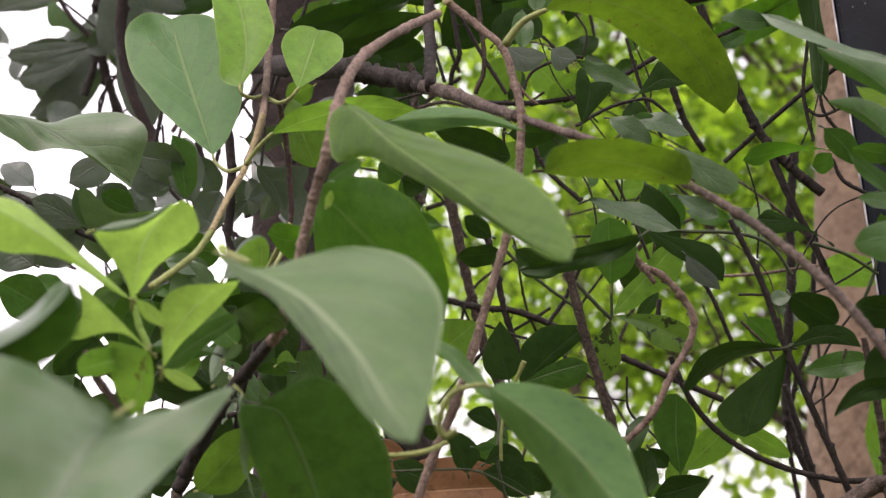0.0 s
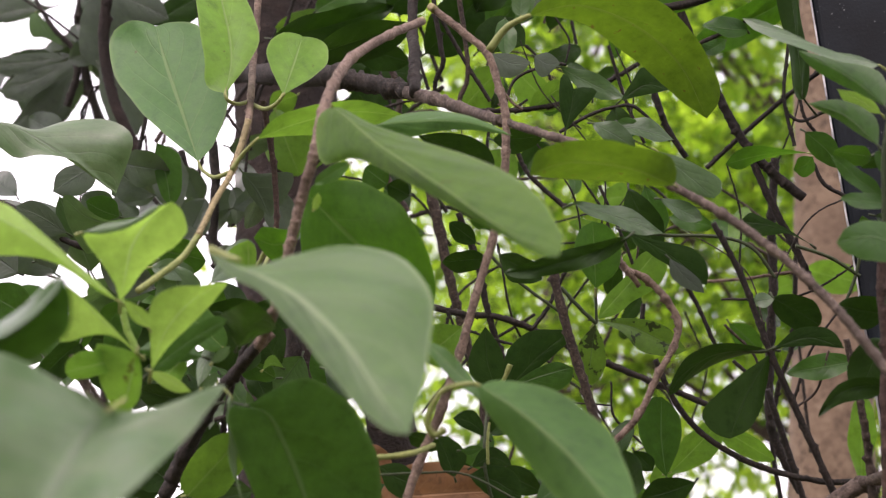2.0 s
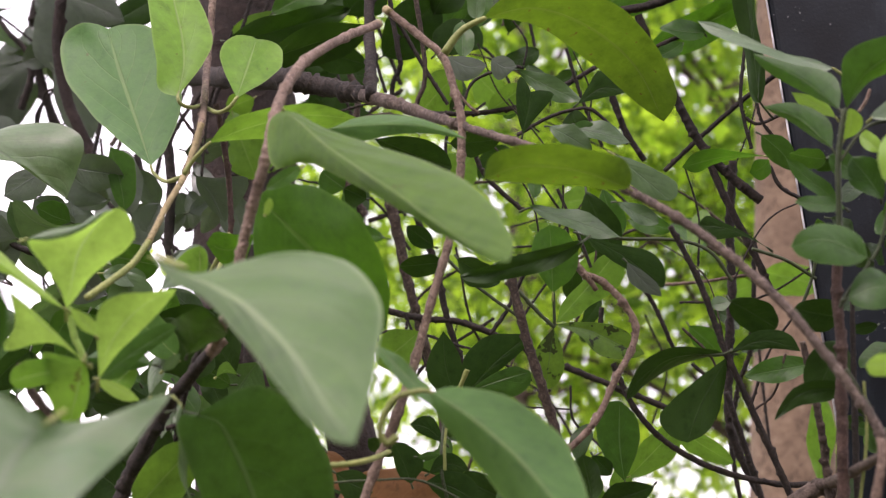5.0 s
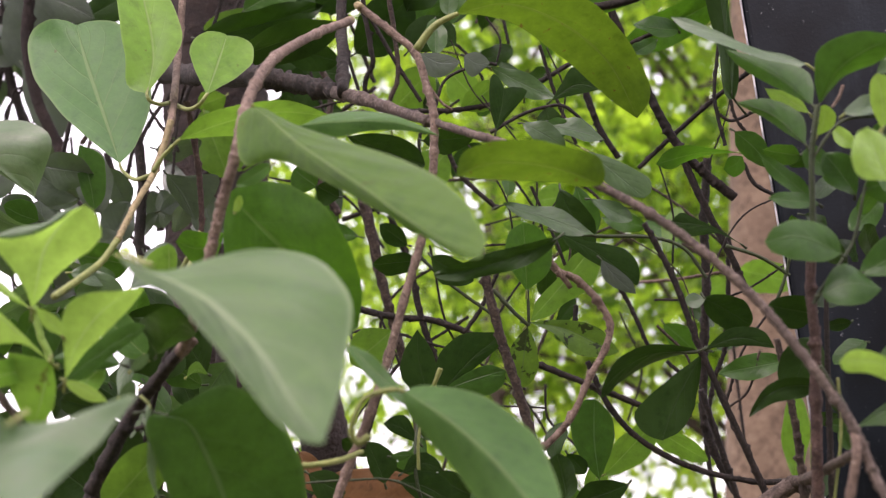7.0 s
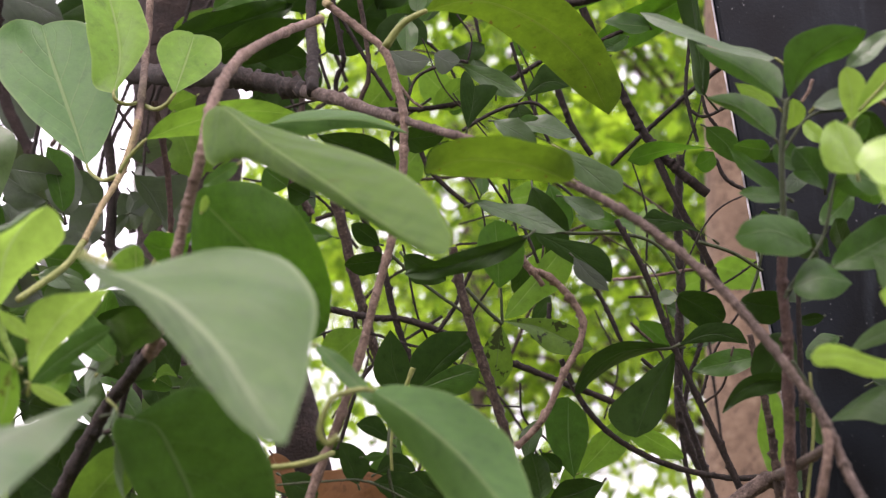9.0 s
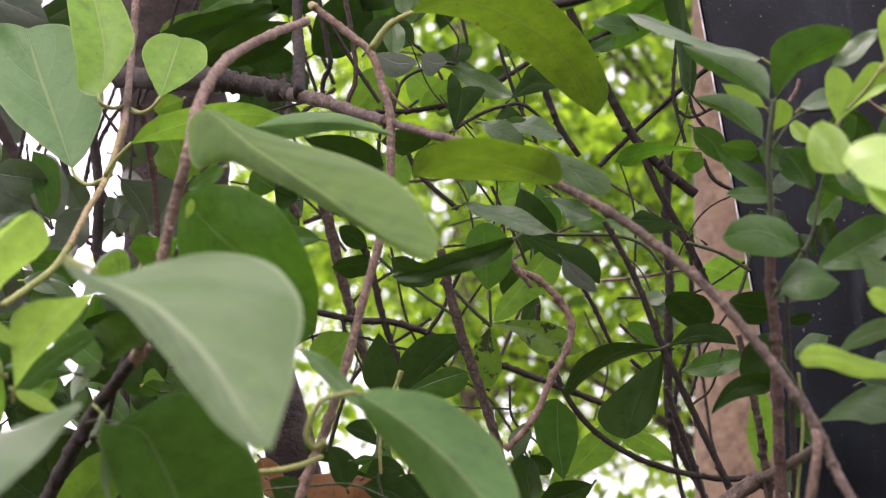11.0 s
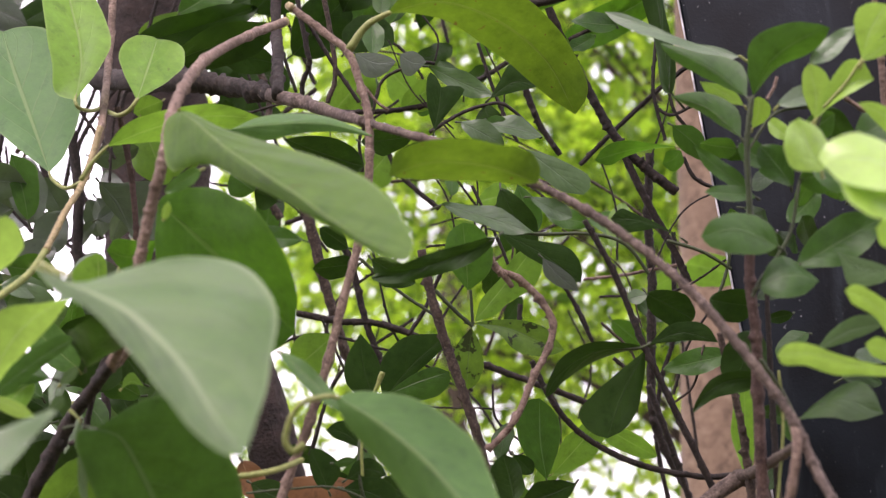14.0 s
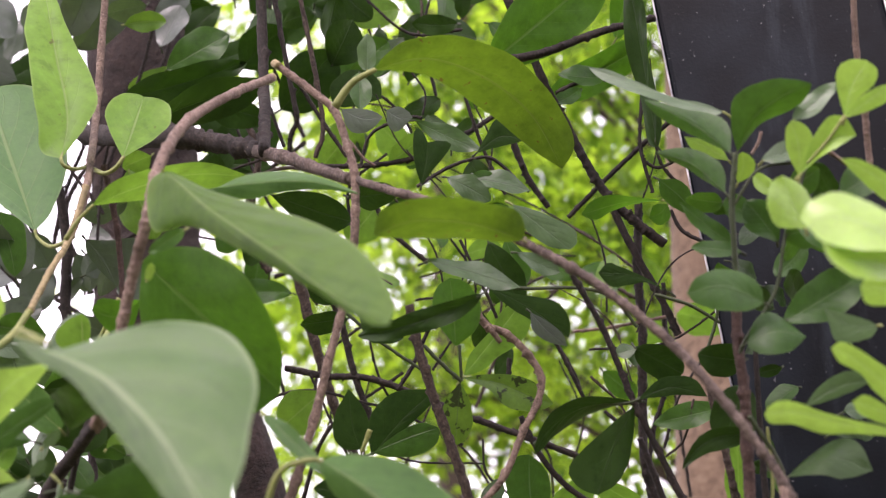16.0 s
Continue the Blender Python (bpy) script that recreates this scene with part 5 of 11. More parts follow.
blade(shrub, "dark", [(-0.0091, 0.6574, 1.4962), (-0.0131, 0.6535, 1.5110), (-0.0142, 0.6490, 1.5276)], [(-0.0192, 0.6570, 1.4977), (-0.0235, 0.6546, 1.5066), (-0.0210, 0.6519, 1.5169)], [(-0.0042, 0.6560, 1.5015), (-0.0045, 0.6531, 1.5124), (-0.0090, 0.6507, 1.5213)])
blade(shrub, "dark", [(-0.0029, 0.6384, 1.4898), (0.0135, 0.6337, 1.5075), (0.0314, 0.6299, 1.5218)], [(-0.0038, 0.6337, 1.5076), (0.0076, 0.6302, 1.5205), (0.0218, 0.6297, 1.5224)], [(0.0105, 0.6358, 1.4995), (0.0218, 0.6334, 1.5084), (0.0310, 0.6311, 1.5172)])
blade(shrub, "deep", [(-0.0020, 0.6279, 1.4904), (0.0147, 0.6262, 1.4968), (0.0320, 0.6249, 1.5015)], [(0.0103, 0.6256, 1.4991), (0.0226, 0.6242, 1.5041)], [(0.0088, 0.6286, 1.4878), (0.0234, 0.6283, 1.4889), (0.0314, 0.6266, 1.4950)])
blade(shrub, "mottled", [(0.0444, 0.6290, 1.5252), (0.0420, 0.6337, 1.5074), (0.0408, 0.6374, 1.4937)], [(0.0370, 0.6311, 1.5172), (0.0328, 0.6339, 1.5066), (0.0336, 0.6364, 1.4974)], [(0.0489, 0.6316, 1.5155), (0.0500, 0.6345, 1.5045), (0.0461, 0.6366, 1.4965)])
blade(shrub, "mottled", [(0.0456, 0.6284, 1.5272), (0.0640, 0.6293, 1.5240), (0.0804, 0.6313, 1.5165), (0.0925, 0.6324, 1.5122)], [(0.0578, 0.6281, 1.5286), (0.0718, 0.6283, 1.5277), (0.0819, 0.6292, 1.5243), (0.0884, 0.6309, 1.5179)], [(0.0584, 0.6269, 1.5206), (0.0666, 0.6284, 1.5118), (0.0755, 0.6299, 1.5091), (0.0858, 0.6317, 1.5096)])
blade(shrub, "bright", [(0.0471, 0.6479, 1.5318), (0.0615, 0.6437, 1.5477), (0.0830, 0.6371, 1.5723)], [(0.0514, 0.6448, 1.5436), (0.0618, 0.6420, 1.5540), (0.0698, 0.6389, 1.5655)], [(0.0578, 0.6471, 1.5347), (0.0670, 0.6452, 1.5418), (0.0790, 0.6434, 1.5486), (0.0845, 0.6408, 1.5586)])
blade(shrub, "backlit", [(0.0398, 0.5656, 1.5299), (0.0393, 0.5611, 1.5468), (0.0383, 0.5572, 1.5614)], [(0.0318, 0.5593, 1.5397), (0.0294, 0.5569, 1.5485), (0.0317, 0.5569, 1.5568)], [(0.0492, 0.5661, 1.5375), (0.0526, 0.5654, 1.5462), (0.0506, 0.5622, 1.5543), (0.0448, 0.5585, 1.5598)])
blade(shrub, "bright", [(0.0636, 0.8612, 1.6633), (0.0778, 0.8602, 1.6673), (0.0920, 0.8600, 1.6681)], [(0.0716, 0.8587, 1.6730), (0.0841, 0.8572, 1.6786)], [(0.0715, 0.8633, 1.6556), (0.0841, 0.8628, 1.6576)])
leaf(shrub, "dark", (0.0485, 0.5015, 1.5376), (-0.0039, 0.5054, 1.5229), 0.0111, (0.07, -0.87, -0.49), shape=(0.5, 0.6), bend=-0.05, sway=-0.06, fold=(30, 20), twist=-3)
blade(shrub, "dark", [(0.0560, 0.5777, 1.5623), (0.0769, 0.5805, 1.5517), (0.0963, 0.5845, 1.5366)], [(0.0713, 0.5788, 1.5580), (0.0855, 0.5795, 1.5555), (0.0936, 0.5807, 1.5512), (0.0969, 0.5827, 1.5436)], [(0.0685, 0.5806, 1.5512), (0.0774, 0.5821, 1.5458), (0.0880, 0.5838, 1.5393)])
blade(shrub, "bluish", [(0.0771, 0.5763, 1.5481), (0.0850, 0.5787, 1.5392), (0.0944, 0.5807, 1.5315)], [(0.0845, 0.5774, 1.5440), (0.0922, 0.5791, 1.5376)], [(0.0781, 0.5787, 1.5393), (0.0858, 0.5801, 1.5336)])
leaf(shrub, "sage", (0.0276, 0.5359, 1.5639), (0.0697, 0.5395, 1.5502), 0.0122, (0.20, -0.90, 0.38), shape=(0.94, 0.75), bend=-0.04, sway=-0.05, fold=(13, 5), twist=-13)
leaf(shrub, "sage", (0.0679, 0.5352, 1.5663), (0.0874, 0.5378, 1.5567), 0.0103, (0.18, -0.98, 0.10), shape=(1.04, 0.63), bend=-0.05, fold=(6, 21), twist=-31)
leaf(shrub, "dark", (0.0613, 0.6104, 1.5949), (0.0775, 0.6192, 1.5619), 0.0199, (-0.39, -0.83, -0.41), shape=(0.84, 0.57), fold=(7, 3), twist=31)
leaf(shrub, "deep", (0.0724, 0.6291, 1.6025), (0.0815, 0.6362, 1.5758), 0.0161, (-0.34, -0.87, -0.35), shape=(0.95, 0.59), fold=(8, 26), twist=-29)
blade(shrub, "dark", [(0.0273, 0.5837, 1.6176), (0.0302, 0.5805, 1.6293), (0.0314, 0.5781, 1.6385)], [(0.0244, 0.5809, 1.6279), (0.0239, 0.5776, 1.6404), (0.0265, 0.5760, 1.6463), (0.0296, 0.5770, 1.6426)], [(0.0336, 0.5817, 1.6251), (0.0431, 0.5786, 1.6365), (0.0377, 0.5779, 1.6393)])
blade(shrub, "dark", [(0.0573, 0.5984, 1.6400), (0.0704, 0.5963, 1.6480), (0.0835, 0.5969, 1.6457)], [(0.0630, 0.5959, 1.6495), (0.0689, 0.5938, 1.6572), (0.0778, 0.5955, 1.6509)], [(0.0674, 0.5978, 1.6423), (0.0763, 0.5973, 1.6440)])
leaf(shrub, "dark", (0.0557, 0.6182, 1.6434), (0.0618, 0.6220, 1.6292), 0.0144, (-0.38, -0.84, -0.39), shape=(0.5, 0.5), bend=0.05, fold=(14, 3), twist=25)
leaf(shrub, "sage", (0.0395, 0.5638, 1.6143), (0.0603, 0.5670, 1.6024), 0.0126, (0.16, -0.99, 0.02), shape=(0.82, 0.6), bend=0.05, fold=(5, 3), twist=-17)
leaf(shrub, "sage", (0.0494, 0.5829, 1.6203), (0.0825, 0.5849, 1.6130), 0.0142, (0.13, -0.93, 0.33), shape=(0.92, 0.8), bend=0.06, fold=(18, 21), twist=-6)
leaf(shrub, "deep", (0.0537, 0.5824, 1.6222), (0.0624, 0.5843, 1.6153), 0.0131, (0.20, -0.98, -0.02), shape=(0.78, 0.6), bend=0.06, fold=(24, 10), twist=24)
blade(shrub, "bluish", [(-0.0118, 0.5734, 1.6561), (-0.0008, 0.5747, 1.6511), (0.0092, 0.5746, 1.6516)], [(-0.0023, 0.5734, 1.6561), (0.0049, 0.5739, 1.6544)], [(-0.0089, 0.5759, 1.6469), (-0.0037, 0.5767, 1.6438), (0.0037, 0.5761, 1.6460)])
blade(shrub, "bluish", [(0.0110, 0.5737, 1.6549), (0.0179, 0.5748, 1.6507), (0.0242, 0.5748, 1.6510)], [(0.0170, 0.5733, 1.6566), (0.0216, 0.5739, 1.6543)], [(0.0115, 0.5756, 1.6477), (0.0158, 0.5766, 1.6441), (0.0216, 0.5754, 1.6485)])
leaf(shrub, "sage", (0.0261, 0.6123, 1.6654), (0.0619, 0.6168, 1.6484), 0.0127, (0.09, -0.99, -0.07), shape=(1.04, 0.79), bend=-0.05, fold=(24, 5), twist=11)
leaf(shrub, "bright", (0.0106, 0.6746, 1.6647), (0.0324, 0.6706, 1.6798), 0.0192, (0.27, -0.76, -0.59), shape=(0.95, 0.57), bend=0.02, fold=(16, 20), twist=-21)
leaf(shrub, "bright", (-0.0346, 0.7505, 1.6907), (-0.0067, 0.7428, 1.7193), 0.0320, (0.34, -0.77, -0.54), shape=(0.82, 0.55), bend=-0.06, fold=(23, 5), twist=27)
leaf(shrub, "bright", (0.0303, 0.7959, 1.7144), (0.0028, 0.7888, 1.7411), 0.0258, (-0.32, -0.78, -0.54), shape=(0.98, 0.77), bend=0.05, fold=(7, 18), twist=3)
blade(shrub, "dark", [(-0.0203, 0.6657, 1.6981), (-0.0059, 0.6631, 1.7077), (0.0081, 0.6647, 1.7019)], [(-0.0216, 0.6625, 1.7100), (-0.0126, 0.6604, 1.7181), (0.0001, 0.6604, 1.7180), (0.0078, 0.6623, 1.7109)], [(-0.0110, 0.6658, 1.6977), (-0.0009, 0.6653, 1.6996)])
leaf(shrub, "dark", (-0.0525, 0.6844, 1.7055), (-0.0198, 0.6756, 1.7386), 0.0343, (0.28, -0.82, -0.49), shape=(0.76, 0.7), bend=0.05, fold=(17, 5), twist=-1)
leaf(shrub, "dark", (-0.0215, 0.6778, 1.7303), (-0.0077, 0.6708, 1.7568), 0.0297, (0.39, -0.82, -0.42), shape=(0.98, 0.68), bend=0.05, fold=(22, 4), twist=-31)
leaf(shrub, "deep", (-0.0221, 0.6998, 1.7256), (0.0132, 0.6926, 1.7527), 0.0273, (-0.14, -0.99, -0.08), shape=(0.99, 0.63), fold=(25, 4), twist=-17)
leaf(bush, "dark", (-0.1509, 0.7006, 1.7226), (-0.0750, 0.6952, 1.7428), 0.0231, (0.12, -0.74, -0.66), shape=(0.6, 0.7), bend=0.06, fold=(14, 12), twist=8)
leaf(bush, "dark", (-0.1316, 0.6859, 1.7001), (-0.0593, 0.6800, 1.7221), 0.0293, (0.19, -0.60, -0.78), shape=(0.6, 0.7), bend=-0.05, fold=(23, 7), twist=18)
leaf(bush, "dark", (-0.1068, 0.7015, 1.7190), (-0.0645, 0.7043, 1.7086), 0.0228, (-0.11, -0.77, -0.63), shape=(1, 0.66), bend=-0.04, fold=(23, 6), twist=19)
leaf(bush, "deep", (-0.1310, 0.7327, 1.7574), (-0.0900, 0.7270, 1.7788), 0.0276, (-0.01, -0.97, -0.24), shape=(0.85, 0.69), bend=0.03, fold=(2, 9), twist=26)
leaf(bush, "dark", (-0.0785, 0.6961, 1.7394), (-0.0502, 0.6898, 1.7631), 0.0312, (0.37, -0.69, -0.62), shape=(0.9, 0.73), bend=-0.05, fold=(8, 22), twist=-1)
blade(shrub, "dark", [(-0.0271, 0.5689, 1.4397), (-0.0305, 0.5665, 1.4490), (-0.0351, 0.5639, 1.4586)], [(-0.0326, 0.5680, 1.4432), (-0.0354, 0.5659, 1.4510)], [(-0.0216, 0.5669, 1.4472), (-0.0229, 0.5655, 1.4527), (-0.0294, 0.5641, 1.4578)])
blade(shrub, "deep", [(-0.0245, 0.5606, 1.4515), (-0.0189, 0.5605, 1.4520), (-0.0134, 0.5604, 1.4525)], [(-0.0188, 0.5600, 1.4540)], [(-0.0199, 0.5612, 1.4495)])
blade(shrub, "dark", [(-0.0191, 0.5677, 1.4444), (-0.0097, 0.5665, 1.4489), (-0.0003, 0.5674, 1.4456)], [(-0.0151, 0.5657, 1.4520), (-0.0086, 0.5652, 1.4537), (-0.0032, 0.5660, 1.4507)], [(-0.0131, 0.5676, 1.4449), (-0.0053, 0.5676, 1.4446)])
blade(shrub, "dark", [(-0.0204, 0.5686, 1.4409), (-0.0079, 0.5693, 1.4384), (0.0043, 0.5713, 1.4308)], [(-0.0118, 0.5675, 1.4452), (-0.0019, 0.5677, 1.4444), (0.0033, 0.5692, 1.4388)], [(-0.0157, 0.5701, 1.4354), (-0.0066, 0.5716, 1.4296)])
blade(shrub, "dark", [(-0.0116, 0.5843, 1.4598), (-0.0202, 0.5824, 1.4668), (-0.0288, 0.5819, 1.4690)], [(-0.0170, 0.5812, 1.4715), (-0.0234, 0.5809, 1.4726)], [(-0.0181, 0.5837, 1.4622), (-0.0251, 0.5828, 1.4653)])
blade(shrub, "dark", [(-0.0636, 0.5778, 1.4454), (-0.0549, 0.5792, 1.4402), (-0.0459, 0.5801, 1.4366)], [(-0.0556, 0.5774, 1.4469), (-0.0485, 0.5781, 1.4440)], [(-0.0597, 0.5806, 1.4346), (-0.0504, 0.5819, 1.4300)])
leaf(shrub, "deep", (0.0116, 0.5719, 1.4288), (0.0298, 0.5685, 1.4413), 0.0173, (-0.32, -0.92, 0.22), shape=(0.94, 0.57), bend=0.06, fold=(6, 18), twist=-6)
leaf(shrub, "dark", (0.0152, 0.6113, 1.4362), (-0.0043, 0.6084, 1.4470), 0.0150, (-0.08, -0.92, -0.39), shape=(0.84, 0.56), bend=0.06, fold=(22, 21), twist=-31)
blade(shrub, "dark", [(0.1234, 0.5730, 1.5020), (0.0980, 0.5713, 1.4999), (0.0816, 0.5721, 1.4901), (0.0742, 0.5739, 1.4794)], [(0.1119, 0.5696, 1.5039), (0.0985, 0.5667, 1.5042), (0.0877, 0.5664, 1.5007), (0.0802, 0.5682, 1.4948), (0.0755, 0.5715, 1.4860)], [(0.1077, 0.5789, 1.4996), (0.0968, 0.5803, 1.4957), (0.0851, 0.5783, 1.4883), (0.0792, 0.5761, 1.4826)])
blade(shrub, "dark", [(0.1234, 0.5734, 1.5007), (0.1132, 0.5735, 1.4848), (0.1063, 0.5737, 1.4702), (0.1024, 0.5740, 1.4597)], [(0.1074, 0.5700, 1.4889), (0.0979, 0.5694, 1.4813), (0.0906, 0.5702, 1.4746), (0.0892, 0.5716, 1.4689), (0.0954, 0.5729, 1.4620)], [(0.1229, 0.5767, 1.4934), (0.1216, 0.5798, 1.4838), (0.1184, 0.5802, 1.4731), (0.1115, 0.5775, 1.4643)])
blade(shrub, "deep", [(0.0768, 0.6092, 1.4441), (0.0743, 0.6042, 1.4629), (0.0744, 0.5988, 1.4828)], [(0.0690, 0.6069, 1.4527), (0.0635, 0.6040, 1.4635), (0.0627, 0.6007, 1.4759), (0.0683, 0.5991, 1.4818)], [(0.0821, 0.6060, 1.4559), (0.0844, 0.6032, 1.4667), (0.0816, 0.6006, 1.4764)])
leaf(shrub, "bright", (0.0840, 0.6492, 1.4493), (0.1114, 0.6418, 1.4771), 0.0203, (0.12, -0.92, -0.36), shape=(0.9, 0.5), bend=0.02, fold=(24, 19), twist=-6)
leaf(shrub, "bright", (0.1154, 0.7019, 1.4843), (0.1517, 0.7078, 1.4622), 0.0144, (-0.11, -0.90, -0.42), shape=(0.82, 0.63), bend=0.07, fold=(24, 12), twist=8)
blade(shrub, "dark", [(0.1229, 0.5629, 1.5013), (0.1391, 0.5616, 1.5061), (0.1554, 0.5629, 1.5012)], [(0.1317, 0.5608, 1.5092), (0.1407, 0.5602, 1.5112), (0.1502, 0.5608, 1.5091)], [(0.1324, 0.5627, 1.5020), (0.1430, 0.5626, 1.5025)])
leaf(shrub, "deep", (0.1672, 0.5942, 1.5003), (0.1357, 0.5957, 1.4945), 0.0136, (-0.08, -0.98, 0.16), shape=(0.5, 0.6), bend=0.02, fold=(11, 25), twist=12)
leaf(shrub, "dark", (0.1611, 0.5180, 1.4757), (0.1306, 0.5210, 1.4641), 0.0108, (0.07, -0.90, -0.43), shape=(0.5, 0.7), bend=-0.05, sway=0.18, fold=(25, 26), twist=-22)
leaf(shrub, "dark", (0.1243, 0.5666, 1.5262), (0.1464, 0.5699, 1.5137), 0.0188, (-0.27, -0.69, -0.67), shape=(0.7, 0.4), bend=-0.02, fold=(4, 8), twist=7)
leaf(shrub, "sage", (0.1254, 0.5666, 1.5262), (0.1146, 0.5671, 1.5244), 0.0079, (-0.08, -0.97, 0.23), shape=(1.03, 0.77), bend=-0.04, fold=(8, 9), twist=18)
leaf(shrub, "dark", (0.1649, 0.5294, 1.5106), (0.1443, 0.5283, 1.5145), 0.0176, (-0.10, -0.72, -0.69), shape=(0.5, 0.5), bend=0.04, fold=(18, 15), twist=-22)
leaf(shrub, "dark", (0.1643, 0.5322, 1.4999), (0.1530, 0.5390, 1.4745), 0.0229, (0.19, -0.92, -0.33), shape=(0.5, 0.5), bend=0.01, fold=(6, 4), twist=-15)
blade(shrub, "dark", [(0.1419, 0.5600, 1.5512), (0.1255, 0.5579, 1.5590), (0.1083, 0.5573, 1.5612)], [(0.1309, 0.5581, 1.5582), (0.1188, 0.5566, 1.5637), (0.1131, 0.5561, 1.5656)], [(0.1314, 0.5587, 1.5559), (0.1223, 0.5589, 1.5551), (0.1137, 0.5590, 1.5549)])
blade(shrub, "backlit", [(0.1407, 0.5487, 1.5933), (0.1216, 0.5489, 1.5929), (0.1014, 0.5502, 1.5880)], [(0.1262, 0.5449, 1.5943), (0.1155, 0.5442, 1.5955), (0.1064, 0.5467, 1.5936)], [(0.1285, 0.5522, 1.5934), (0.1169, 0.5533, 1.5904), (0.1087, 0.5527, 1.5860)])
blade(shrub, "deep", [(0.1367, 0.5367, 1.5997), (0.1460, 0.5387, 1.5920), (0.1536, 0.5412, 1.5828)], [(0.1456, 0.5346, 1.5983), (0.1510, 0.5357, 1.5926)], [(0.1377, 0.5402, 1.5937), (0.1422, 0.5427, 1.5889), (0.1485, 0.5425, 1.5846)])
blade(shrub, "backlit", [(0.1429, 0.5492, 1.5917), (0.1391, 0.5503, 1.5876), (0.1337, 0.5508, 1.5855)], [(0.1357, 0.5464, 1.5903)], [(0.1444, 0.5529, 1.5862), (0.1389, 0.5531, 1.5823)])
leaf(shrub, "bright", (0.2915, 0.9739, 1.6291), (0.2423, 0.9709, 1.6400), 0.0326, (-0.07, -0.84, -0.54), shape=(0.77, 0.59), bend=-0.03, fold=(11, 18), twist=24)
leaf(shrub, "bright", (0.2116, 0.9759, 1.6212), (0.2348, 0.9736, 1.6301), 0.0224, (0.09, -0.87, -0.48), shape=(0.85, 0.65), bend=-0.06, fold=(23, 2), twist=-5)
leaf(shrub, "dark", (0.0603, 0.6117, 1.4347), (0.0557, 0.6058, 1.4568), 0.0202, (-0.53, -0.79, -0.32), shape=(0.5, 0.5), bend=-0.04, fold=(22, 22), twist=-22)
leaf(shrub, "dark", (0.0607, 0.6058, 1.4568), (0.0701, 0.6083, 1.4473), 0.0107, (-0.18, -0.89, -0.42), shape=(0.92, 0.67), bend=-0.04, fold=(22, 26), twist=14)
leaf(shrub, "dark", (0.0910, 0.6098, 1.4419), (0.0639, 0.6120, 1.4334), 0.0176, (0.06, -0.90, -0.44), shape=(1.03, 0.78), bend=0.05, fold=(22, 16), twist=-8)
leaf(shrub, "bright", (0.0827, 0.7132, 1.4420), (0.0925, 0.7074, 1.4640), 0.0136, (0.01, -0.97, -0.26), shape=(0.94, 0.78), bend=0.02, fold=(24, 16), twist=-12)
leaf(shrub, "bright", (-0.0249, 0.5901, 1.5157), (-0.0453, 0.5944, 1.4996), 0.0243, (0.10, -0.92, -0.37), shape=(0.94, 0.61), bend=0.03, fold=(9, 23), twist=23)
leaf(shrub, "dark", (-0.0063, 0.6001, 1.5557), (0.0155, 0.6034, 1.5437), 0.0167, (-0.19, -0.80, -0.56), shape=(0.85, 0.76), bend=0.06, fold=(23, 18), twist=25)
leaf(shrub, "dark", (-0.0125, 0.6200, 1.5587), (-0.0375, 0.6206, 1.5565), 0.0154, (0.04, -0.77, -0.63), shape=(0.93, 0.68), bend=-0.01, fold=(4, 19), twist=31)
leaf(shrub, "dark", (-0.0190, 0.6373, 1.5717), (-0.0343, 0.6344, 1.5827), 0.0128, (-0.21, -0.83, -0.51), shape=(0.91, 0.7), bend=-0.03, fold=(4, 21), twist=-16)
leaf(shrub, "dark", (-0.0500, 0.6030, 1.6226), (-0.0094, 0.6070, 1.6075), 0.0228, (-0.19, -0.70, -0.69), shape=(0.96, 0.58), bend=0.05, fold=(14, 2), twist=31)
leaf(shrub, "dark", (-0.0105, 0.6038, 1.6196), (0.0162, 0.6032, 1.6218), 0.0164, (0.05, -0.68, -0.73), shape=(0.94, 0.71), bend=0.04, fold=(3, 13), twist=-31)
leaf(shrub, "bright", (-0.0181, 0.7624, 1.6458), (0.0024, 0.7567, 1.6672), 0.0272, (0.19, -0.89, -0.42), shape=(0.86, 0.77), bend=0.05, fold=(9, 11), twist=16)
leaf(bush, "bright", (-0.1572, 0.7494, 1.6947), (-0.1406, 0.7609, 1.6515), 0.0311, (-0.16, -0.94, -0.31), shape=(0.76, 0.65), bend=0.04, fold=(23, 9), twist=30)
leaf(bush, "bright", (-0.1423, 0.7470, 1.7036), (-0.1609, 0.7489, 1.6965), 0.0201, (0.18, -0.73, -0.66), shape=(0.99, 0.73), bend=-0.04, fold=(2, 23), twist=-4)
leaf(bush, "bright", (-0.1280, 0.7914, 1.6923), (-0.1496, 0.7974, 1.6698), 0.0258, (0.39, -0.73, -0.57), shape=(0.83, 0.74), bend=0.02, fold=(22, 10), twist=-6)
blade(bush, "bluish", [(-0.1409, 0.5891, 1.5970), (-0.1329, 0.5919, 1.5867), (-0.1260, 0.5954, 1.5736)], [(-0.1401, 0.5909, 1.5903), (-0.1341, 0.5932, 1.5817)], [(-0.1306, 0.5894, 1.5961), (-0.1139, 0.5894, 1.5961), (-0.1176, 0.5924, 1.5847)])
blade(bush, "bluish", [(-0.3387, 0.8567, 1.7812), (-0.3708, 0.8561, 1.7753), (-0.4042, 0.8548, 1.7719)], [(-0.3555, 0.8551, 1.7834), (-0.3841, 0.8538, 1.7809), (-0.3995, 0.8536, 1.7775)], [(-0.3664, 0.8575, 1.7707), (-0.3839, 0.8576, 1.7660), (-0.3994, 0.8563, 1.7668)])
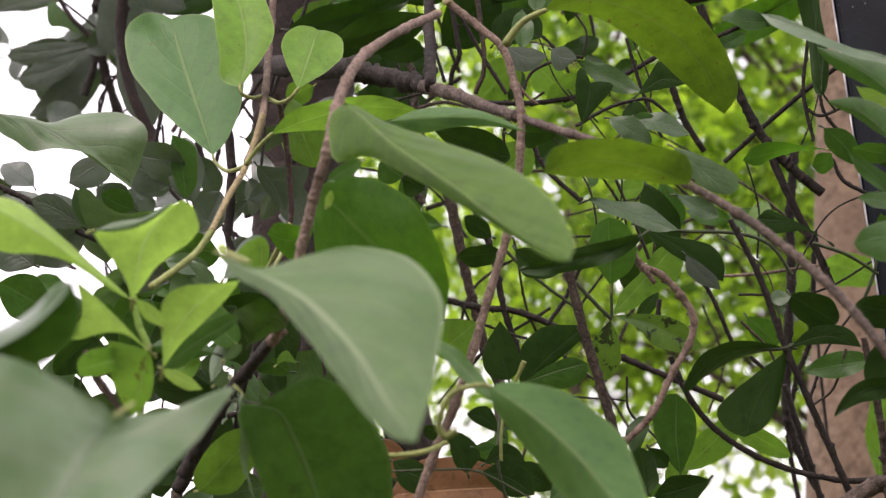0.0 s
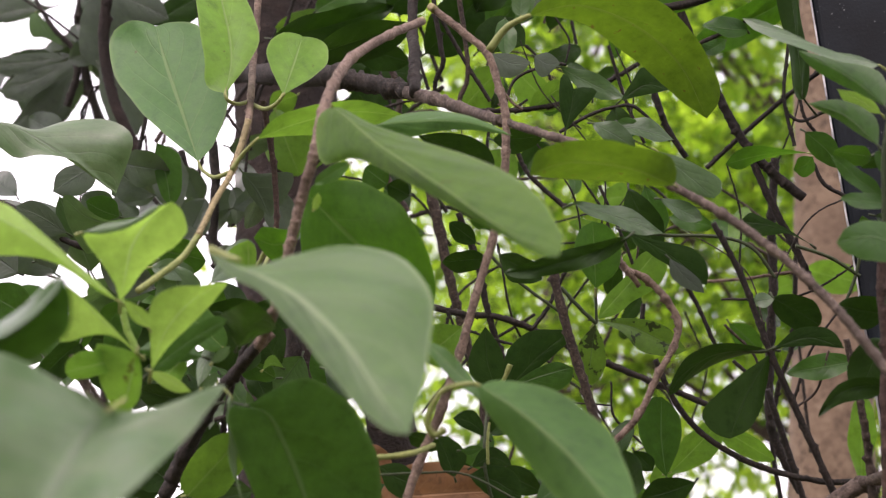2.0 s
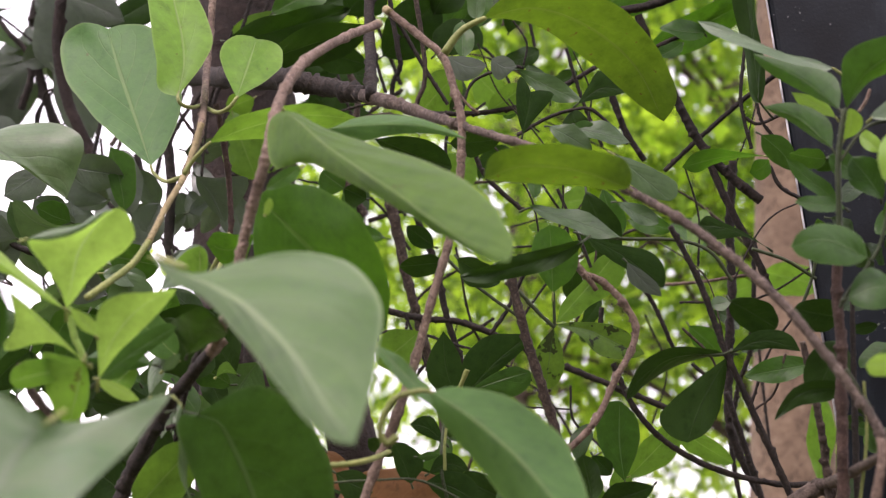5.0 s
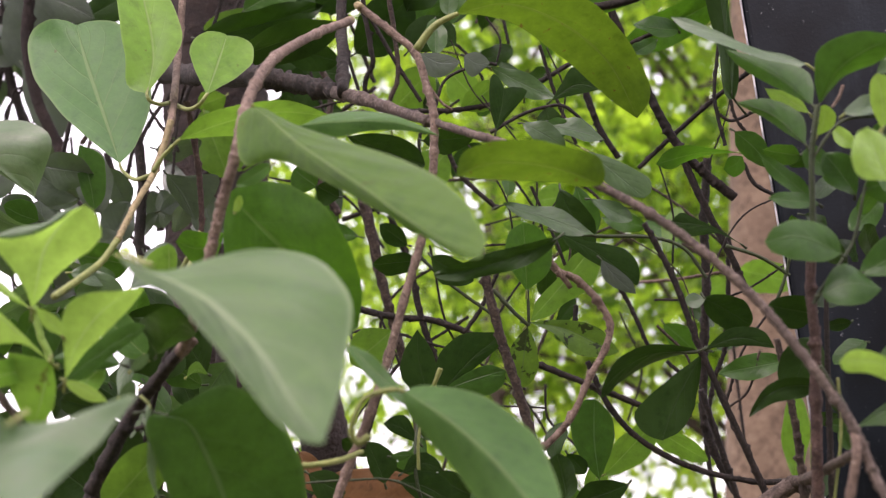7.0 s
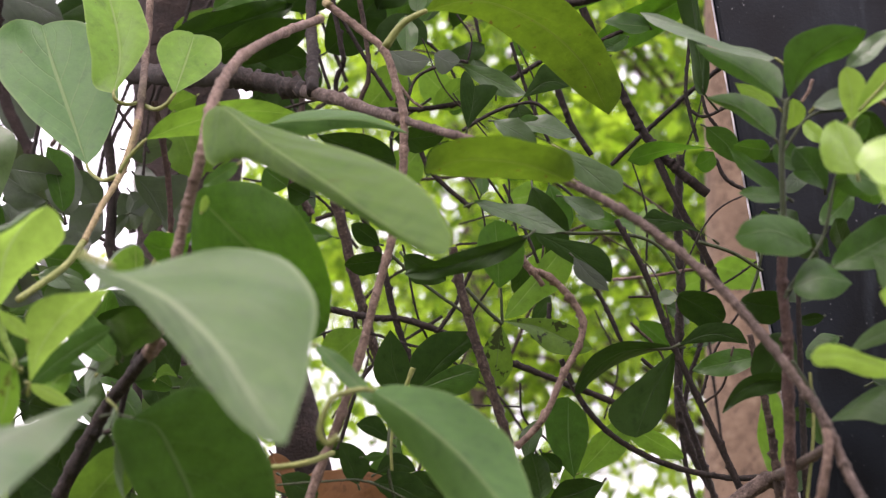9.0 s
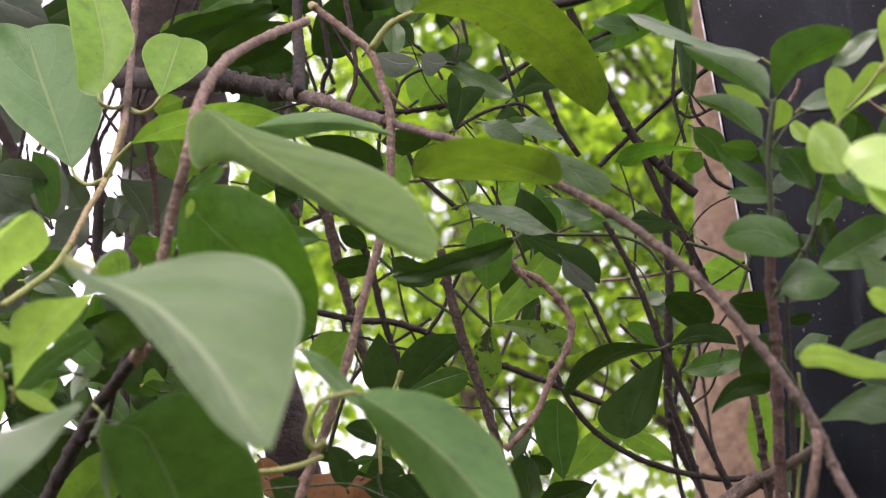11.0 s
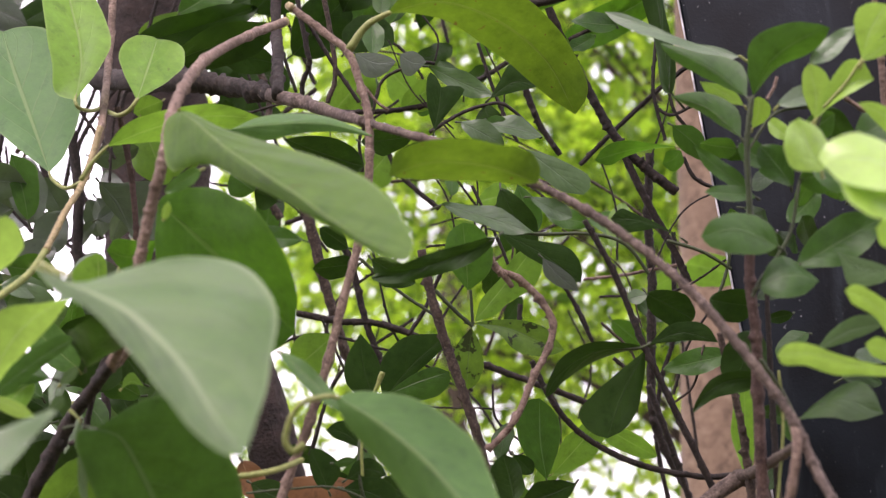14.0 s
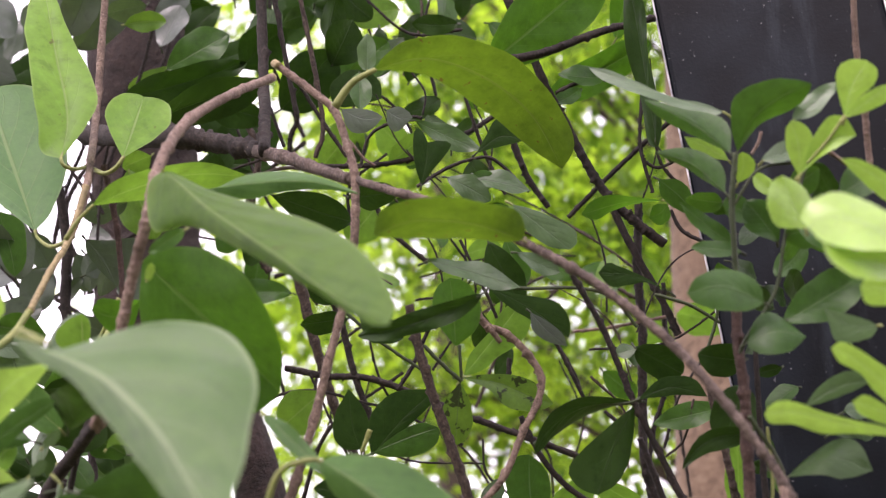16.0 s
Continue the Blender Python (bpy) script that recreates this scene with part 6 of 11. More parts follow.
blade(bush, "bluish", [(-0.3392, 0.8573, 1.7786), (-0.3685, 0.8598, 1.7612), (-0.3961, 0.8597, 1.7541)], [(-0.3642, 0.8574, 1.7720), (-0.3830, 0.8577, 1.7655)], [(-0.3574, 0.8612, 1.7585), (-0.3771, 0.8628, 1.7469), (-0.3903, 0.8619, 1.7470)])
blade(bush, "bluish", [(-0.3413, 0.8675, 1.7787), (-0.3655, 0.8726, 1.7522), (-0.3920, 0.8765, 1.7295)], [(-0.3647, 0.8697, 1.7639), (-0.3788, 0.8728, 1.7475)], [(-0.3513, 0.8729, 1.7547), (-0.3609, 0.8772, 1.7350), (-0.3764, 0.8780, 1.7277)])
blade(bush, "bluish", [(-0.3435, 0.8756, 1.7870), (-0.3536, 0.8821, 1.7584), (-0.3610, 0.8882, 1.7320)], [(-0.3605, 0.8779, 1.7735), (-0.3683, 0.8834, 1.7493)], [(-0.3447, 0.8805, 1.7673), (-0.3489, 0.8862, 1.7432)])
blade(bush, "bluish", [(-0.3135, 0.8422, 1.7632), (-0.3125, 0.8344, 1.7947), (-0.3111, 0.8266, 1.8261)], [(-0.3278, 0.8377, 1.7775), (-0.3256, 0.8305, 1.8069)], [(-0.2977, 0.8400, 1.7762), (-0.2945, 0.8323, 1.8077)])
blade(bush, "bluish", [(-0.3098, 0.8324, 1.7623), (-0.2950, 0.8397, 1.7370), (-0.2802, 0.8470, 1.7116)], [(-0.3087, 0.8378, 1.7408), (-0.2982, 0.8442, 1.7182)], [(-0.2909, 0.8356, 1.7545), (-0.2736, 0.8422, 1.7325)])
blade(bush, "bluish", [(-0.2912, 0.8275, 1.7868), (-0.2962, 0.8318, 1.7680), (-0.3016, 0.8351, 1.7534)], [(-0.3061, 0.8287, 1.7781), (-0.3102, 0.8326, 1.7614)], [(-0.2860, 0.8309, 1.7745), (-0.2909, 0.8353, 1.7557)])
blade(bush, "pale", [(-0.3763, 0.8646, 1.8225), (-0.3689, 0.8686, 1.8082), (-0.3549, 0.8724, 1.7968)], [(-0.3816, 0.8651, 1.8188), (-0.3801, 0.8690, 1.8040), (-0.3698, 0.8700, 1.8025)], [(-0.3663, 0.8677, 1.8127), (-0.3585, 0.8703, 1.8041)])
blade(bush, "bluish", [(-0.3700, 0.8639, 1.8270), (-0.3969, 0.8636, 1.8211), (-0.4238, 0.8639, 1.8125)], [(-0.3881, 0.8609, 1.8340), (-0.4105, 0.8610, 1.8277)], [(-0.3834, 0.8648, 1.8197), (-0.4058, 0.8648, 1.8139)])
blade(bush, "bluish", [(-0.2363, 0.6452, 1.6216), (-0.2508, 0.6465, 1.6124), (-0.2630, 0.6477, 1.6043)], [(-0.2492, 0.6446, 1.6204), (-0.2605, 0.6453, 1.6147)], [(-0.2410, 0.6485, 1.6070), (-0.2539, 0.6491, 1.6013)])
blade(bush, "deep", [(-0.2010, 0.6728, 1.6030), (-0.2038, 0.6684, 1.6198), (-0.2097, 0.6630, 1.6397)], [(-0.2070, 0.6707, 1.6100), (-0.2112, 0.6664, 1.6261)], [(-0.1950, 0.6710, 1.6119), (-0.1963, 0.6656, 1.6329)])
blade(bush, "bluish", [(-0.2265, 0.5785, 1.5605), (-0.2395, 0.5757, 1.5680), (-0.2525, 0.5736, 1.5733)], [(-0.2338, 0.5752, 1.5715), (-0.2439, 0.5734, 1.5763)], [(-0.2366, 0.5782, 1.5589), (-0.2481, 0.5761, 1.5642)])
blade(bush, "deep", [(-0.1999, 0.5781, 1.5690), (-0.2085, 0.5769, 1.5716), (-0.2172, 0.5752, 1.5761)], [(-0.2017, 0.5761, 1.5765), (-0.2080, 0.5749, 1.5794), (-0.2143, 0.5748, 1.5784)], [(-0.2065, 0.5781, 1.5672), (-0.2137, 0.5771, 1.5692)])
blade(bush, "bluish", [(-0.3019, 0.8205, 1.8163), (-0.2789, 0.8227, 1.8081), (-0.2568, 0.8257, 1.7968)], [(-0.2831, 0.8201, 1.8178), (-0.2643, 0.8218, 1.8113)], [(-0.2894, 0.8252, 1.7985), (-0.2706, 0.8266, 1.7936)])
blade(bush, "dark", [(-0.2788, 0.8453, 1.8011), (-0.2552, 0.8419, 1.8138), (-0.2317, 0.8388, 1.8253)], [(-0.2702, 0.8414, 1.8155), (-0.2488, 0.8381, 1.8278)], [(-0.2531, 0.8454, 1.8006), (-0.2360, 0.8425, 1.8113)])
blade(bush, "dark", [(-0.1278, 0.8140, 1.7631), (-0.1013, 0.8165, 1.7535), (-0.0731, 0.8178, 1.7487)], [(-0.1094, 0.8132, 1.7662), (-0.0849, 0.8142, 1.7621)], [(-0.1156, 0.8197, 1.7417), (-0.0911, 0.8213, 1.7357)])
blade(bush, "dark", [(-0.1234, 0.8047, 1.7201), (-0.0971, 0.8052, 1.7185), (-0.0707, 0.8058, 1.7161)], [(-0.1050, 0.8019, 1.7308), (-0.0831, 0.8029, 1.7269)], [(-0.1031, 0.8078, 1.7085), (-0.0831, 0.8078, 1.7084)])
blade(bush, "dark", [(-0.0965, 0.8323, 1.7720), (-0.0840, 0.8362, 1.7574), (-0.0715, 0.8405, 1.7413)], [(-0.0932, 0.8356, 1.7595), (-0.0828, 0.8399, 1.7433)], [(-0.0806, 0.8325, 1.7712), (-0.0681, 0.8362, 1.7574)])
blade(bush, "sage", [(-0.2402, 0.6586, 1.5596), (-0.2451, 0.6518, 1.5722), (-0.2510, 0.6438, 1.5867), (-0.2551, 0.6373, 1.5985)], [(-0.2549, 0.6618, 1.5698), (-0.2601, 0.6578, 1.5822), (-0.2597, 0.6465, 1.5918)], [(-0.2325, 0.6509, 1.5671), (-0.2349, 0.6375, 1.5774), (-0.2451, 0.6348, 1.5917)], puff=0.05)
# Two whitish slivers: patches of sheen given the form of leaves.
blade(bush, "sky_sheen", [(-0.1300, 0.5046, 1.4919), (-0.1312, 0.5033, 1.4856), (-0.1330, 0.5015, 1.4780), (-0.1341, 0.5000, 1.4710)], [(-0.1343, 0.5061, 1.4881), (-0.1365, 0.5054, 1.4805)], [(-0.1284, 0.5035, 1.4851), (-0.1299, 0.5018, 1.4775)], puff=0.06)
blade(bush, "sky_sheen", [(-0.1304, 0.5194, 1.4753), (-0.1297, 0.5179, 1.4685), (-0.1302, 0.5161, 1.4608), (-0.1314, 0.5146, 1.4547)], [(-0.1334, 0.5212, 1.4699), (-0.1344, 0.5194, 1.4618)], [(-0.1274, 0.5181, 1.4684), (-0.1280, 0.5163, 1.4608)], puff=0.06)
blade(bush, "dark", [(-0.1482, 0.5713, 1.4771), (-0.1548, 0.5667, 1.4808), (-0.1609, 0.5622, 1.4845), (-0.1656, 0.5590, 1.4868)], [(-0.1541, 0.5687, 1.4863), (-0.1607, 0.5625, 1.4892)], [(-0.1548, 0.5695, 1.4755), (-0.1618, 0.5646, 1.4792)], puff=0.05)
blade(bush, "sage", [(-0.1618, 0.6131, 1.4777), (-0.1611, 0.6074, 1.4853), (-0.1610, 0.6018, 1.4928), (-0.1605, 0.5969, 1.4992)], [(-0.1694, 0.6116, 1.4847), (-0.1685, 0.6047, 1.4934)], [(-0.1547, 0.6084, 1.4838), (-0.1545, 0.6019, 1.4926)], puff=0.05)
blade(bush, "sage", [(-0.1940, 0.6347, 1.4783), (-0.1904, 0.6292, 1.4861), (-0.1862, 0.6232, 1.4943), (-0.1832, 0.6175, 1.5025)], [(-0.1984, 0.6324, 1.4882), (-0.1940, 0.6260, 1.4972)], [(-0.1812, 0.6290, 1.4844), (-0.1779, 0.6218, 1.4947)], puff=0.05)
blade(bush, "deep", [(-0.1455, 0.5884, 1.4904), (-0.1404, 0.5863, 1.4846), (-0.1354, 0.5841, 1.4788), (-0.1311, 0.5822, 1.4732)], [(-0.1457, 0.5906, 1.4832), (-0.1398, 0.5875, 1.4746)], [(-0.1361, 0.5854, 1.4881), (-0.1305, 0.5829, 1.4806)], puff=0.05)
blade(bush, "sage", [(-0.2568, 0.5972, 1.5133), (-0.2470, 0.5939, 1.5157), (-0.2341, 0.5893, 1.5194), (-0.2238, 0.5855, 1.5227)], [(-0.2512, 0.5954, 1.5218), (-0.2348, 0.5892, 1.5269)], [(-0.2442, 0.5962, 1.5079), (-0.2280, 0.5896, 1.5149)], puff=0.05)
blade(bush, "deep", [(-0.2580, 0.6160, 1.4813), (-0.2480, 0.6116, 1.4866), (-0.2373, 0.6063, 1.4934), (-0.2292, 0.6018, 1.4997)], [(-0.2534, 0.6135, 1.4921), (-0.2403, 0.6062, 1.5004)], [(-0.2439, 0.6129, 1.4821), (-0.2312, 0.6065, 1.4905)], puff=0.05)
blade(bush, "pale", [(-0.2680, 0.6203, 1.5026), (-0.2579, 0.6170, 1.5051), (-0.2459, 0.6128, 1.5086), (-0.2346, 0.6085, 1.5126)], [(-0.2591, 0.6184, 1.5113), (-0.2454, 0.6128, 1.5151)], [(-0.2550, 0.6187, 1.4988), (-0.2402, 0.6130, 1.5044)], puff=0.05)
blade(bush, "sage", [(-0.2300, 0.6354, 1.4900), (-0.2301, 0.6299, 1.4982), (-0.2318, 0.6242, 1.5064), (-0.2336, 0.6184, 1.5144)], [(-0.2373, 0.6335, 1.4970), (-0.2387, 0.6265, 1.5067)], [(-0.2243, 0.6310, 1.4978), (-0.2259, 0.6242, 1.5076)], puff=0.05)
leaf(bush, "bluish", (-0.1409, 0.6670, 1.6154), (-0.1313, 0.6746, 1.5872), 0.0207, (-0.09, -0.95, -0.28), shape=(0.98, 0.57), bend=-0.04, fold=(4, 7), twist=31)
leaf(bush, "bluish", (-0.2081, 0.7093, 1.6120), (-0.2131, 0.6991, 1.6505), 0.0248, (-0.23, -0.93, -0.28), shape=(0.6, 0.5), bend=0.06, fold=(14, 5), twist=11)
leaf(bush, "bluish", (-0.2236, 0.7241, 1.6341), (-0.2553, 0.7259, 1.6274), 0.0251, (0.09, -0.77, -0.64), shape=(0.89, 0.8), bend=-0.03, fold=(22, 5), twist=-21)
leaf(bush, "bluish", (-0.2484, 0.7314, 1.6069), (-0.2518, 0.7264, 1.6257), 0.0248, (0.55, -0.83, -0.12), shape=(0.5, 0.5), bend=0.04, fold=(6, 7), twist=-30)
leaf(bush, "bluish", (-0.2060, 0.7305, 1.6102), (-0.2024, 0.7264, 1.6255), 0.0223, (0.47, -0.82, -0.33), shape=(0.5, 0.5), bend=-0.02, fold=(26, 17), twist=-11)
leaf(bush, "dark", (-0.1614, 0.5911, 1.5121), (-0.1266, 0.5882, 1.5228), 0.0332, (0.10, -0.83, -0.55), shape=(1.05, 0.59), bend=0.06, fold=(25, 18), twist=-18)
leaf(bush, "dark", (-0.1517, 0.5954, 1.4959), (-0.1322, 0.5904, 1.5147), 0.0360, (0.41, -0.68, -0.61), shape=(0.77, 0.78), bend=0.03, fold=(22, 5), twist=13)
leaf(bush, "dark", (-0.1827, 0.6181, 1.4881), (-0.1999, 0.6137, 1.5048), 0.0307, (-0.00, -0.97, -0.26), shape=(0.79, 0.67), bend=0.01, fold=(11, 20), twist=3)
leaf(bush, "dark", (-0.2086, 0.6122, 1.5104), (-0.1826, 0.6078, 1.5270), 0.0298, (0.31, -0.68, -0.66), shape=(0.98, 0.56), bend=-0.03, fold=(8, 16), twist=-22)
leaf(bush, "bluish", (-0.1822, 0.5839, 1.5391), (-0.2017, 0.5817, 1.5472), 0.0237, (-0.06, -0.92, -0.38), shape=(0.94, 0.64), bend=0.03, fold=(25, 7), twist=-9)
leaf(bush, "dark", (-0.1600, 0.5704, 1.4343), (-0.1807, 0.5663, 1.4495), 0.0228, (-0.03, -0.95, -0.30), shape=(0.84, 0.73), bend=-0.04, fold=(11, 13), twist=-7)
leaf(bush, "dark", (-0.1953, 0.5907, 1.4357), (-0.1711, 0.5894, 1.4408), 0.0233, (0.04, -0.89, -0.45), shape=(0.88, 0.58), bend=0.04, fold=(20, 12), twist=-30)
leaf(bush, "deep", (-0.0991, 0.6972, 1.5023), (-0.1152, 0.6921, 1.5212), 0.0206, (-0.06, -0.95, -0.31), shape=(0.92, 0.77), bend=0.07, fold=(15, 6), twist=-1)
leaf(bush, "sage", (-0.1478, 0.6938, 1.5150), (-0.1347, 0.6930, 1.5181), 0.0181, (-0.10, -0.98, 0.18), shape=(0.93, 0.73), fold=(21, 5), twist=-31)
leaf(bush, "deep", (-0.0685, 0.6290, 1.6029), (-0.0807, 0.6266, 1.6119), 0.0193, (-0.13, -0.90, -0.42), shape=(0.84, 0.66), bend=0.02, fold=(6, 10), twist=-12)
leaf(bush, "dark", (-0.0563, 0.6305, 1.5970), (-0.0685, 0.6290, 1.6029), 0.0172, (-0.19, -0.79, -0.59), shape=(0.91, 0.79), bend=-0.03, fold=(10, 15), twist=28)
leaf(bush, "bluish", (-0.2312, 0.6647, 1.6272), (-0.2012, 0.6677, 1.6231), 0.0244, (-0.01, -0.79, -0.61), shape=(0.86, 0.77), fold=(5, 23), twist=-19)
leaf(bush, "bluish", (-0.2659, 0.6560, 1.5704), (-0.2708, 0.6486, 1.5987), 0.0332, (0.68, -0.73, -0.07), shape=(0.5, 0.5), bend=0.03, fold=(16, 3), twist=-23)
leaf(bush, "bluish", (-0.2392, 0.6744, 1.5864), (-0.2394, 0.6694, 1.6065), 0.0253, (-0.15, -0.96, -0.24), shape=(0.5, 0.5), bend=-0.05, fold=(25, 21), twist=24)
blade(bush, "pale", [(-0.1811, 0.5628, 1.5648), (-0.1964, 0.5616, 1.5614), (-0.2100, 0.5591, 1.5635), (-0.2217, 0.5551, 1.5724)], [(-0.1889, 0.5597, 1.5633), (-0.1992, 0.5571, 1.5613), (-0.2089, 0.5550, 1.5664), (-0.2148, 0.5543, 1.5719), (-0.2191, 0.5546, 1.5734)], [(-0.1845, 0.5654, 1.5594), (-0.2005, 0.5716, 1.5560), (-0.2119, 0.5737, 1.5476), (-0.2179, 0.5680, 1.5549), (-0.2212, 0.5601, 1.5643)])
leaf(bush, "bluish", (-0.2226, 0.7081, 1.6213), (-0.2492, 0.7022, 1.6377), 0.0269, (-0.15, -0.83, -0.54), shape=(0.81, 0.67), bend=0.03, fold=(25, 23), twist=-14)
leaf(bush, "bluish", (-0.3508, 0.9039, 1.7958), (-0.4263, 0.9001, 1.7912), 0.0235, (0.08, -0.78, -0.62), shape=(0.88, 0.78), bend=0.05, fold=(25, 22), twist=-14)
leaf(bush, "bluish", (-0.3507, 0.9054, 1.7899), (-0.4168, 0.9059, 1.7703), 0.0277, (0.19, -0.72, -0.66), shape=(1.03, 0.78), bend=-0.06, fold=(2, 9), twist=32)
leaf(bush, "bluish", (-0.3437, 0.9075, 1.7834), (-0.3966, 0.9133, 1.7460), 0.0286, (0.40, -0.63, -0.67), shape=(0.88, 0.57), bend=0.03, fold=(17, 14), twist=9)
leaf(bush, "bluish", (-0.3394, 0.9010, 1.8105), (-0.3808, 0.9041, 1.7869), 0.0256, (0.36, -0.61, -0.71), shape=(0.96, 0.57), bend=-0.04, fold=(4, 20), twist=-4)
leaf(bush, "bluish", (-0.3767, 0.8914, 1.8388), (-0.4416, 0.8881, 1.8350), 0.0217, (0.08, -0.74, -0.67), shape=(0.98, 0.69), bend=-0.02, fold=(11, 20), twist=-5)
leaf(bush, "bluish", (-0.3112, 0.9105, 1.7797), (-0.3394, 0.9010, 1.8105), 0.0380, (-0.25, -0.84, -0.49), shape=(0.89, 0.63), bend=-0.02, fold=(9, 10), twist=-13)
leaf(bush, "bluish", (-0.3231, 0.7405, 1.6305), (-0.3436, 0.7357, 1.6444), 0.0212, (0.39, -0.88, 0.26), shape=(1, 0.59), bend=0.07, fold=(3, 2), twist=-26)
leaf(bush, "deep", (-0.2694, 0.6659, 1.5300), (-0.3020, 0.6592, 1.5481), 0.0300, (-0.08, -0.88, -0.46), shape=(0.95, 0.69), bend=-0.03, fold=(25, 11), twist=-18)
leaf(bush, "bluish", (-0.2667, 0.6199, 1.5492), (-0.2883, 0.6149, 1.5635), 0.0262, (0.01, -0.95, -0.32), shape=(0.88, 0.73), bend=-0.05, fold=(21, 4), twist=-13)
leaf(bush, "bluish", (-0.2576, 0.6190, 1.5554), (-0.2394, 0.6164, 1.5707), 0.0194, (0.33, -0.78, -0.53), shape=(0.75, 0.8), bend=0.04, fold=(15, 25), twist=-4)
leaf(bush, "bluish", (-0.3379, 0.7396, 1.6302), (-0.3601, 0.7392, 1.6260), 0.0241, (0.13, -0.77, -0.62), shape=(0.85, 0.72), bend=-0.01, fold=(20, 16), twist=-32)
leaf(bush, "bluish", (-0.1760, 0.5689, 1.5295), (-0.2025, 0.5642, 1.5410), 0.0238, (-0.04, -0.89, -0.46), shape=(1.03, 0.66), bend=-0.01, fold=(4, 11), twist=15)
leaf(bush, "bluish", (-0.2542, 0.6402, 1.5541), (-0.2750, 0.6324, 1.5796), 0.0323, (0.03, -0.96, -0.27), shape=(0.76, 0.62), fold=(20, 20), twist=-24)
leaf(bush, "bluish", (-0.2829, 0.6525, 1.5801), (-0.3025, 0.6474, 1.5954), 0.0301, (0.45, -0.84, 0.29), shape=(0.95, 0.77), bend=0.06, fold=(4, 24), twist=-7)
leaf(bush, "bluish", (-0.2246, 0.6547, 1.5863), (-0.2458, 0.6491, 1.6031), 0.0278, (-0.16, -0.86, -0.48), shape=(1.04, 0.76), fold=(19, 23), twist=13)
leaf(bush, "pale", (-0.1623, 0.5475, 1.5360), (-0.1567, 0.5530, 1.5152), 0.0239, (-0.12, -0.95, -0.29), shape=(0.94, 0.78), bend=-0.02, fold=(3, 23), twist=-14)
leaf(bush, "deep", (-0.1762, 0.5641, 1.5484), (-0.1511, 0.5670, 1.5436), 0.0218, (-0.02, -0.82, -0.57), shape=(0.95, 0.61), fold=(23, 11), twist=-20)
leaf(bush, "bluish", (-0.1782, 0.6215, 1.5663), (-0.1662, 0.6162, 1.5904), 0.0214, (-0.09, -0.98, -0.17), shape=(1, 0.58), bend=-0.06, fold=(19, 20), twist=23)
leaf(bush, "dark", (-0.1353, 0.5473, 1.4613), (-0.1560, 0.5492, 1.4482), 0.0262, (0.27, -0.80, -0.54), shape=(0.83, 0.71), bend=0.02, fold=(6, 2), twist=-20)
leaf(bush, "dark", (-0.1271, 0.5561, 1.5107), (-0.1349, 0.5615, 1.4870), 0.0240, (0.61, -0.70, -0.36), shape=(1.01, 0.63), bend=0.05, fold=(21, 6), twist=-29)
leaf(bush, "dark", (-0.1144, 0.5820, 1.4932), (-0.1286, 0.5757, 1.5145), 0.0255, (-0.20, -0.90, -0.40), shape=(1, 0.69), bend=-0.05, fold=(4, 13), twist=-14)
leaf(bush, "dark", (-0.1273, 0.5547, 1.4338), (-0.1455, 0.5505, 1.4459), 0.0230, (-0.02, -0.93, -0.36), shape=(0.92, 0.73), bend=-0.02, fold=(17, 5), twist=27)
leaf(bush, "sage", (-0.1370, 0.5751, 1.4321), (-0.1426, 0.5689, 1.4555), 0.0170, (0.04, -0.97, -0.25), shape=(0.78, 0.77), bend=0.03, fold=(23, 11), twist=-10)
leaf(bush, "sage", (-0.1100, 0.6206, 1.5053), (-0.1247, 0.6248, 1.4847), 0.0253, (0.32, -0.86, -0.40), shape=(0.82, 0.67), bend=-0.05, fold=(22, 17), twist=-7)
leaf(bush, "sage", (-0.1531, 0.5755, 1.4265), (-0.1236, 0.5759, 1.4324), 0.0249, (0.12, -0.84, -0.53), shape=(1, 0.73), bend=0.03, fold=(12, 22), twist=21)
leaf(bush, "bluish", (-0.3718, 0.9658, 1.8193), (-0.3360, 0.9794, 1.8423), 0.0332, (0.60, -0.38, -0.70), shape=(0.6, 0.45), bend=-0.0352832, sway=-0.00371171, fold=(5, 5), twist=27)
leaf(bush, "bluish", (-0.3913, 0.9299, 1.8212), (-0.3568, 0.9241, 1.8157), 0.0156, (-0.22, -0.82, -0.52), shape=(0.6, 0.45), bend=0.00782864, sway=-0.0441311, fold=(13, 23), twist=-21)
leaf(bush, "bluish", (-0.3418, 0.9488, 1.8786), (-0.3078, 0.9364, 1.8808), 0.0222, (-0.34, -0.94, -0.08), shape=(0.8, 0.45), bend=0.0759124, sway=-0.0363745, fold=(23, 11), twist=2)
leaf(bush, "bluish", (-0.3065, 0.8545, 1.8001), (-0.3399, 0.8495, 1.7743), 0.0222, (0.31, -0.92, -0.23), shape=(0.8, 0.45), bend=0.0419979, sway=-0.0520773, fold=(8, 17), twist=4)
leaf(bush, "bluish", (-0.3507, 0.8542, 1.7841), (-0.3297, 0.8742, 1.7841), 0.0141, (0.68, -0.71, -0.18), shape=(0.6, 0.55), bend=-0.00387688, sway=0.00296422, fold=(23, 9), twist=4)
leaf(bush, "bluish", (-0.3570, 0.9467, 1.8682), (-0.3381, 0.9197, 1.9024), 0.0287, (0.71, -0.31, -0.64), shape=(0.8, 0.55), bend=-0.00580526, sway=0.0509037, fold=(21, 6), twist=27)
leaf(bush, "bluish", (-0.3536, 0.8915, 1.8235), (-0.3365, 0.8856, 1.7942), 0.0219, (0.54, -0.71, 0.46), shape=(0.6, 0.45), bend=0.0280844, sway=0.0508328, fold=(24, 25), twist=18)
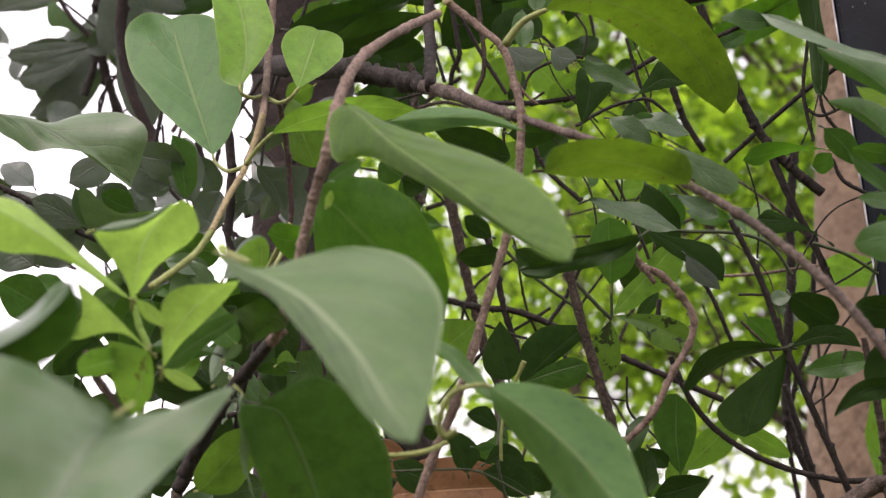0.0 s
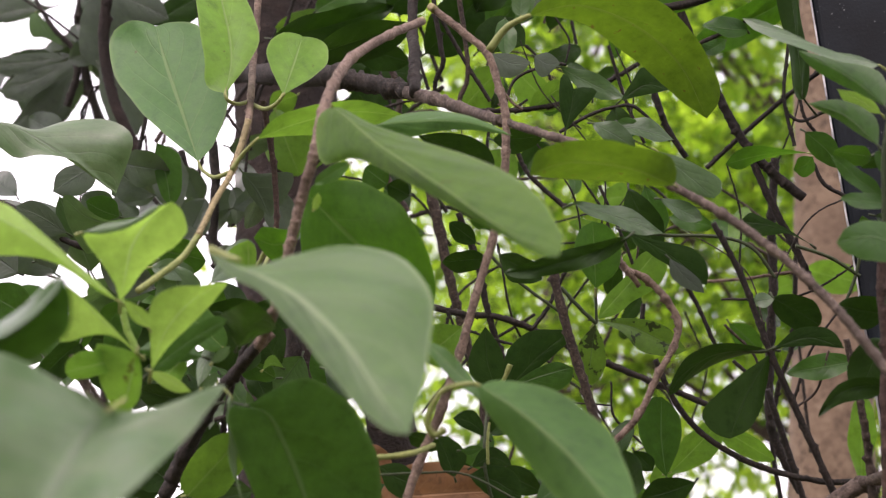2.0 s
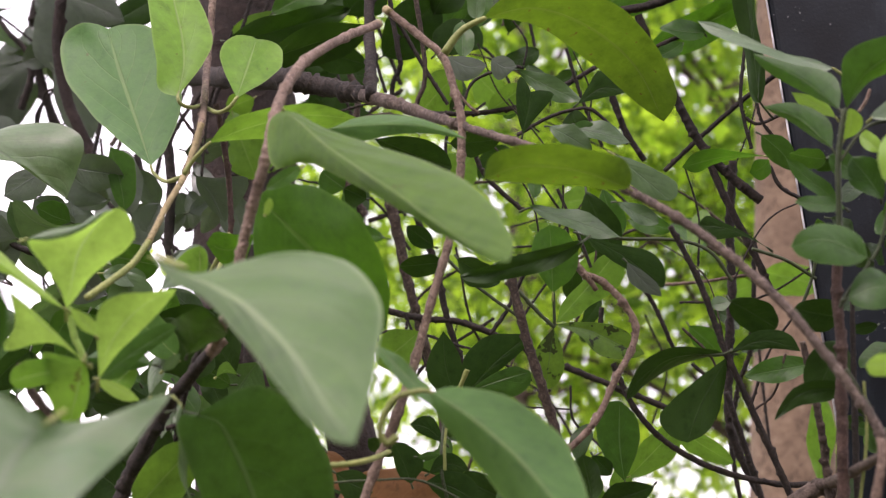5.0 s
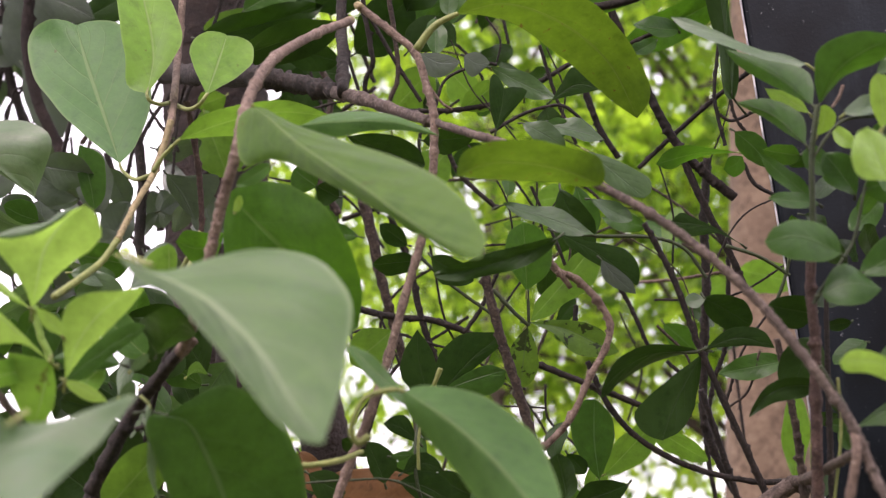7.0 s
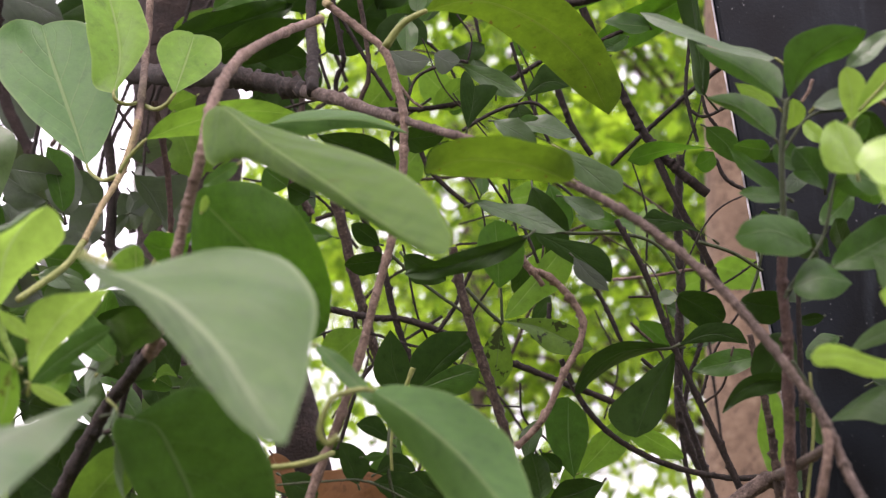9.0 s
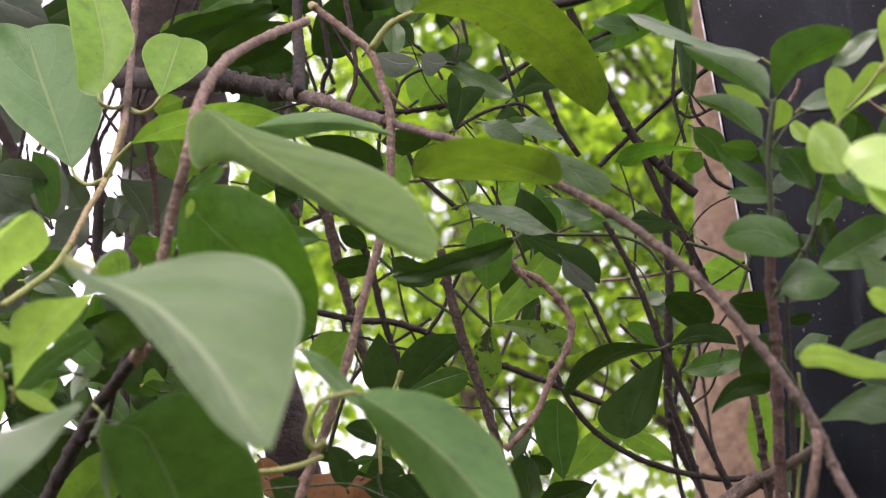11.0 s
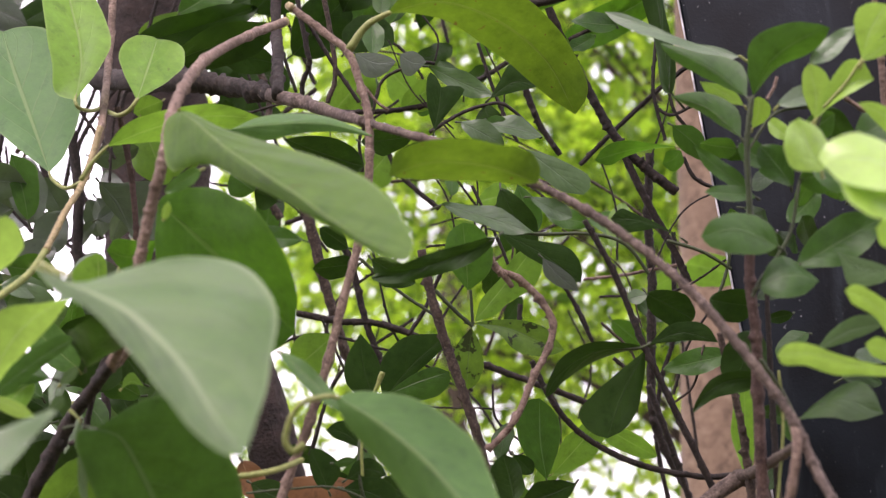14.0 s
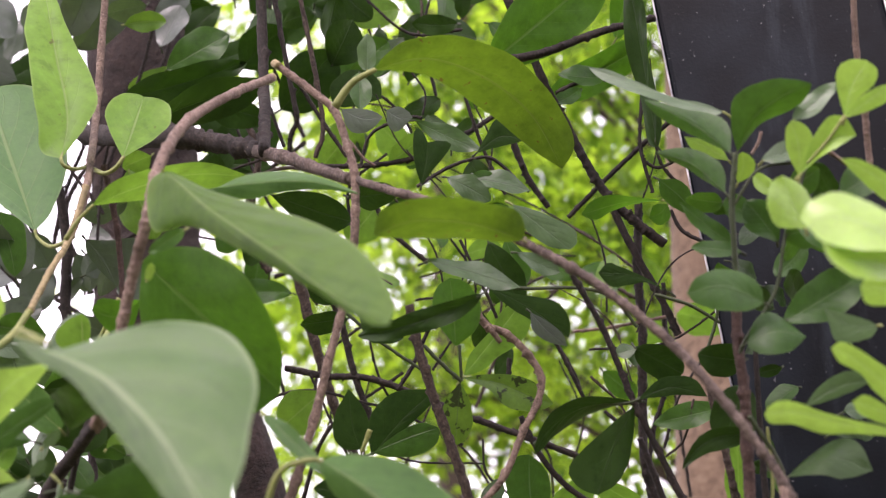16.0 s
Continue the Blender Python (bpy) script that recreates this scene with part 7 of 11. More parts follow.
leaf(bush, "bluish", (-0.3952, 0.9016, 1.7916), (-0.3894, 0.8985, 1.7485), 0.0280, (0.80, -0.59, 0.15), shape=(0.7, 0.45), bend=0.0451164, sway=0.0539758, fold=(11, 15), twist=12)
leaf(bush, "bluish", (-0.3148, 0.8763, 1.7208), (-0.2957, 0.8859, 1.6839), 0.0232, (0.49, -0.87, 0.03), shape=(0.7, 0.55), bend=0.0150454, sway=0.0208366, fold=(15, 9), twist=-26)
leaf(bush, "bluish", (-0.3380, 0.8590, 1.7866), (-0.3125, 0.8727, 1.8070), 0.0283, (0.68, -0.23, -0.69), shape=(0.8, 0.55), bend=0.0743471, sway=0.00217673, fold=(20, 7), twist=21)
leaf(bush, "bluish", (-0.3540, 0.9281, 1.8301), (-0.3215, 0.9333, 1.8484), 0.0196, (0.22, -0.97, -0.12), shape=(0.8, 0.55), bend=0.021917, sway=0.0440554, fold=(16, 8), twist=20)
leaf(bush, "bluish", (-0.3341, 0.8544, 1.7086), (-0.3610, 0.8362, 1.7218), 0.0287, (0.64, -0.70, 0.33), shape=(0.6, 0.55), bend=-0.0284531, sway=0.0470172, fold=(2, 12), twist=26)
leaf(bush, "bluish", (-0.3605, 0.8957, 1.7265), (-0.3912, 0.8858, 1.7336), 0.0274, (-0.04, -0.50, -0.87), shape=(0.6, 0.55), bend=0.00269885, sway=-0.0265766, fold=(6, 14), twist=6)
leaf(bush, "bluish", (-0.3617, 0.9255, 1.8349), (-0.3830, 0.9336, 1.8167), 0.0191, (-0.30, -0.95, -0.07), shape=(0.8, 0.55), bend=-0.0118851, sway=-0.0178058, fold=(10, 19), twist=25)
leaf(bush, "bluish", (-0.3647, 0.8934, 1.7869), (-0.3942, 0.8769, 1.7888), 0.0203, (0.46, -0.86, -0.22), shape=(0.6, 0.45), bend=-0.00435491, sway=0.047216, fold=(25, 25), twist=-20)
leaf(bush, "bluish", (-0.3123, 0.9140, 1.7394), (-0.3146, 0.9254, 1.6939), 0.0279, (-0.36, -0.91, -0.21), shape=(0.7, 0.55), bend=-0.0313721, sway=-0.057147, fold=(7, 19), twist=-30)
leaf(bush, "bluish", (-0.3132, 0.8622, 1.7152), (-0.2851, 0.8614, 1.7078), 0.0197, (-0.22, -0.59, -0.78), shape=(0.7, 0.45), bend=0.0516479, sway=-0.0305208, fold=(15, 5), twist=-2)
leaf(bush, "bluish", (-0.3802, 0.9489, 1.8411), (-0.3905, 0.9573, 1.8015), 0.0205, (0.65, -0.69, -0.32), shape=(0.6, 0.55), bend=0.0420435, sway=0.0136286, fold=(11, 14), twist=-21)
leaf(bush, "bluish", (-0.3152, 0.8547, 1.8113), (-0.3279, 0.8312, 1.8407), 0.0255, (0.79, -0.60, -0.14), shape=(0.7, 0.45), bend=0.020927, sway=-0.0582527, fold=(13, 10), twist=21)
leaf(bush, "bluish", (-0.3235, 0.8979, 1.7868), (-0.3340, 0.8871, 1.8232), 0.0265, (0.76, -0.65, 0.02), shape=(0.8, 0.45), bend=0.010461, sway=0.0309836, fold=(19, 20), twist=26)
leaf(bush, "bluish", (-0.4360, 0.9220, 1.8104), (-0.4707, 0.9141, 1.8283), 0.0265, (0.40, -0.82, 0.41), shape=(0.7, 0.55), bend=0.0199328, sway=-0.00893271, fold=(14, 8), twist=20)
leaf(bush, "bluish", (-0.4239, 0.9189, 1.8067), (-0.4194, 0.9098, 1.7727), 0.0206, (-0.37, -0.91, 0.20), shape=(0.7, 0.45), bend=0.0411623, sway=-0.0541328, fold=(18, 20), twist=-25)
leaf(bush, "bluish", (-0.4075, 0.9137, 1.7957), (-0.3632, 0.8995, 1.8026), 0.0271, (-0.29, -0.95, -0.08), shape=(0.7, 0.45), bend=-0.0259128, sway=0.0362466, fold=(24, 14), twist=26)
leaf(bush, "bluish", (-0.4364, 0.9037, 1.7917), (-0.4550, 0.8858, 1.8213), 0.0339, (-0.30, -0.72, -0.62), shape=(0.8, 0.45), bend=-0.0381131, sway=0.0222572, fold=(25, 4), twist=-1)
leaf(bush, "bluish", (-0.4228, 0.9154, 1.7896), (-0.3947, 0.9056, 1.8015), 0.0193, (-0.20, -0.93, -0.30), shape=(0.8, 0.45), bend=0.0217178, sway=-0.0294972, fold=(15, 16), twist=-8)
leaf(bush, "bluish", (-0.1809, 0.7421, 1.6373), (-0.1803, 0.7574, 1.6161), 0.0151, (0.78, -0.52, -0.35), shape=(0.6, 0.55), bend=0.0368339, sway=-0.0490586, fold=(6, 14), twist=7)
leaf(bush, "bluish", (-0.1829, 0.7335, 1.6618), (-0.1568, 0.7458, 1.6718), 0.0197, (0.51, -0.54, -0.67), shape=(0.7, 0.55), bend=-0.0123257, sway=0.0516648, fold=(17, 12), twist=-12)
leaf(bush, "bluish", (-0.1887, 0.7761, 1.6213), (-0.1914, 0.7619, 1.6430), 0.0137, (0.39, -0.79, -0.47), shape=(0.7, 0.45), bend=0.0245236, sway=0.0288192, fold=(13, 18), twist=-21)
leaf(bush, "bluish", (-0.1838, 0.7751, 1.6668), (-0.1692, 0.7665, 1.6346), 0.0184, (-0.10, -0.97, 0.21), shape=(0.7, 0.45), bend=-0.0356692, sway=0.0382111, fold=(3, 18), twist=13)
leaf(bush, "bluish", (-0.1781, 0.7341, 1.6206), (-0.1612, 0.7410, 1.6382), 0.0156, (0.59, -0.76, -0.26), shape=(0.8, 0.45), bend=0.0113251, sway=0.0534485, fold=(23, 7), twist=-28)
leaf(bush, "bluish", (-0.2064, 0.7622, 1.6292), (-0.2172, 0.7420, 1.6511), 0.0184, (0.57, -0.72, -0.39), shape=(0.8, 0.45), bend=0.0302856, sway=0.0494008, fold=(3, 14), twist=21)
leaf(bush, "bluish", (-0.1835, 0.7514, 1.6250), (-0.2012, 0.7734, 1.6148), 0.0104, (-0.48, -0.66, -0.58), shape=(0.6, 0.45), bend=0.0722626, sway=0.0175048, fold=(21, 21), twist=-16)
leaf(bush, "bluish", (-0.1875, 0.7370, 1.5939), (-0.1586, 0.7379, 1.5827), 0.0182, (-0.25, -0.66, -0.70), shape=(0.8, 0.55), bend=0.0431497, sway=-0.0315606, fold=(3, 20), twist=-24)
leaf(bush, "sage", (-0.1894, 0.6109, 1.5018), (-0.2017, 0.6034, 1.5276), 0.0145, (0.00, -0.96, -0.28), shape=(0.7, 0.55), bend=-0.0433256, sway=-0.0554875, fold=(11, 10), twist=-5)
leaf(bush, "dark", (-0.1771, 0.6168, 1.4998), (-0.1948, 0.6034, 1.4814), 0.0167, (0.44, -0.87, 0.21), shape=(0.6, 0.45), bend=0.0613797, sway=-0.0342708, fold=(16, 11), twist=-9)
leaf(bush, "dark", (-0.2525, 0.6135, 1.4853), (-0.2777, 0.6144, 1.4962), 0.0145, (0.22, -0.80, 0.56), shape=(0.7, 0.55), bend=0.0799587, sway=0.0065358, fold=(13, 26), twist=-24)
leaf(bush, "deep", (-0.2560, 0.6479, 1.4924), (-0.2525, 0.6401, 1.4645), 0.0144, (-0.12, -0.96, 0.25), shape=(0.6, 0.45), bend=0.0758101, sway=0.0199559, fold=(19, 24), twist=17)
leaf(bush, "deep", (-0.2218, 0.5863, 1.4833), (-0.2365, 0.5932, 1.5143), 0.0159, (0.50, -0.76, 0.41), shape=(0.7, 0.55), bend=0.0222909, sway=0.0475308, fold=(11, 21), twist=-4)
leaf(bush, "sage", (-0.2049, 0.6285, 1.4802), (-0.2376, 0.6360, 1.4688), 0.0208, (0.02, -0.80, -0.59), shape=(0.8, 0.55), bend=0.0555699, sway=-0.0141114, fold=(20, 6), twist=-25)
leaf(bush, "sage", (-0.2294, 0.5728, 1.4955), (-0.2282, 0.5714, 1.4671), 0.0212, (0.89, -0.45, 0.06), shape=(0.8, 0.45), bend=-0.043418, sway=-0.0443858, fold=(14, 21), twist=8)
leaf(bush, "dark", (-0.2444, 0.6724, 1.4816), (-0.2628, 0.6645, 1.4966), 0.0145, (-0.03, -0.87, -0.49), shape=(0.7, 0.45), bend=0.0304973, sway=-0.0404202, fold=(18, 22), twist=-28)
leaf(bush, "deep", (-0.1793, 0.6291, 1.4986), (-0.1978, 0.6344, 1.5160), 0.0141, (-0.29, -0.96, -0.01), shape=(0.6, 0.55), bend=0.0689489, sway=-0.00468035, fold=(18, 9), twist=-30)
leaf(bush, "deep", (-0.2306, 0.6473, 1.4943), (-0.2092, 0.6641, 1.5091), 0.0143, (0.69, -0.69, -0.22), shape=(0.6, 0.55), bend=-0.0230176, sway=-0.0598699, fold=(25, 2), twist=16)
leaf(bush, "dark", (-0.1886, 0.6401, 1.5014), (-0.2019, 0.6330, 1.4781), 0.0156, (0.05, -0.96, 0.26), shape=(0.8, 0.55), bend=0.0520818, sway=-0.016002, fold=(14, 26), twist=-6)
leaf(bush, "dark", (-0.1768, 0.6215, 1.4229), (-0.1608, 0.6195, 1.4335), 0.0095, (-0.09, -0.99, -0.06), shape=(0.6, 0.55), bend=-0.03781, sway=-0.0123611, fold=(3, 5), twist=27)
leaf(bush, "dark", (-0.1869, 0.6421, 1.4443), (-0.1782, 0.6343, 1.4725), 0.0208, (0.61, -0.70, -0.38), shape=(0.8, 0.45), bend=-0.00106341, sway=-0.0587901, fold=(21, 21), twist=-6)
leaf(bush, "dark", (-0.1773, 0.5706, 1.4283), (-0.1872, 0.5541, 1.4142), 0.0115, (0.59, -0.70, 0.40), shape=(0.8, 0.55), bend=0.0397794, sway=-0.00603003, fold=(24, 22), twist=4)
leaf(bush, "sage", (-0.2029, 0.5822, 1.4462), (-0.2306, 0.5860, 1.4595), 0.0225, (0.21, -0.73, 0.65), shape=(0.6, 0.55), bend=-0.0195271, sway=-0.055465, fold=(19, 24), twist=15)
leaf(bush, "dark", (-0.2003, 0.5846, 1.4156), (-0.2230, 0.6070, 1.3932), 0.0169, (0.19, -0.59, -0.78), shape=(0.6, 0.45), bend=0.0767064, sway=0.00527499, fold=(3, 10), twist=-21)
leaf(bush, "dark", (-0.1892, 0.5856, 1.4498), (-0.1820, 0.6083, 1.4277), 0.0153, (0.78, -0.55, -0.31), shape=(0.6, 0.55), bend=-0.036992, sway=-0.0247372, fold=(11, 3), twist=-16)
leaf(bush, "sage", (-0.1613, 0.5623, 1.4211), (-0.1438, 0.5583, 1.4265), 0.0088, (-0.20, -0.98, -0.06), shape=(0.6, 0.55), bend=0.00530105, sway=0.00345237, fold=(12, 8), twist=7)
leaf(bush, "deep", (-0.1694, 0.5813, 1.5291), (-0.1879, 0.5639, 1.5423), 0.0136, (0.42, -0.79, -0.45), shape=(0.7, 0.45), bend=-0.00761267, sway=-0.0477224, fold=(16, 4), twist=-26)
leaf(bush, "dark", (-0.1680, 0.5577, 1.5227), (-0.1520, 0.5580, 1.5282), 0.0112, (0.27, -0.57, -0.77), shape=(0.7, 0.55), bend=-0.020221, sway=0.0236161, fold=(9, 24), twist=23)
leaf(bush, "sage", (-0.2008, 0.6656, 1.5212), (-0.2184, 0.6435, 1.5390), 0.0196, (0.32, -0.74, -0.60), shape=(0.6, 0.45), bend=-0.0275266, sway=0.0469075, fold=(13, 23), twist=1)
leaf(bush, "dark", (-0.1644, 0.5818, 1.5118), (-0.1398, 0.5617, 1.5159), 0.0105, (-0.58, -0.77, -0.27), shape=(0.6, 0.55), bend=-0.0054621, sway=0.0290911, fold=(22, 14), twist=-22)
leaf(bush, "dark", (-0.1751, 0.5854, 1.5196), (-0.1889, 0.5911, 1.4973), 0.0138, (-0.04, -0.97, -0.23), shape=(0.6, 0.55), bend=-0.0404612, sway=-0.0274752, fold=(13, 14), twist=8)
leaf(bush, "dark", (-0.1229, 0.8618, 1.8727), (-0.1587, 0.8759, 1.8912), 0.0260, (-0.53, -0.30, -0.79), shape=(0.6, 0.45), bend=0.0495684, sway=-0.0166748, fold=(23, 19), twist=10)
leaf(bush, "bluish", (-0.1259, 0.7870, 1.8477), (-0.1483, 0.7781, 1.8185), 0.0165, (0.53, -0.83, -0.15), shape=(0.7, 0.45), bend=-0.0389047, sway=-0.0265008, fold=(18, 19), twist=-13)
leaf(shrub, "dark", (0.0473, 0.7965, 1.8181), (0.0776, 0.8088, 1.8120), 0.0215, (0.35, -0.93, -0.12), shape=(0.8, 0.45), bend=0.00481211, sway=0.0267915, fold=(11, 15), twist=26)
leaf(shrub, "dark", (0.0203, 0.7895, 1.8062), (0.0405, 0.7960, 1.8251), 0.0166, (0.62, -0.66, -0.43), shape=(0.6, 0.55), bend=0.00487751, sway=0.0566506, fold=(10, 10), twist=16)
leaf(shrub, "deep", (0.0550, 0.7763, 1.8388), (0.0493, 0.7782, 1.8041), 0.0235, (0.63, -0.76, -0.15), shape=(0.6, 0.55), bend=0.0393661, sway=-0.0556902, fold=(11, 22), twist=8)
leaf(shrub, "dark", (-0.0550, 0.8086, 1.8648), (-0.0539, 0.7921, 1.8937), 0.0210, (0.67, -0.63, -0.39), shape=(0.6, 0.45), bend=0.0718835, sway=-0.056268, fold=(7, 17), twist=-10)
leaf(bush, "dark", (-0.0916, 0.7634, 1.8218), (-0.0912, 0.7644, 1.8563), 0.0164, (-0.19, -0.98, 0.03), shape=(0.8, 0.45), bend=-0.0362405, sway=-0.0120687, fold=(26, 25), twist=6)
leaf(bush, "dark", (-0.0754, 0.8093, 1.8136), (-0.1170, 0.8316, 1.8099), 0.0224, (-0.45, -0.87, -0.22), shape=(0.8, 0.45), bend=-0.0326322, sway=-0.00226166, fold=(13, 18), twist=-5)
leaf(shrub, "dark", (0.0017, 0.8208, 1.8802), (-0.0298, 0.8307, 1.8673), 0.0222, (0.26, -0.33, -0.90), shape=(0.8, 0.45), bend=0.000113511, sway=-0.0185096, fold=(16, 12))
leaf(bush, "deep", (-0.1249, 0.7867, 1.8443), (-0.1461, 0.7727, 1.8752), 0.0291, (0.64, -0.76, 0.09), shape=(0.8, 0.55), bend=-0.0107696, sway=-0.0400027, fold=(23, 21), twist=23)
leaf(shrub, "deep", (0.0440, 0.7778, 1.8494), (0.0420, 0.7641, 1.8793), 0.0199, (0.46, -0.82, -0.34), shape=(0.8, 0.55), bend=-0.0320593, sway=-0.0178841, fold=(23, 8), twist=16)
leaf(shrub, "dark", (-0.0359, 0.7561, 1.8074), (-0.0577, 0.7439, 1.7940), 0.0157, (0.64, -0.55, -0.54), shape=(0.7, 0.55), bend=-0.0141534, sway=0.034043, fold=(7, 4), twist=28)
leaf(shrub, "dark", (0.0930, 0.7448, 1.8152), (0.0776, 0.7451, 1.8343), 0.0170, (0.18, -0.97, 0.16), shape=(0.8, 0.55), bend=0.0587257, sway=0.0112652, fold=(6, 8))
leaf(shrub, "deep", (0.0769, 0.6962, 1.7657), (0.0931, 0.7073, 1.7535), 0.0176, (0.55, -0.84, -0.04), shape=(0.8, 0.45), bend=0.00348245, sway=-0.0104882, fold=(6, 12), twist=7)
leaf(shrub, "dark", (0.0780, 0.7177, 1.7938), (0.0529, 0.7240, 1.8047), 0.0130, (-0.43, -0.66, -0.61), shape=(0.8, 0.55), bend=0.0181865, sway=0.00493313, fold=(25, 4), twist=-9)
leaf(shrub, "deep", (0.0958, 0.7343, 1.7830), (0.0909, 0.7339, 1.7581), 0.0116, (-0.03, -1.00, 0.02), shape=(0.6, 0.55), bend=0.0672557, sway=-0.00413623, fold=(13, 6), twist=1)
leaf(shrub, "deep", (0.0551, 0.6797, 1.7817), (0.0717, 0.6627, 1.7786), 0.0118, (-0.68, -0.59, -0.44), shape=(0.8, 0.55), bend=0.0173615, sway=-0.0126378, fold=(11, 11), twist=-10)
leaf(shrub, "dark", (0.0558, 0.6751, 1.7549), (0.0281, 0.6702, 1.7535), 0.0133, (0.18, -0.87, -0.46), shape=(0.7, 0.55), bend=0.0736203, sway=-0.033995, fold=(15, 13), twist=4)
leaf(shrub, "dark", (0.0620, 0.7126, 1.8017), (0.0614, 0.7230, 1.7837), 0.0107, (-0.04, -0.87, -0.50), shape=(0.7, 0.55), bend=0.0422013, sway=-0.0496477, fold=(17, 14), twist=-4)
leaf(shrub, "dark", (0.0871, 0.6653, 1.7565), (0.1073, 0.6613, 1.7372), 0.0142, (-0.06, -0.99, 0.14), shape=(0.8, 0.55), bend=-0.00649044, sway=0.0319015, fold=(18, 12), twist=-24)
leaf(shrub, "dark", (-0.0033, 0.7536, 1.7169), (-0.0118, 0.7535, 1.6962), 0.0113, (0.58, -0.78, -0.23), shape=(0.7, 0.45), bend=0.0726436, sway=0.0348645, fold=(5, 15), twist=23)
leaf(shrub, "deep", (0.1228, 0.6411, 1.6943), (0.1048, 0.6268, 1.6789), 0.0100, (0.43, -0.85, 0.29), shape=(0.8, 0.45), bend=-0.00797161, sway=-0.016539, fold=(17, 22), twist=-13)
leaf(shrub, "deep", (-0.0039, 0.6504, 1.7129), (-0.0037, 0.6420, 1.6850), 0.0140, (0.12, -0.95, 0.29), shape=(0.8, 0.55), bend=-0.0146165, sway=0.00611209, fold=(16, 24), twist=10)
leaf(shrub, "deep", (0.1375, 0.6525, 1.7055), (0.1109, 0.6482, 1.7069), 0.0155, (0.16, -0.98, 0.13), shape=(0.6, 0.55), bend=0.0424988, sway=-0.0514585, fold=(26, 13), twist=-18)
leaf(shrub, "deep", (0.0327, 0.7211, 1.7024), (0.0239, 0.7390, 1.6858), 0.0141, (-0.50, -0.71, -0.50), shape=(0.7, 0.45), bend=-0.0166895, sway=-0.00353749, fold=(5, 3), twist=9)
leaf(shrub, "dark", (0.1018, 0.6477, 1.6900), (0.1091, 0.6625, 1.6719), 0.0136, (0.33, -0.79, -0.52), shape=(0.6, 0.45), bend=0.0335355, sway=0.0263217, fold=(15, 8), twist=-22)
leaf(shrub, "dark", (0.0255, 0.7165, 1.7357), (0.0333, 0.7026, 1.7525), 0.0130, (-0.04, -0.78, -0.63), shape=(0.8, 0.45), bend=0.0222116, sway=-0.0352011, fold=(6, 18), twist=19)
leaf(shrub, "deep", (-0.0141, 0.6952, 1.7172), (0.0014, 0.6889, 1.7386), 0.0166, (0.53, -0.63, -0.57), shape=(0.7, 0.45), bend=-0.0327327, sway=-0.00959271, fold=(19, 24), twist=26)
leaf(shrub, "dark", (0.0474, 0.6566, 1.6656), (0.0349, 0.6596, 1.6887), 0.0175, (0.36, -0.88, 0.31), shape=(0.6, 0.55), bend=0.00427276, sway=-0.0261463, fold=(23, 3), twist=21)
leaf(shrub, "deep", (0.1182, 0.6891, 1.7090), (0.1367, 0.6789, 1.7163), 0.0128, (-0.22, -0.80, -0.56), shape=(0.6, 0.45), bend=0.0347551, sway=0.00468314, fold=(9, 13), twist=1)
leaf(shrub, "deep", (0.0615, 0.6765, 1.7159), (0.0646, 0.6984, 1.7085), 0.0082, (-0.22, -0.29, -0.93), shape=(0.6, 0.45), bend=0.00192333, sway=-0.0477331, fold=(20, 7), twist=15)
leaf(shrub, "dark", (0.0518, 0.7213, 1.7012), (0.0681, 0.7084, 1.7052), 0.0113, (-0.49, -0.75, -0.43), shape=(0.8, 0.55), bend=-0.0101661, sway=0.0282375, fold=(4, 20), twist=-21)
leaf(shrub, "dark", (0.0455, 0.7295, 1.7290), (0.0207, 0.7166, 1.7145), 0.0143, (0.56, -0.78, -0.27), shape=(0.6, 0.45), bend=0.01026, sway=-0.0372558, fold=(4, 5), twist=21)
branch(bush, [(-0.3358, 0.8537, 1.7941), (-0.3580, 0.8481, 1.8106), (-0.3846, 0.8422, 1.8271)], 0.0010, 0.0010, "dark")
branch(bush, [(-0.3151, 0.9295, 1.7030), (-0.3436, 0.9097, 1.7744), (-0.3534, 0.8956, 1.8282), (-0.3445, 0.8871, 1.8644)], 0.0041, 0.0031, "dark", knots=0.3)
branch(bush, [(-0.3344, 0.9092, 1.7791), (-0.3481, 0.9129, 1.7607), (-0.3503, 0.9161, 1.7472)], 0.0014, 0.0014, "dark")
branch(bush, [(-0.2531, 0.7783, 1.7044), (-0.2585, 0.7885, 1.6622), (-0.2366, 0.7974, 1.6321)], 0.0015, 0.0015, "dark")
branch(bush, [(-0.2855, 0.6084, 1.5903), (-0.2670, 0.6117, 1.5819), (-0.2424, 0.6169, 1.5676), (-0.2179, 0.6206, 1.5593)], 0.0016, 0.0018, "dark")
branch(bush, [(-0.1975, 0.7362, 1.6805), (-0.1935, 0.7455, 1.6446), (-0.1950, 0.7544, 1.6085), (-0.1910, 0.7601, 1.5870)], 0.0030, 0.0033, "dark", knots=0.3)
branch(bush, [(-0.2212, 0.7583, 1.6685), (-0.2152, 0.7661, 1.6391), (-0.2206, 0.7722, 1.6131)], 0.0023, 0.0023, "dark", knots=0.3)
branch(bush, [(-0.1817, 0.4774, 1.4806), (-0.1758, 0.4812, 1.4673), (-0.1676, 0.4839, 1.4585)], 0.0010, 0.0010, "brown")
leaf(bush, "bluish", (-0.3743, 0.9648, 1.9440), (-0.3352, 0.9503, 1.9655), 0.0242, (0.33, -0.38, -0.86), shape=(0.8, 0.55), bend=0.029829, sway=0.0259214, fold=(26, 4), twist=-23)
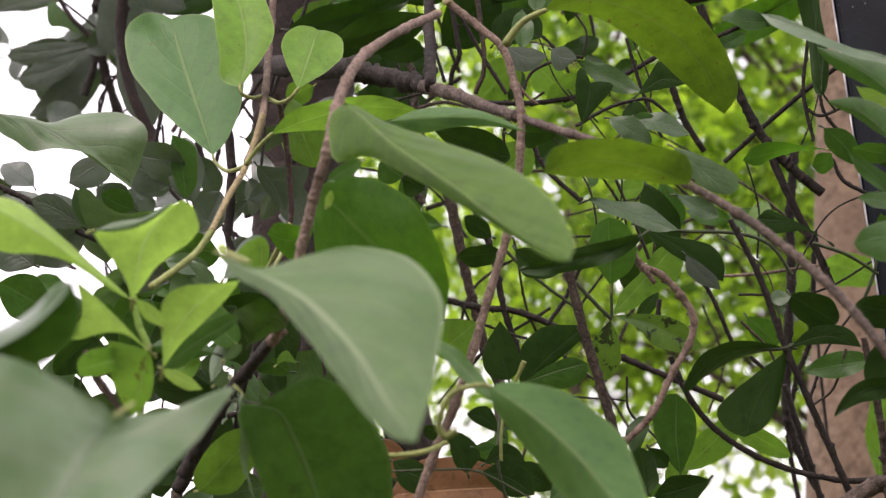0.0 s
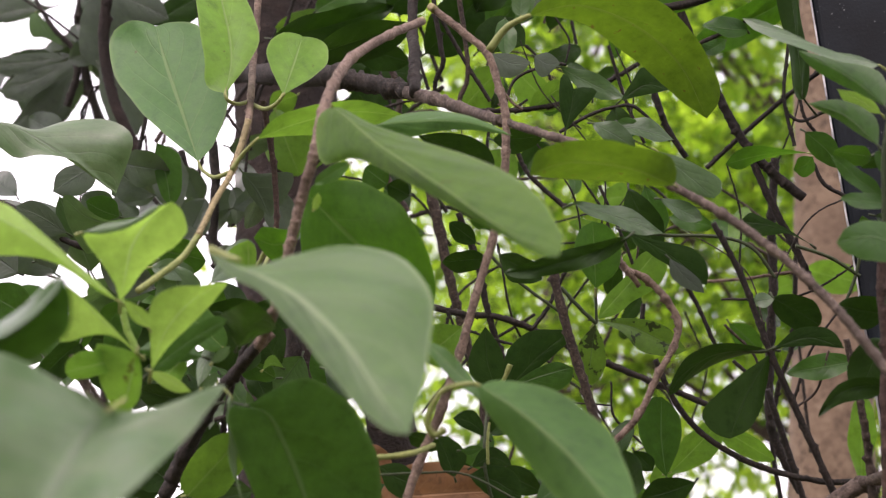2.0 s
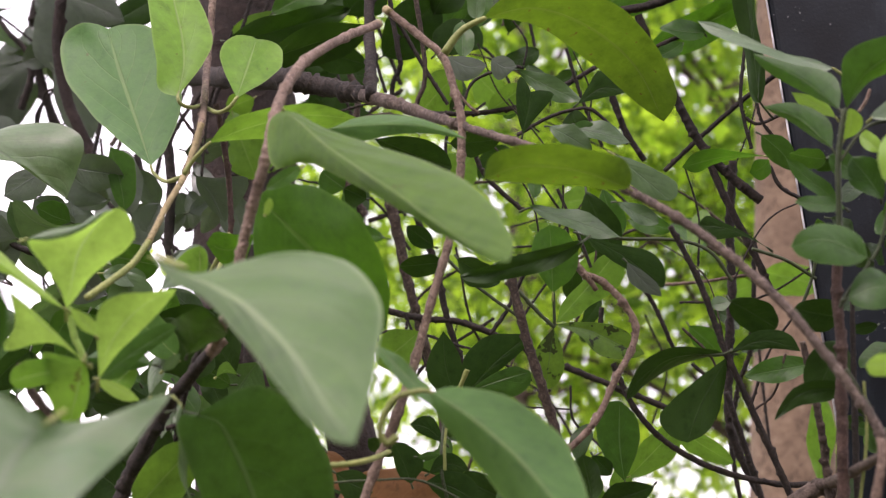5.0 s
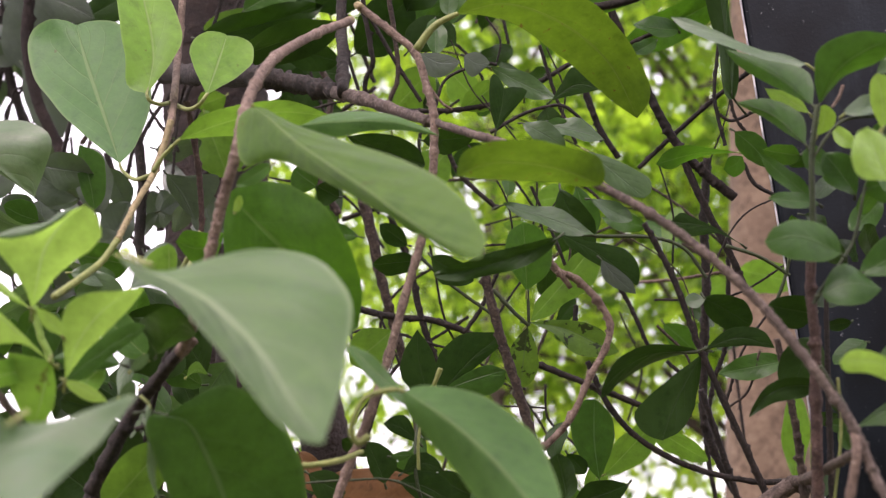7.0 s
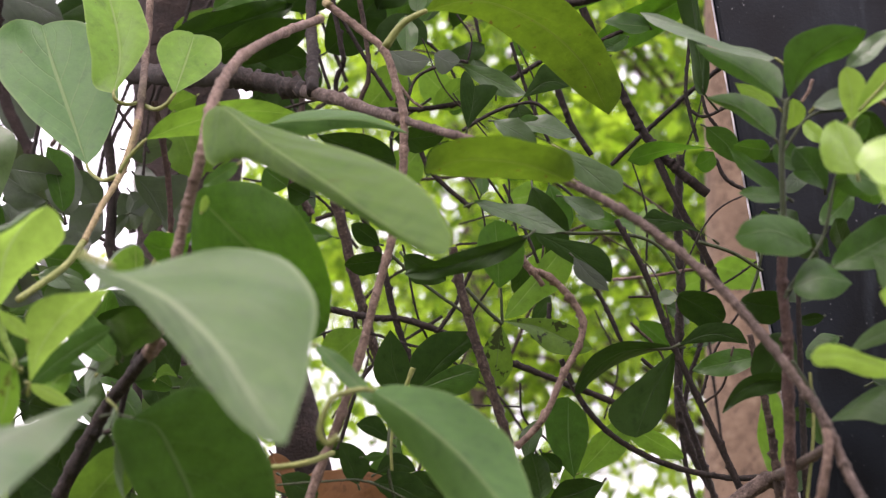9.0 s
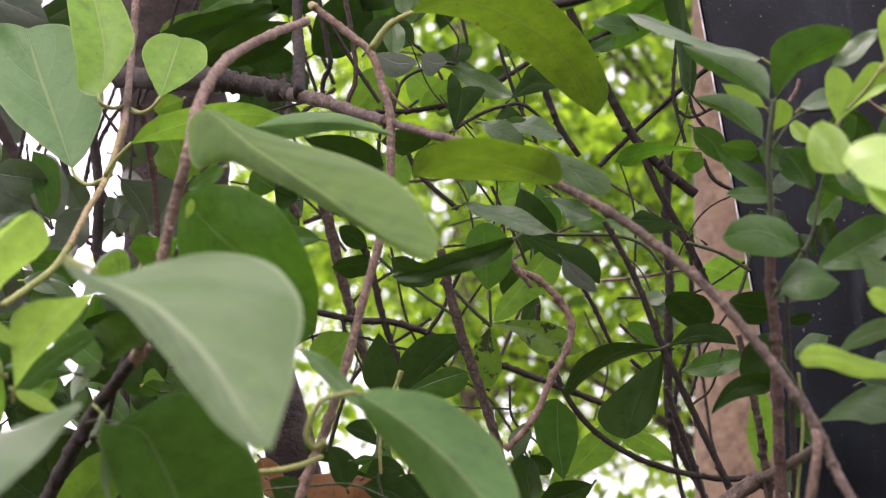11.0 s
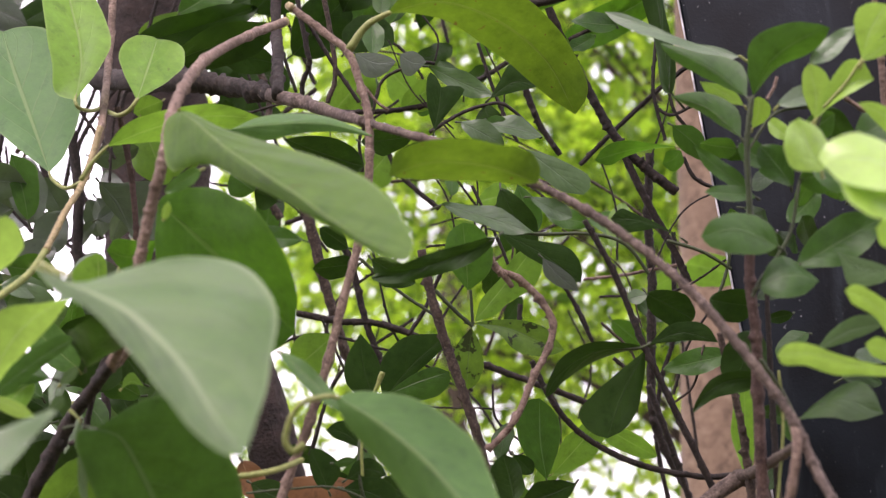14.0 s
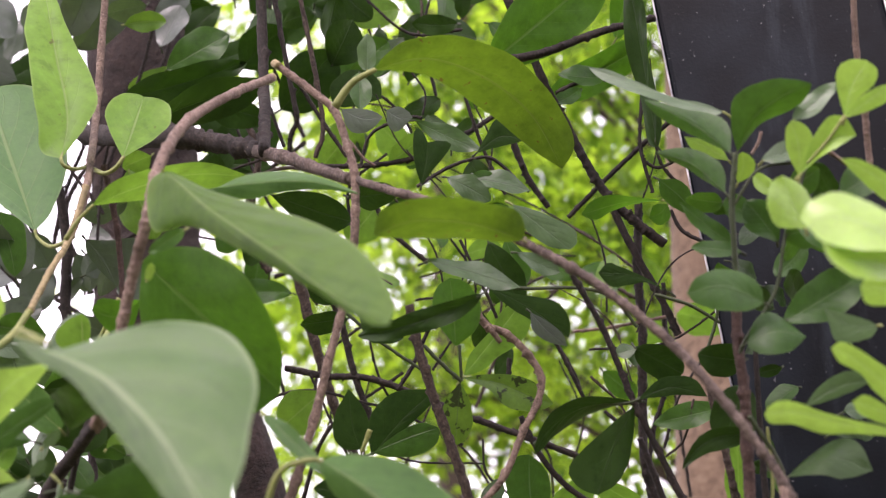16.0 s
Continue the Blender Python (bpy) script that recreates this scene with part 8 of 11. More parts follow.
leaf(bush, "bluish", (-0.2015, 0.7790, 1.7977), (-0.1641, 0.7602, 1.8218), 0.0271, (0.03, -0.76, -0.65), shape=(0.6, 0.45), bend=0.0653892, sway=-0.0393402, fold=(23, 6), twist=5)
leaf(bush, "bluish", (-0.2712, 0.7748, 1.8498), (-0.2528, 0.7816, 1.8076), 0.0306, (0.51, -0.86, 0.09), shape=(0.8, 0.45), bend=0.0023407, sway=-0.00588022, fold=(10, 17), twist=12)
leaf(bush, "bluish", (-0.3002, 0.8638, 1.9022), (-0.2995, 0.8648, 1.9545), 0.0296, (0.84, -0.54, -0.00), shape=(0.6, 0.45), bend=0.0530955, sway=-0.0100689, fold=(6, 24), twist=-2)
leaf(bush, "bluish", (-0.2875, 0.9765, 1.8939), (-0.2941, 0.9541, 1.9297), 0.0281, (-0.21, -0.81, -0.55), shape=(0.8, 0.45), bend=0.0193515, sway=0.0408329, fold=(26, 16))
leaf(bush, "bluish", (-0.3193, 0.8991, 1.9153), (-0.3388, 0.8981, 1.8859), 0.0249, (-0.11, -0.99, 0.11), shape=(0.8, 0.55), bend=0.0465679, sway=0.0241137, fold=(18, 3), twist=29)
leaf(bush, "bluish", (-0.3243, 0.9846, 1.8786), (-0.3324, 0.9698, 1.9321), 0.0282, (0.61, -0.78, -0.12), shape=(0.6, 0.55), bend=0.0120969, sway=0.0363995, fold=(26, 18), twist=-32)
leaf(bush, "bluish", (-0.3050, 0.9203, 1.8378), (-0.3382, 0.9156, 1.8443), 0.0221, (0.05, -0.91, -0.40), shape=(0.6, 0.45), bend=-0.0358011, sway=0.00168633, fold=(22, 11), twist=19)
leaf(bush, "bluish", (-0.2163, 0.7904, 1.8160), (-0.2306, 0.7682, 1.8342), 0.0208, (0.73, -0.65, -0.21), shape=(0.7, 0.55), bend=0.0512382, sway=-0.0228553, fold=(18, 3), twist=13)
leaf(bush, "bluish", (-0.2599, 0.8804, 1.9013), (-0.2242, 0.9012, 1.8876), 0.0241, (0.47, -0.87, -0.10), shape=(0.7, 0.55), bend=-0.0105044, sway=-0.00909673, fold=(24, 15), twist=2)
leaf(bush, "bluish", (-0.3015, 0.9940, 1.9128), (-0.3626, 1.0045, 1.9250), 0.0297, (-0.24, -0.82, -0.52), shape=(0.7, 0.55), bend=-0.0292347, sway=0.015109, fold=(4, 12), twist=18)
leaf(bush, "bluish", (-0.3301, 0.9826, 1.8595), (-0.3499, 0.9833, 1.8296), 0.0193, (0.14, -0.98, -0.11), shape=(0.8, 0.55), bend=0.0709963, sway=0.0113913, fold=(15, 22))
leaf(bush, "bluish", (-0.2209, 0.8717, 1.8767), (-0.1887, 0.8652, 1.9030), 0.0258, (0.13, -0.92, -0.38), shape=(0.8, 0.55), bend=-0.0244769, sway=0.0274296, fold=(16, 14), twist=-1)
leaf(bush, "bluish", (-0.1915, 0.7781, 1.8429), (-0.2064, 0.7948, 1.8246), 0.0179, (0.47, -0.43, -0.77), shape=(0.8, 0.45), bend=0.0079685, sway=0.0280717, fold=(16, 11), twist=11)
leaf(bush, "bluish", (-0.3891, 0.9330, 1.9334), (-0.3553, 0.9132, 1.9428), 0.0230, (-0.48, -0.87, -0.13), shape=(0.7, 0.45), bend=0.00935222, sway=-0.0406004, fold=(23, 11), twist=-14)
leaf(bush, "bluish", (-0.3175, 0.8923, 1.8479), (-0.2885, 0.8864, 1.8888), 0.0289, (0.68, -0.48, -0.55), shape=(0.7, 0.55), bend=-0.0384934, sway=-0.00747806, fold=(9, 26), twist=14)
leaf(bush, "bluish", (-0.3132, 0.8588, 1.8084), (-0.3337, 0.8494, 1.8285), 0.0215, (0.43, -0.90, 0.01), shape=(0.6, 0.45), bend=0.0445391, sway=-0.00507369, fold=(12, 11), twist=-18)
leaf(bush, "bluish", (-0.3182, 0.8574, 1.8833), (-0.2801, 0.8445, 1.8937), 0.0227, (-0.29, -0.95, -0.11), shape=(0.8, 0.55), bend=-0.000838938, sway=-0.0367104, fold=(20, 8), twist=24)
leaf(bush, "bluish", (-0.3565, 0.9263, 1.8964), (-0.3164, 0.9005, 1.9195), 0.0293, (-0.19, -0.80, -0.57), shape=(0.7, 0.45), bend=0.0295317, sway=-0.0405209, fold=(20, 13), twist=-16)
leaf(bush, "bluish", (-0.2156, 0.8741, 1.9059), (-0.2178, 0.8685, 1.8565), 0.0294, (0.66, -0.74, 0.06), shape=(0.7, 0.55), bend=0.00928631, sway=-0.0561032, fold=(5, 19), twist=-20)
leaf(bush, "bluish", (-0.3954, 0.9867, 1.9541), (-0.4043, 0.9805, 1.9098), 0.0264, (0.08, -0.99, 0.12), shape=(0.8, 0.55), bend=-0.0168495, sway=-0.0397084, fold=(21, 4), twist=10)
leaf(bush, "bluish", (-0.2997, 0.8019, 1.8625), (-0.3001, 0.7748, 1.8878), 0.0219, (0.64, -0.53, -0.56), shape=(0.6, 0.45), bend=0.0450877, sway=0.0494114, fold=(5, 16), twist=-1)
leaf(bush, "bluish", (-0.2841, 0.8990, 1.8840), (-0.2878, 0.8982, 1.8498), 0.0194, (-0.30, -0.95, 0.05), shape=(0.8, 0.45), bend=-0.00843085, sway=-0.031063, fold=(8, 15), twist=-17)
leaf(bush, "bluish", (-0.2828, 0.9173, 1.9354), (-0.2278, 0.9183, 1.9350), 0.0335, (0.00, -0.47, -0.88), shape=(0.8, 0.45), bend=0.0527781, sway=-0.0245691, fold=(21, 6), twist=-21)
leaf(bush, "bluish", (-0.3546, 0.8922, 1.9207), (-0.3476, 0.8929, 1.8873), 0.0164, (0.56, -0.82, 0.10), shape=(0.7, 0.45), bend=0.0449812, sway=-0.0352243, fold=(20, 8), twist=-15)
leaf(bush, "bluish", (-0.2230, 0.8967, 1.9110), (-0.2364, 0.8843, 1.9557), 0.0350, (-0.48, -0.80, -0.37), shape=(0.8, 0.55), bend=-0.0257276, sway=-0.00410895, fold=(21, 16), twist=-13)
leaf(bush, "dark", (-0.0678, 0.8448, 1.8930), (-0.0908, 0.8540, 1.8617), 0.0208, (0.03, -0.95, -0.30), shape=(0.8, 0.45), bend=0.0352007, sway=-0.0225356, fold=(23, 25), twist=20)
leaf(bush, "dark", (-0.1333, 0.8256, 1.8448), (-0.1521, 0.8173, 1.8674), 0.0230, (0.49, -0.87, 0.09), shape=(0.8, 0.45), bend=-0.0265131, sway=0.00555296, fold=(11, 13), twist=-26)
leaf(bush, "bluish", (-0.1419, 0.7663, 1.7906), (-0.1281, 0.7641, 1.8203), 0.0251, (-0.37, -0.92, 0.11), shape=(0.8, 0.45), bend=-0.0202588, sway=-0.0262685, fold=(23, 11), twist=-14)
leaf(shrub, "bright", (0.0212, 0.7567, 1.8097), (-0.0139, 0.7451, 1.7987), 0.0224, (0.37, -0.90, -0.23), shape=(0.6, 0.55), bend=-0.0442377, sway=0.000613678, fold=(4, 13), twist=27)
leaf(shrub, "dark", (-0.0367, 0.8390, 1.8656), (-0.0658, 0.8512, 1.8374), 0.0267, (-0.01, -0.92, -0.39), shape=(0.8, 0.45), bend=0.0521057, sway=0.0192224, fold=(21, 14), twist=8)
leaf(bush, "bright", (-0.1266, 0.8001, 1.7831), (-0.1686, 0.7896, 1.7720), 0.0248, (0.29, -0.94, -0.20), shape=(0.7, 0.55), bend=-0.0189787, sway=-0.0316355, fold=(9, 11), twist=26)
leaf(shrub, "dark", (-0.0211, 0.7301, 1.8149), (0.0032, 0.7351, 1.7914), 0.0206, (-0.13, -0.94, -0.33), shape=(0.6, 0.45), bend=0.0300084, sway=0.0238609, fold=(7, 14), twist=-20)
leaf(shrub, "dark", (0.0413, 0.8790, 1.8385), (0.0791, 0.8983, 1.8305), 0.0237, (0.27, -0.76, -0.59), shape=(0.7, 0.55), bend=0.0367725, sway=0.0164969, fold=(7, 14), twist=15)
leaf(shrub, "deep", (0.0169, 0.9053, 1.8611), (-0.0258, 0.9115, 1.8624), 0.0279, (-0.07, -0.32, -0.95), shape=(0.8, 0.55), bend=0.0785763, sway=-0.0355798, fold=(26, 14), twist=-4)
leaf(bush, "dark", (-0.0706, 0.8941, 1.9047), (-0.0648, 0.9040, 1.8587), 0.0271, (0.30, -0.94, -0.17), shape=(0.7, 0.45), bend=-0.0163189, sway=-0.0163424, fold=(8, 23), twist=20)
leaf(bush, "bluish", (-0.1819, 0.7283, 1.8234), (-0.2021, 0.7539, 1.7961), 0.0246, (-0.10, -0.76, -0.64), shape=(0.7, 0.45), bend=0.0122316, sway=-0.0458997, fold=(6, 17), twist=-30)
leaf(bush, "dark", (-0.0633, 0.7305, 1.8110), (-0.0571, 0.7215, 1.8353), 0.0156, (-0.16, -0.94, -0.31), shape=(0.6, 0.55), bend=-0.0260556, sway=-0.00825546, fold=(15, 17), twist=2)
leaf(shrub, "dark", (-0.0343, 0.7270, 1.7990), (-0.0164, 0.7153, 1.8259), 0.0221, (-0.19, -0.94, -0.28), shape=(0.6, 0.55), bend=0.0105421, sway=0.0491094, fold=(18, 12), twist=-10)
leaf(shrub, "bright", (0.0290, 0.8946, 1.9158), (-0.0068, 0.8764, 1.9194), 0.0238, (0.32, -0.74, -0.60), shape=(0.6, 0.55), bend=0.0460032, sway=0.0589613, fold=(19, 9), twist=5)
leaf(bush, "bright", (-0.1564, 0.7217, 1.7847), (-0.1303, 0.7244, 1.7876), 0.0148, (0.14, -0.86, -0.50), shape=(0.8, 0.55), bend=-0.00232646, sway=-0.042311, fold=(22, 26), twist=17)
leaf(bush, "bluish", (-0.1874, 0.7789, 1.8526), (-0.1453, 0.7738, 1.8466), 0.0281, (-0.13, -0.99, -0.04), shape=(0.7, 0.55), bend=0.060809, sway=-0.00204785, fold=(12, 6), twist=-28)
leaf(bush, "bluish", (-0.1997, 0.8737, 1.9114), (-0.2344, 0.8768, 1.9330), 0.0222, (-0.12, -0.99, -0.06), shape=(0.7, 0.45), bend=-0.0434375, sway=-0.00890773, fold=(13, 21), twist=-21)
leaf(shrub, "dark", (0.0076, 0.7502, 1.7928), (0.0101, 0.7578, 1.7674), 0.0135, (-0.14, -0.94, -0.30), shape=(0.8, 0.55), bend=0.0622894, sway=-0.00663605, fold=(21, 22), twist=-24)
leaf(bush, "bluish", (-0.1437, 0.7266, 1.8009), (-0.1692, 0.7265, 1.7952), 0.0203, (0.20, -0.37, -0.91), shape=(0.8, 0.45), bend=-0.0136552, sway=0.0186813, fold=(20, 7), twist=30)
leaf(shrub, "dark", (0.0230, 0.7180, 1.7684), (0.0050, 0.7124, 1.7383), 0.0164, (0.16, -0.98, 0.09), shape=(0.7, 0.55), bend=0.00472607, sway=0.0403343, fold=(16, 9), twist=14)
leaf(bush, "dark", (-0.1523, 0.8410, 1.8824), (-0.1181, 0.8200, 1.8903), 0.0233, (-0.14, -0.54, -0.83), shape=(0.7, 0.55), bend=-0.0352176, sway=0.0597902, fold=(10, 22), twist=19)
leaf(bush, "dark", (-0.1093, 0.8165, 1.8471), (-0.1328, 0.8127, 1.8188), 0.0184, (0.39, -0.90, -0.21), shape=(0.7, 0.55), bend=-0.0278441, sway=0.0460989, fold=(12, 5), twist=24)
leaf(shrub, "deep", (0.0307, 0.7881, 1.8643), (0.0378, 0.7933, 1.8227), 0.0194, (-0.11, -0.98, -0.14), shape=(0.6, 0.55), bend=0.0134127, sway=0.0216702, fold=(6, 5), twist=20)
leaf(bush, "dark", (-0.0809, 0.8038, 1.7879), (-0.0691, 0.7965, 1.8340), 0.0345, (-0.43, -0.90, -0.03), shape=(0.8, 0.45), bend=0.048182, sway=0.00163629, fold=(8, 8), twist=24)
leaf(shrub, "deep", (-0.0252, 0.8477, 1.8459), (-0.0194, 0.8485, 1.8996), 0.0318, (0.39, -0.92, -0.03), shape=(0.8, 0.45), bend=-0.0214952, sway=0.0586897, fold=(19, 7), twist=-7)
leaf(bush, "bluish", (-0.1593, 0.8367, 1.8399), (-0.1714, 0.8528, 1.7964), 0.0330, (-0.53, -0.83, -0.16), shape=(0.7, 0.55), bend=0.00167001, sway=-0.00548181, fold=(4, 8), twist=-12)
leaf(shrub, "dark", (-0.0188, 0.7098, 1.7953), (-0.0259, 0.7217, 1.7672), 0.0204, (0.63, -0.65, -0.43), shape=(0.6, 0.45), bend=-0.0364636, sway=-0.0111011, fold=(17, 16), twist=16)
leaf(shrub, "deep", (-0.0375, 0.7698, 1.8481), (-0.0077, 0.7616, 1.8067), 0.0276, (0.13, -0.95, 0.28), shape=(0.8, 0.55), bend=0.0742065, sway=0.00317199, fold=(3, 9), twist=25)
leaf(shrub, "dark", (-0.0140, 0.8249, 1.8365), (-0.0405, 0.8080, 1.8428), 0.0173, (0.49, -0.85, -0.21), shape=(0.6, 0.45), bend=0.000321135, sway=-0.0441953, fold=(11, 25), twist=9)
leaf(shrub, "dark", (-0.0114, 0.8331, 1.8739), (-0.0223, 0.8069, 1.8947), 0.0195, (0.25, -0.67, -0.70), shape=(0.8, 0.45), bend=0.0660527, sway=0.000481773, fold=(25, 20), twist=-18)
leaf(bush, "bluish", (-0.2401, 0.6692, 1.5819), (-0.2685, 0.6757, 1.5810), 0.0124, (-0.22, -0.97, -0.11), shape=(0.6, 0.55), bend=-0.0325782, sway=-0.0560198, fold=(25, 12), twist=11)
leaf(bush, "deep", (-0.2490, 0.8817, 1.5760), (-0.2789, 0.8760, 1.5943), 0.0215, (0.11, -0.99, -0.13), shape=(0.7, 0.55), bend=0.0720403, sway=0.0555264, fold=(12, 20), twist=-10)
leaf(bush, "bluish", (-0.3972, 0.8864, 1.5158), (-0.3911, 0.8572, 1.5510), 0.0306, (0.88, -0.28, -0.38), shape=(0.8, 0.55), bend=-0.00733097, sway=0.019732, fold=(17, 21), twist=21)
leaf(bush, "pale", (-0.2282, 0.7529, 1.4537), (-0.2490, 0.7644, 1.4394), 0.0176, (0.26, -0.54, -0.80), shape=(0.8, 0.45), bend=0.0659378, sway=0.0504772, fold=(21, 5), twist=11)
leaf(bush, "pale", (-0.2728, 0.7567, 1.4796), (-0.3011, 0.7730, 1.4963), 0.0170, (-0.49, -0.87, 0.01), shape=(0.8, 0.55), bend=0.0449619, sway=0.0486048, fold=(15, 10), twist=21)
leaf(bush, "bluish", (-0.2584, 0.7833, 1.5922), (-0.2212, 0.7673, 1.5977), 0.0214, (-0.13, -0.58, -0.80), shape=(0.6, 0.45), bend=0.0379361, sway=0.034168, fold=(17, 7), twist=-24)
leaf(bush, "deep", (-0.2665, 0.7585, 1.5381), (-0.2292, 0.7502, 1.5187), 0.0180, (-0.27, -0.96, -0.10), shape=(0.8, 0.45), bend=0.0232865, sway=0.0387492, fold=(15, 7), twist=-9)
leaf(bush, "bluish", (-0.3940, 0.8376, 1.6270), (-0.3880, 0.8470, 1.6528), 0.0142, (0.39, -0.89, 0.23), shape=(0.6, 0.45), bend=-0.0352008, sway=0.031765, fold=(4, 10), twist=-17)
leaf(bush, "pale", (-0.2096, 0.7147, 1.5337), (-0.2334, 0.7203, 1.5067), 0.0223, (-0.29, -0.95, 0.06), shape=(0.6, 0.45), bend=-0.0337915, sway=0.0109622, fold=(8, 8), twist=21)
leaf(bush, "bluish", (-0.2713, 0.8355, 1.6458), (-0.2341, 0.8132, 1.6541), 0.0227, (-0.51, -0.86, -0.00), shape=(0.7, 0.45), bend=0.0691099, sway=-0.0285765, fold=(17, 20), twist=-23)
leaf(bush, "bluish", (-0.2853, 0.7100, 1.5936), (-0.2625, 0.7221, 1.6004), 0.0173, (0.52, -0.68, -0.52), shape=(0.6, 0.55), bend=0.0136945, sway=0.0367303, fold=(22, 2), twist=-20)
leaf(bush, "pale", (-0.4134, 0.9001, 1.4685), (-0.4637, 0.9086, 1.4833), 0.0288, (-0.13, -0.98, 0.14), shape=(0.6, 0.45), bend=-0.0168078, sway=0.0326618, fold=(4, 21), twist=-25)
leaf(bush, "deep", (-0.3625, 0.8938, 1.4902), (-0.3413, 0.9076, 1.5048), 0.0211, (0.26, -0.86, 0.43), shape=(0.6, 0.55), bend=-0.0290024, sway=0.0408272, fold=(20, 7), twist=-27)
leaf(bush, "dark", (-0.2138, 0.7052, 1.5047), (-0.2275, 0.6795, 1.5305), 0.0191, (0.59, -0.71, -0.39), shape=(0.7, 0.45), bend=-0.0493203, sway=-0.00389382, fold=(4, 21), twist=-13)
leaf(bush, "deep", (-0.1983, 0.8364, 1.4662), (-0.2172, 0.8480, 1.5003), 0.0212, (0.16, -0.90, 0.40), shape=(0.7, 0.45), bend=-0.010019, sway=0.0197064, fold=(24, 19), twist=-8)
leaf(bush, "bluish", (-0.3142, 0.9115, 1.4744), (-0.2628, 0.8927, 1.4739), 0.0239, (-0.34, -0.92, -0.18), shape=(0.7, 0.55), bend=-0.0166185, sway=-0.0479223, fold=(13, 16), twist=4)
leaf(bush, "bluish", (-0.2866, 0.6708, 1.5796), (-0.2818, 0.6521, 1.5983), 0.0117, (0.64, -0.46, -0.62), shape=(0.8, 0.55), bend=0.0449839, sway=-0.0279116, fold=(25, 7), twist=5)
leaf(bush, "pale", (-0.2763, 0.7394, 1.5539), (-0.2550, 0.7471, 1.5715), 0.0251, (0.67, -0.42, -0.62), shape=(0.6, 0.45), bend=-0.00215321, sway=0.0402215, fold=(26, 19), twist=-21)
leaf(bush, "pale", (-0.4019, 0.8649, 1.5257), (-0.3699, 0.8546, 1.5463), 0.0309, (-0.39, -0.91, 0.15), shape=(0.7, 0.45), bend=0.034978, sway=0.00122659, fold=(21, 9), twist=-18)
leaf(bush, "dark", (-0.3214, 0.6669, 1.5209), (-0.3407, 0.6887, 1.5048), 0.0125, (0.02, -0.58, -0.81), shape=(0.7, 0.45), bend=0.00287926, sway=0.0152645, fold=(14, 6), twist=7)
leaf(bush, "pale", (-0.1923, 0.7735, 1.5619), (-0.2219, 0.7600, 1.5726), 0.0185, (0.17, -0.81, -0.56), shape=(0.6, 0.45), bend=0.013851, sway=-0.00583642, fold=(4, 19), twist=-28)
leaf(bush, "bluish", (-0.3699, 0.8620, 1.6207), (-0.3455, 0.8731, 1.6162), 0.0225, (0.10, -0.56, -0.82), shape=(0.6, 0.55), bend=-0.0230087, sway=0.0248304, fold=(14, 16), twist=-17)
leaf(bush, "deep", (-0.3003, 0.8160, 1.4571), (-0.2671, 0.7955, 1.4768), 0.0189, (-0.01, -0.70, -0.72), shape=(0.6, 0.45), bend=0.00914798, sway=-0.0199914, fold=(6, 12), twist=17)
leaf(bush, "pale", (-0.3720, 0.8415, 1.5443), (-0.3711, 0.8690, 1.5072), 0.0239, (0.50, -0.70, -0.51), shape=(0.7, 0.55), bend=0.0261151, sway=0.0268263, fold=(18, 13), twist=16)
leaf(bush, "bluish", (-0.3446, 0.8175, 1.6315), (-0.3186, 0.8119, 1.6154), 0.0132, (-0.11, -0.98, 0.17), shape=(0.8, 0.55), bend=0.013809, sway=-0.0125341, fold=(21, 23), twist=9)
leaf(bush, "pale", (-0.2741, 0.7551, 1.5666), (-0.2338, 0.7387, 1.5717), 0.0280, (-0.11, -0.52, -0.85), shape=(0.7, 0.55), bend=0.0289697, sway=0.0104497, fold=(4, 5), twist=2)
leaf(bush, "dark", (-0.2566, 0.7070, 1.5193), (-0.2321, 0.7149, 1.5052), 0.0168, (0.44, -0.85, 0.28), shape=(0.7, 0.55), bend=-0.00438914, sway=-0.021329, fold=(18, 13), twist=11)
leaf(bush, "pale", (-0.1773, 0.7164, 1.4620), (-0.2038, 0.7334, 1.4676), 0.0146, (-0.54, -0.69, -0.47), shape=(0.8, 0.55), bend=-0.015495, sway=0.027535, fold=(7, 11), twist=13)
leaf(bush, "deep", (-0.3436, 0.8764, 1.5864), (-0.3636, 0.8557, 1.5944), 0.0214, (0.74, -0.62, 0.26), shape=(0.7, 0.55), bend=-0.0483676, sway=-0.0224528, fold=(20, 25), twist=-8)
leaf(bush, "sage", (-0.2253, 0.5874, 1.4994), (-0.2206, 0.5784, 1.5192), 0.0149, (0.86, -0.36, -0.36), shape=(0.7, 0.55), bend=0.0184935, sway=0.0186743, fold=(4, 11), twist=-14)
leaf(bush, "dark", (-0.2120, 0.6453, 1.5191), (-0.2391, 0.6499, 1.5208), 0.0169, (-0.16, -0.74, -0.65), shape=(0.7, 0.55), bend=0.053264, sway=-0.0349636, fold=(26, 3), twist=23)
leaf(bush, "bluish", (-0.1907, 0.5975, 1.5558), (-0.1631, 0.5978, 1.5649), 0.0194, (0.00, -1.00, 0.02), shape=(0.6, 0.45), bend=-0.00977078, sway=-0.00716347, fold=(13, 23), twist=-10)
leaf(bush, "pale", (-0.1713, 0.5439, 1.5343), (-0.1536, 0.5543, 1.5346), 0.0114, (0.51, -0.86, -0.07), shape=(0.7, 0.55), bend=0.0679488, sway=0.037222, fold=(12, 25), twist=4)
leaf(bush, "dark", (-0.2076, 0.5602, 1.5003), (-0.2244, 0.5575, 1.4815), 0.0174, (0.60, -0.67, -0.44), shape=(0.6, 0.45), bend=-0.0320265, sway=0.0296723, fold=(24, 21), twist=15)
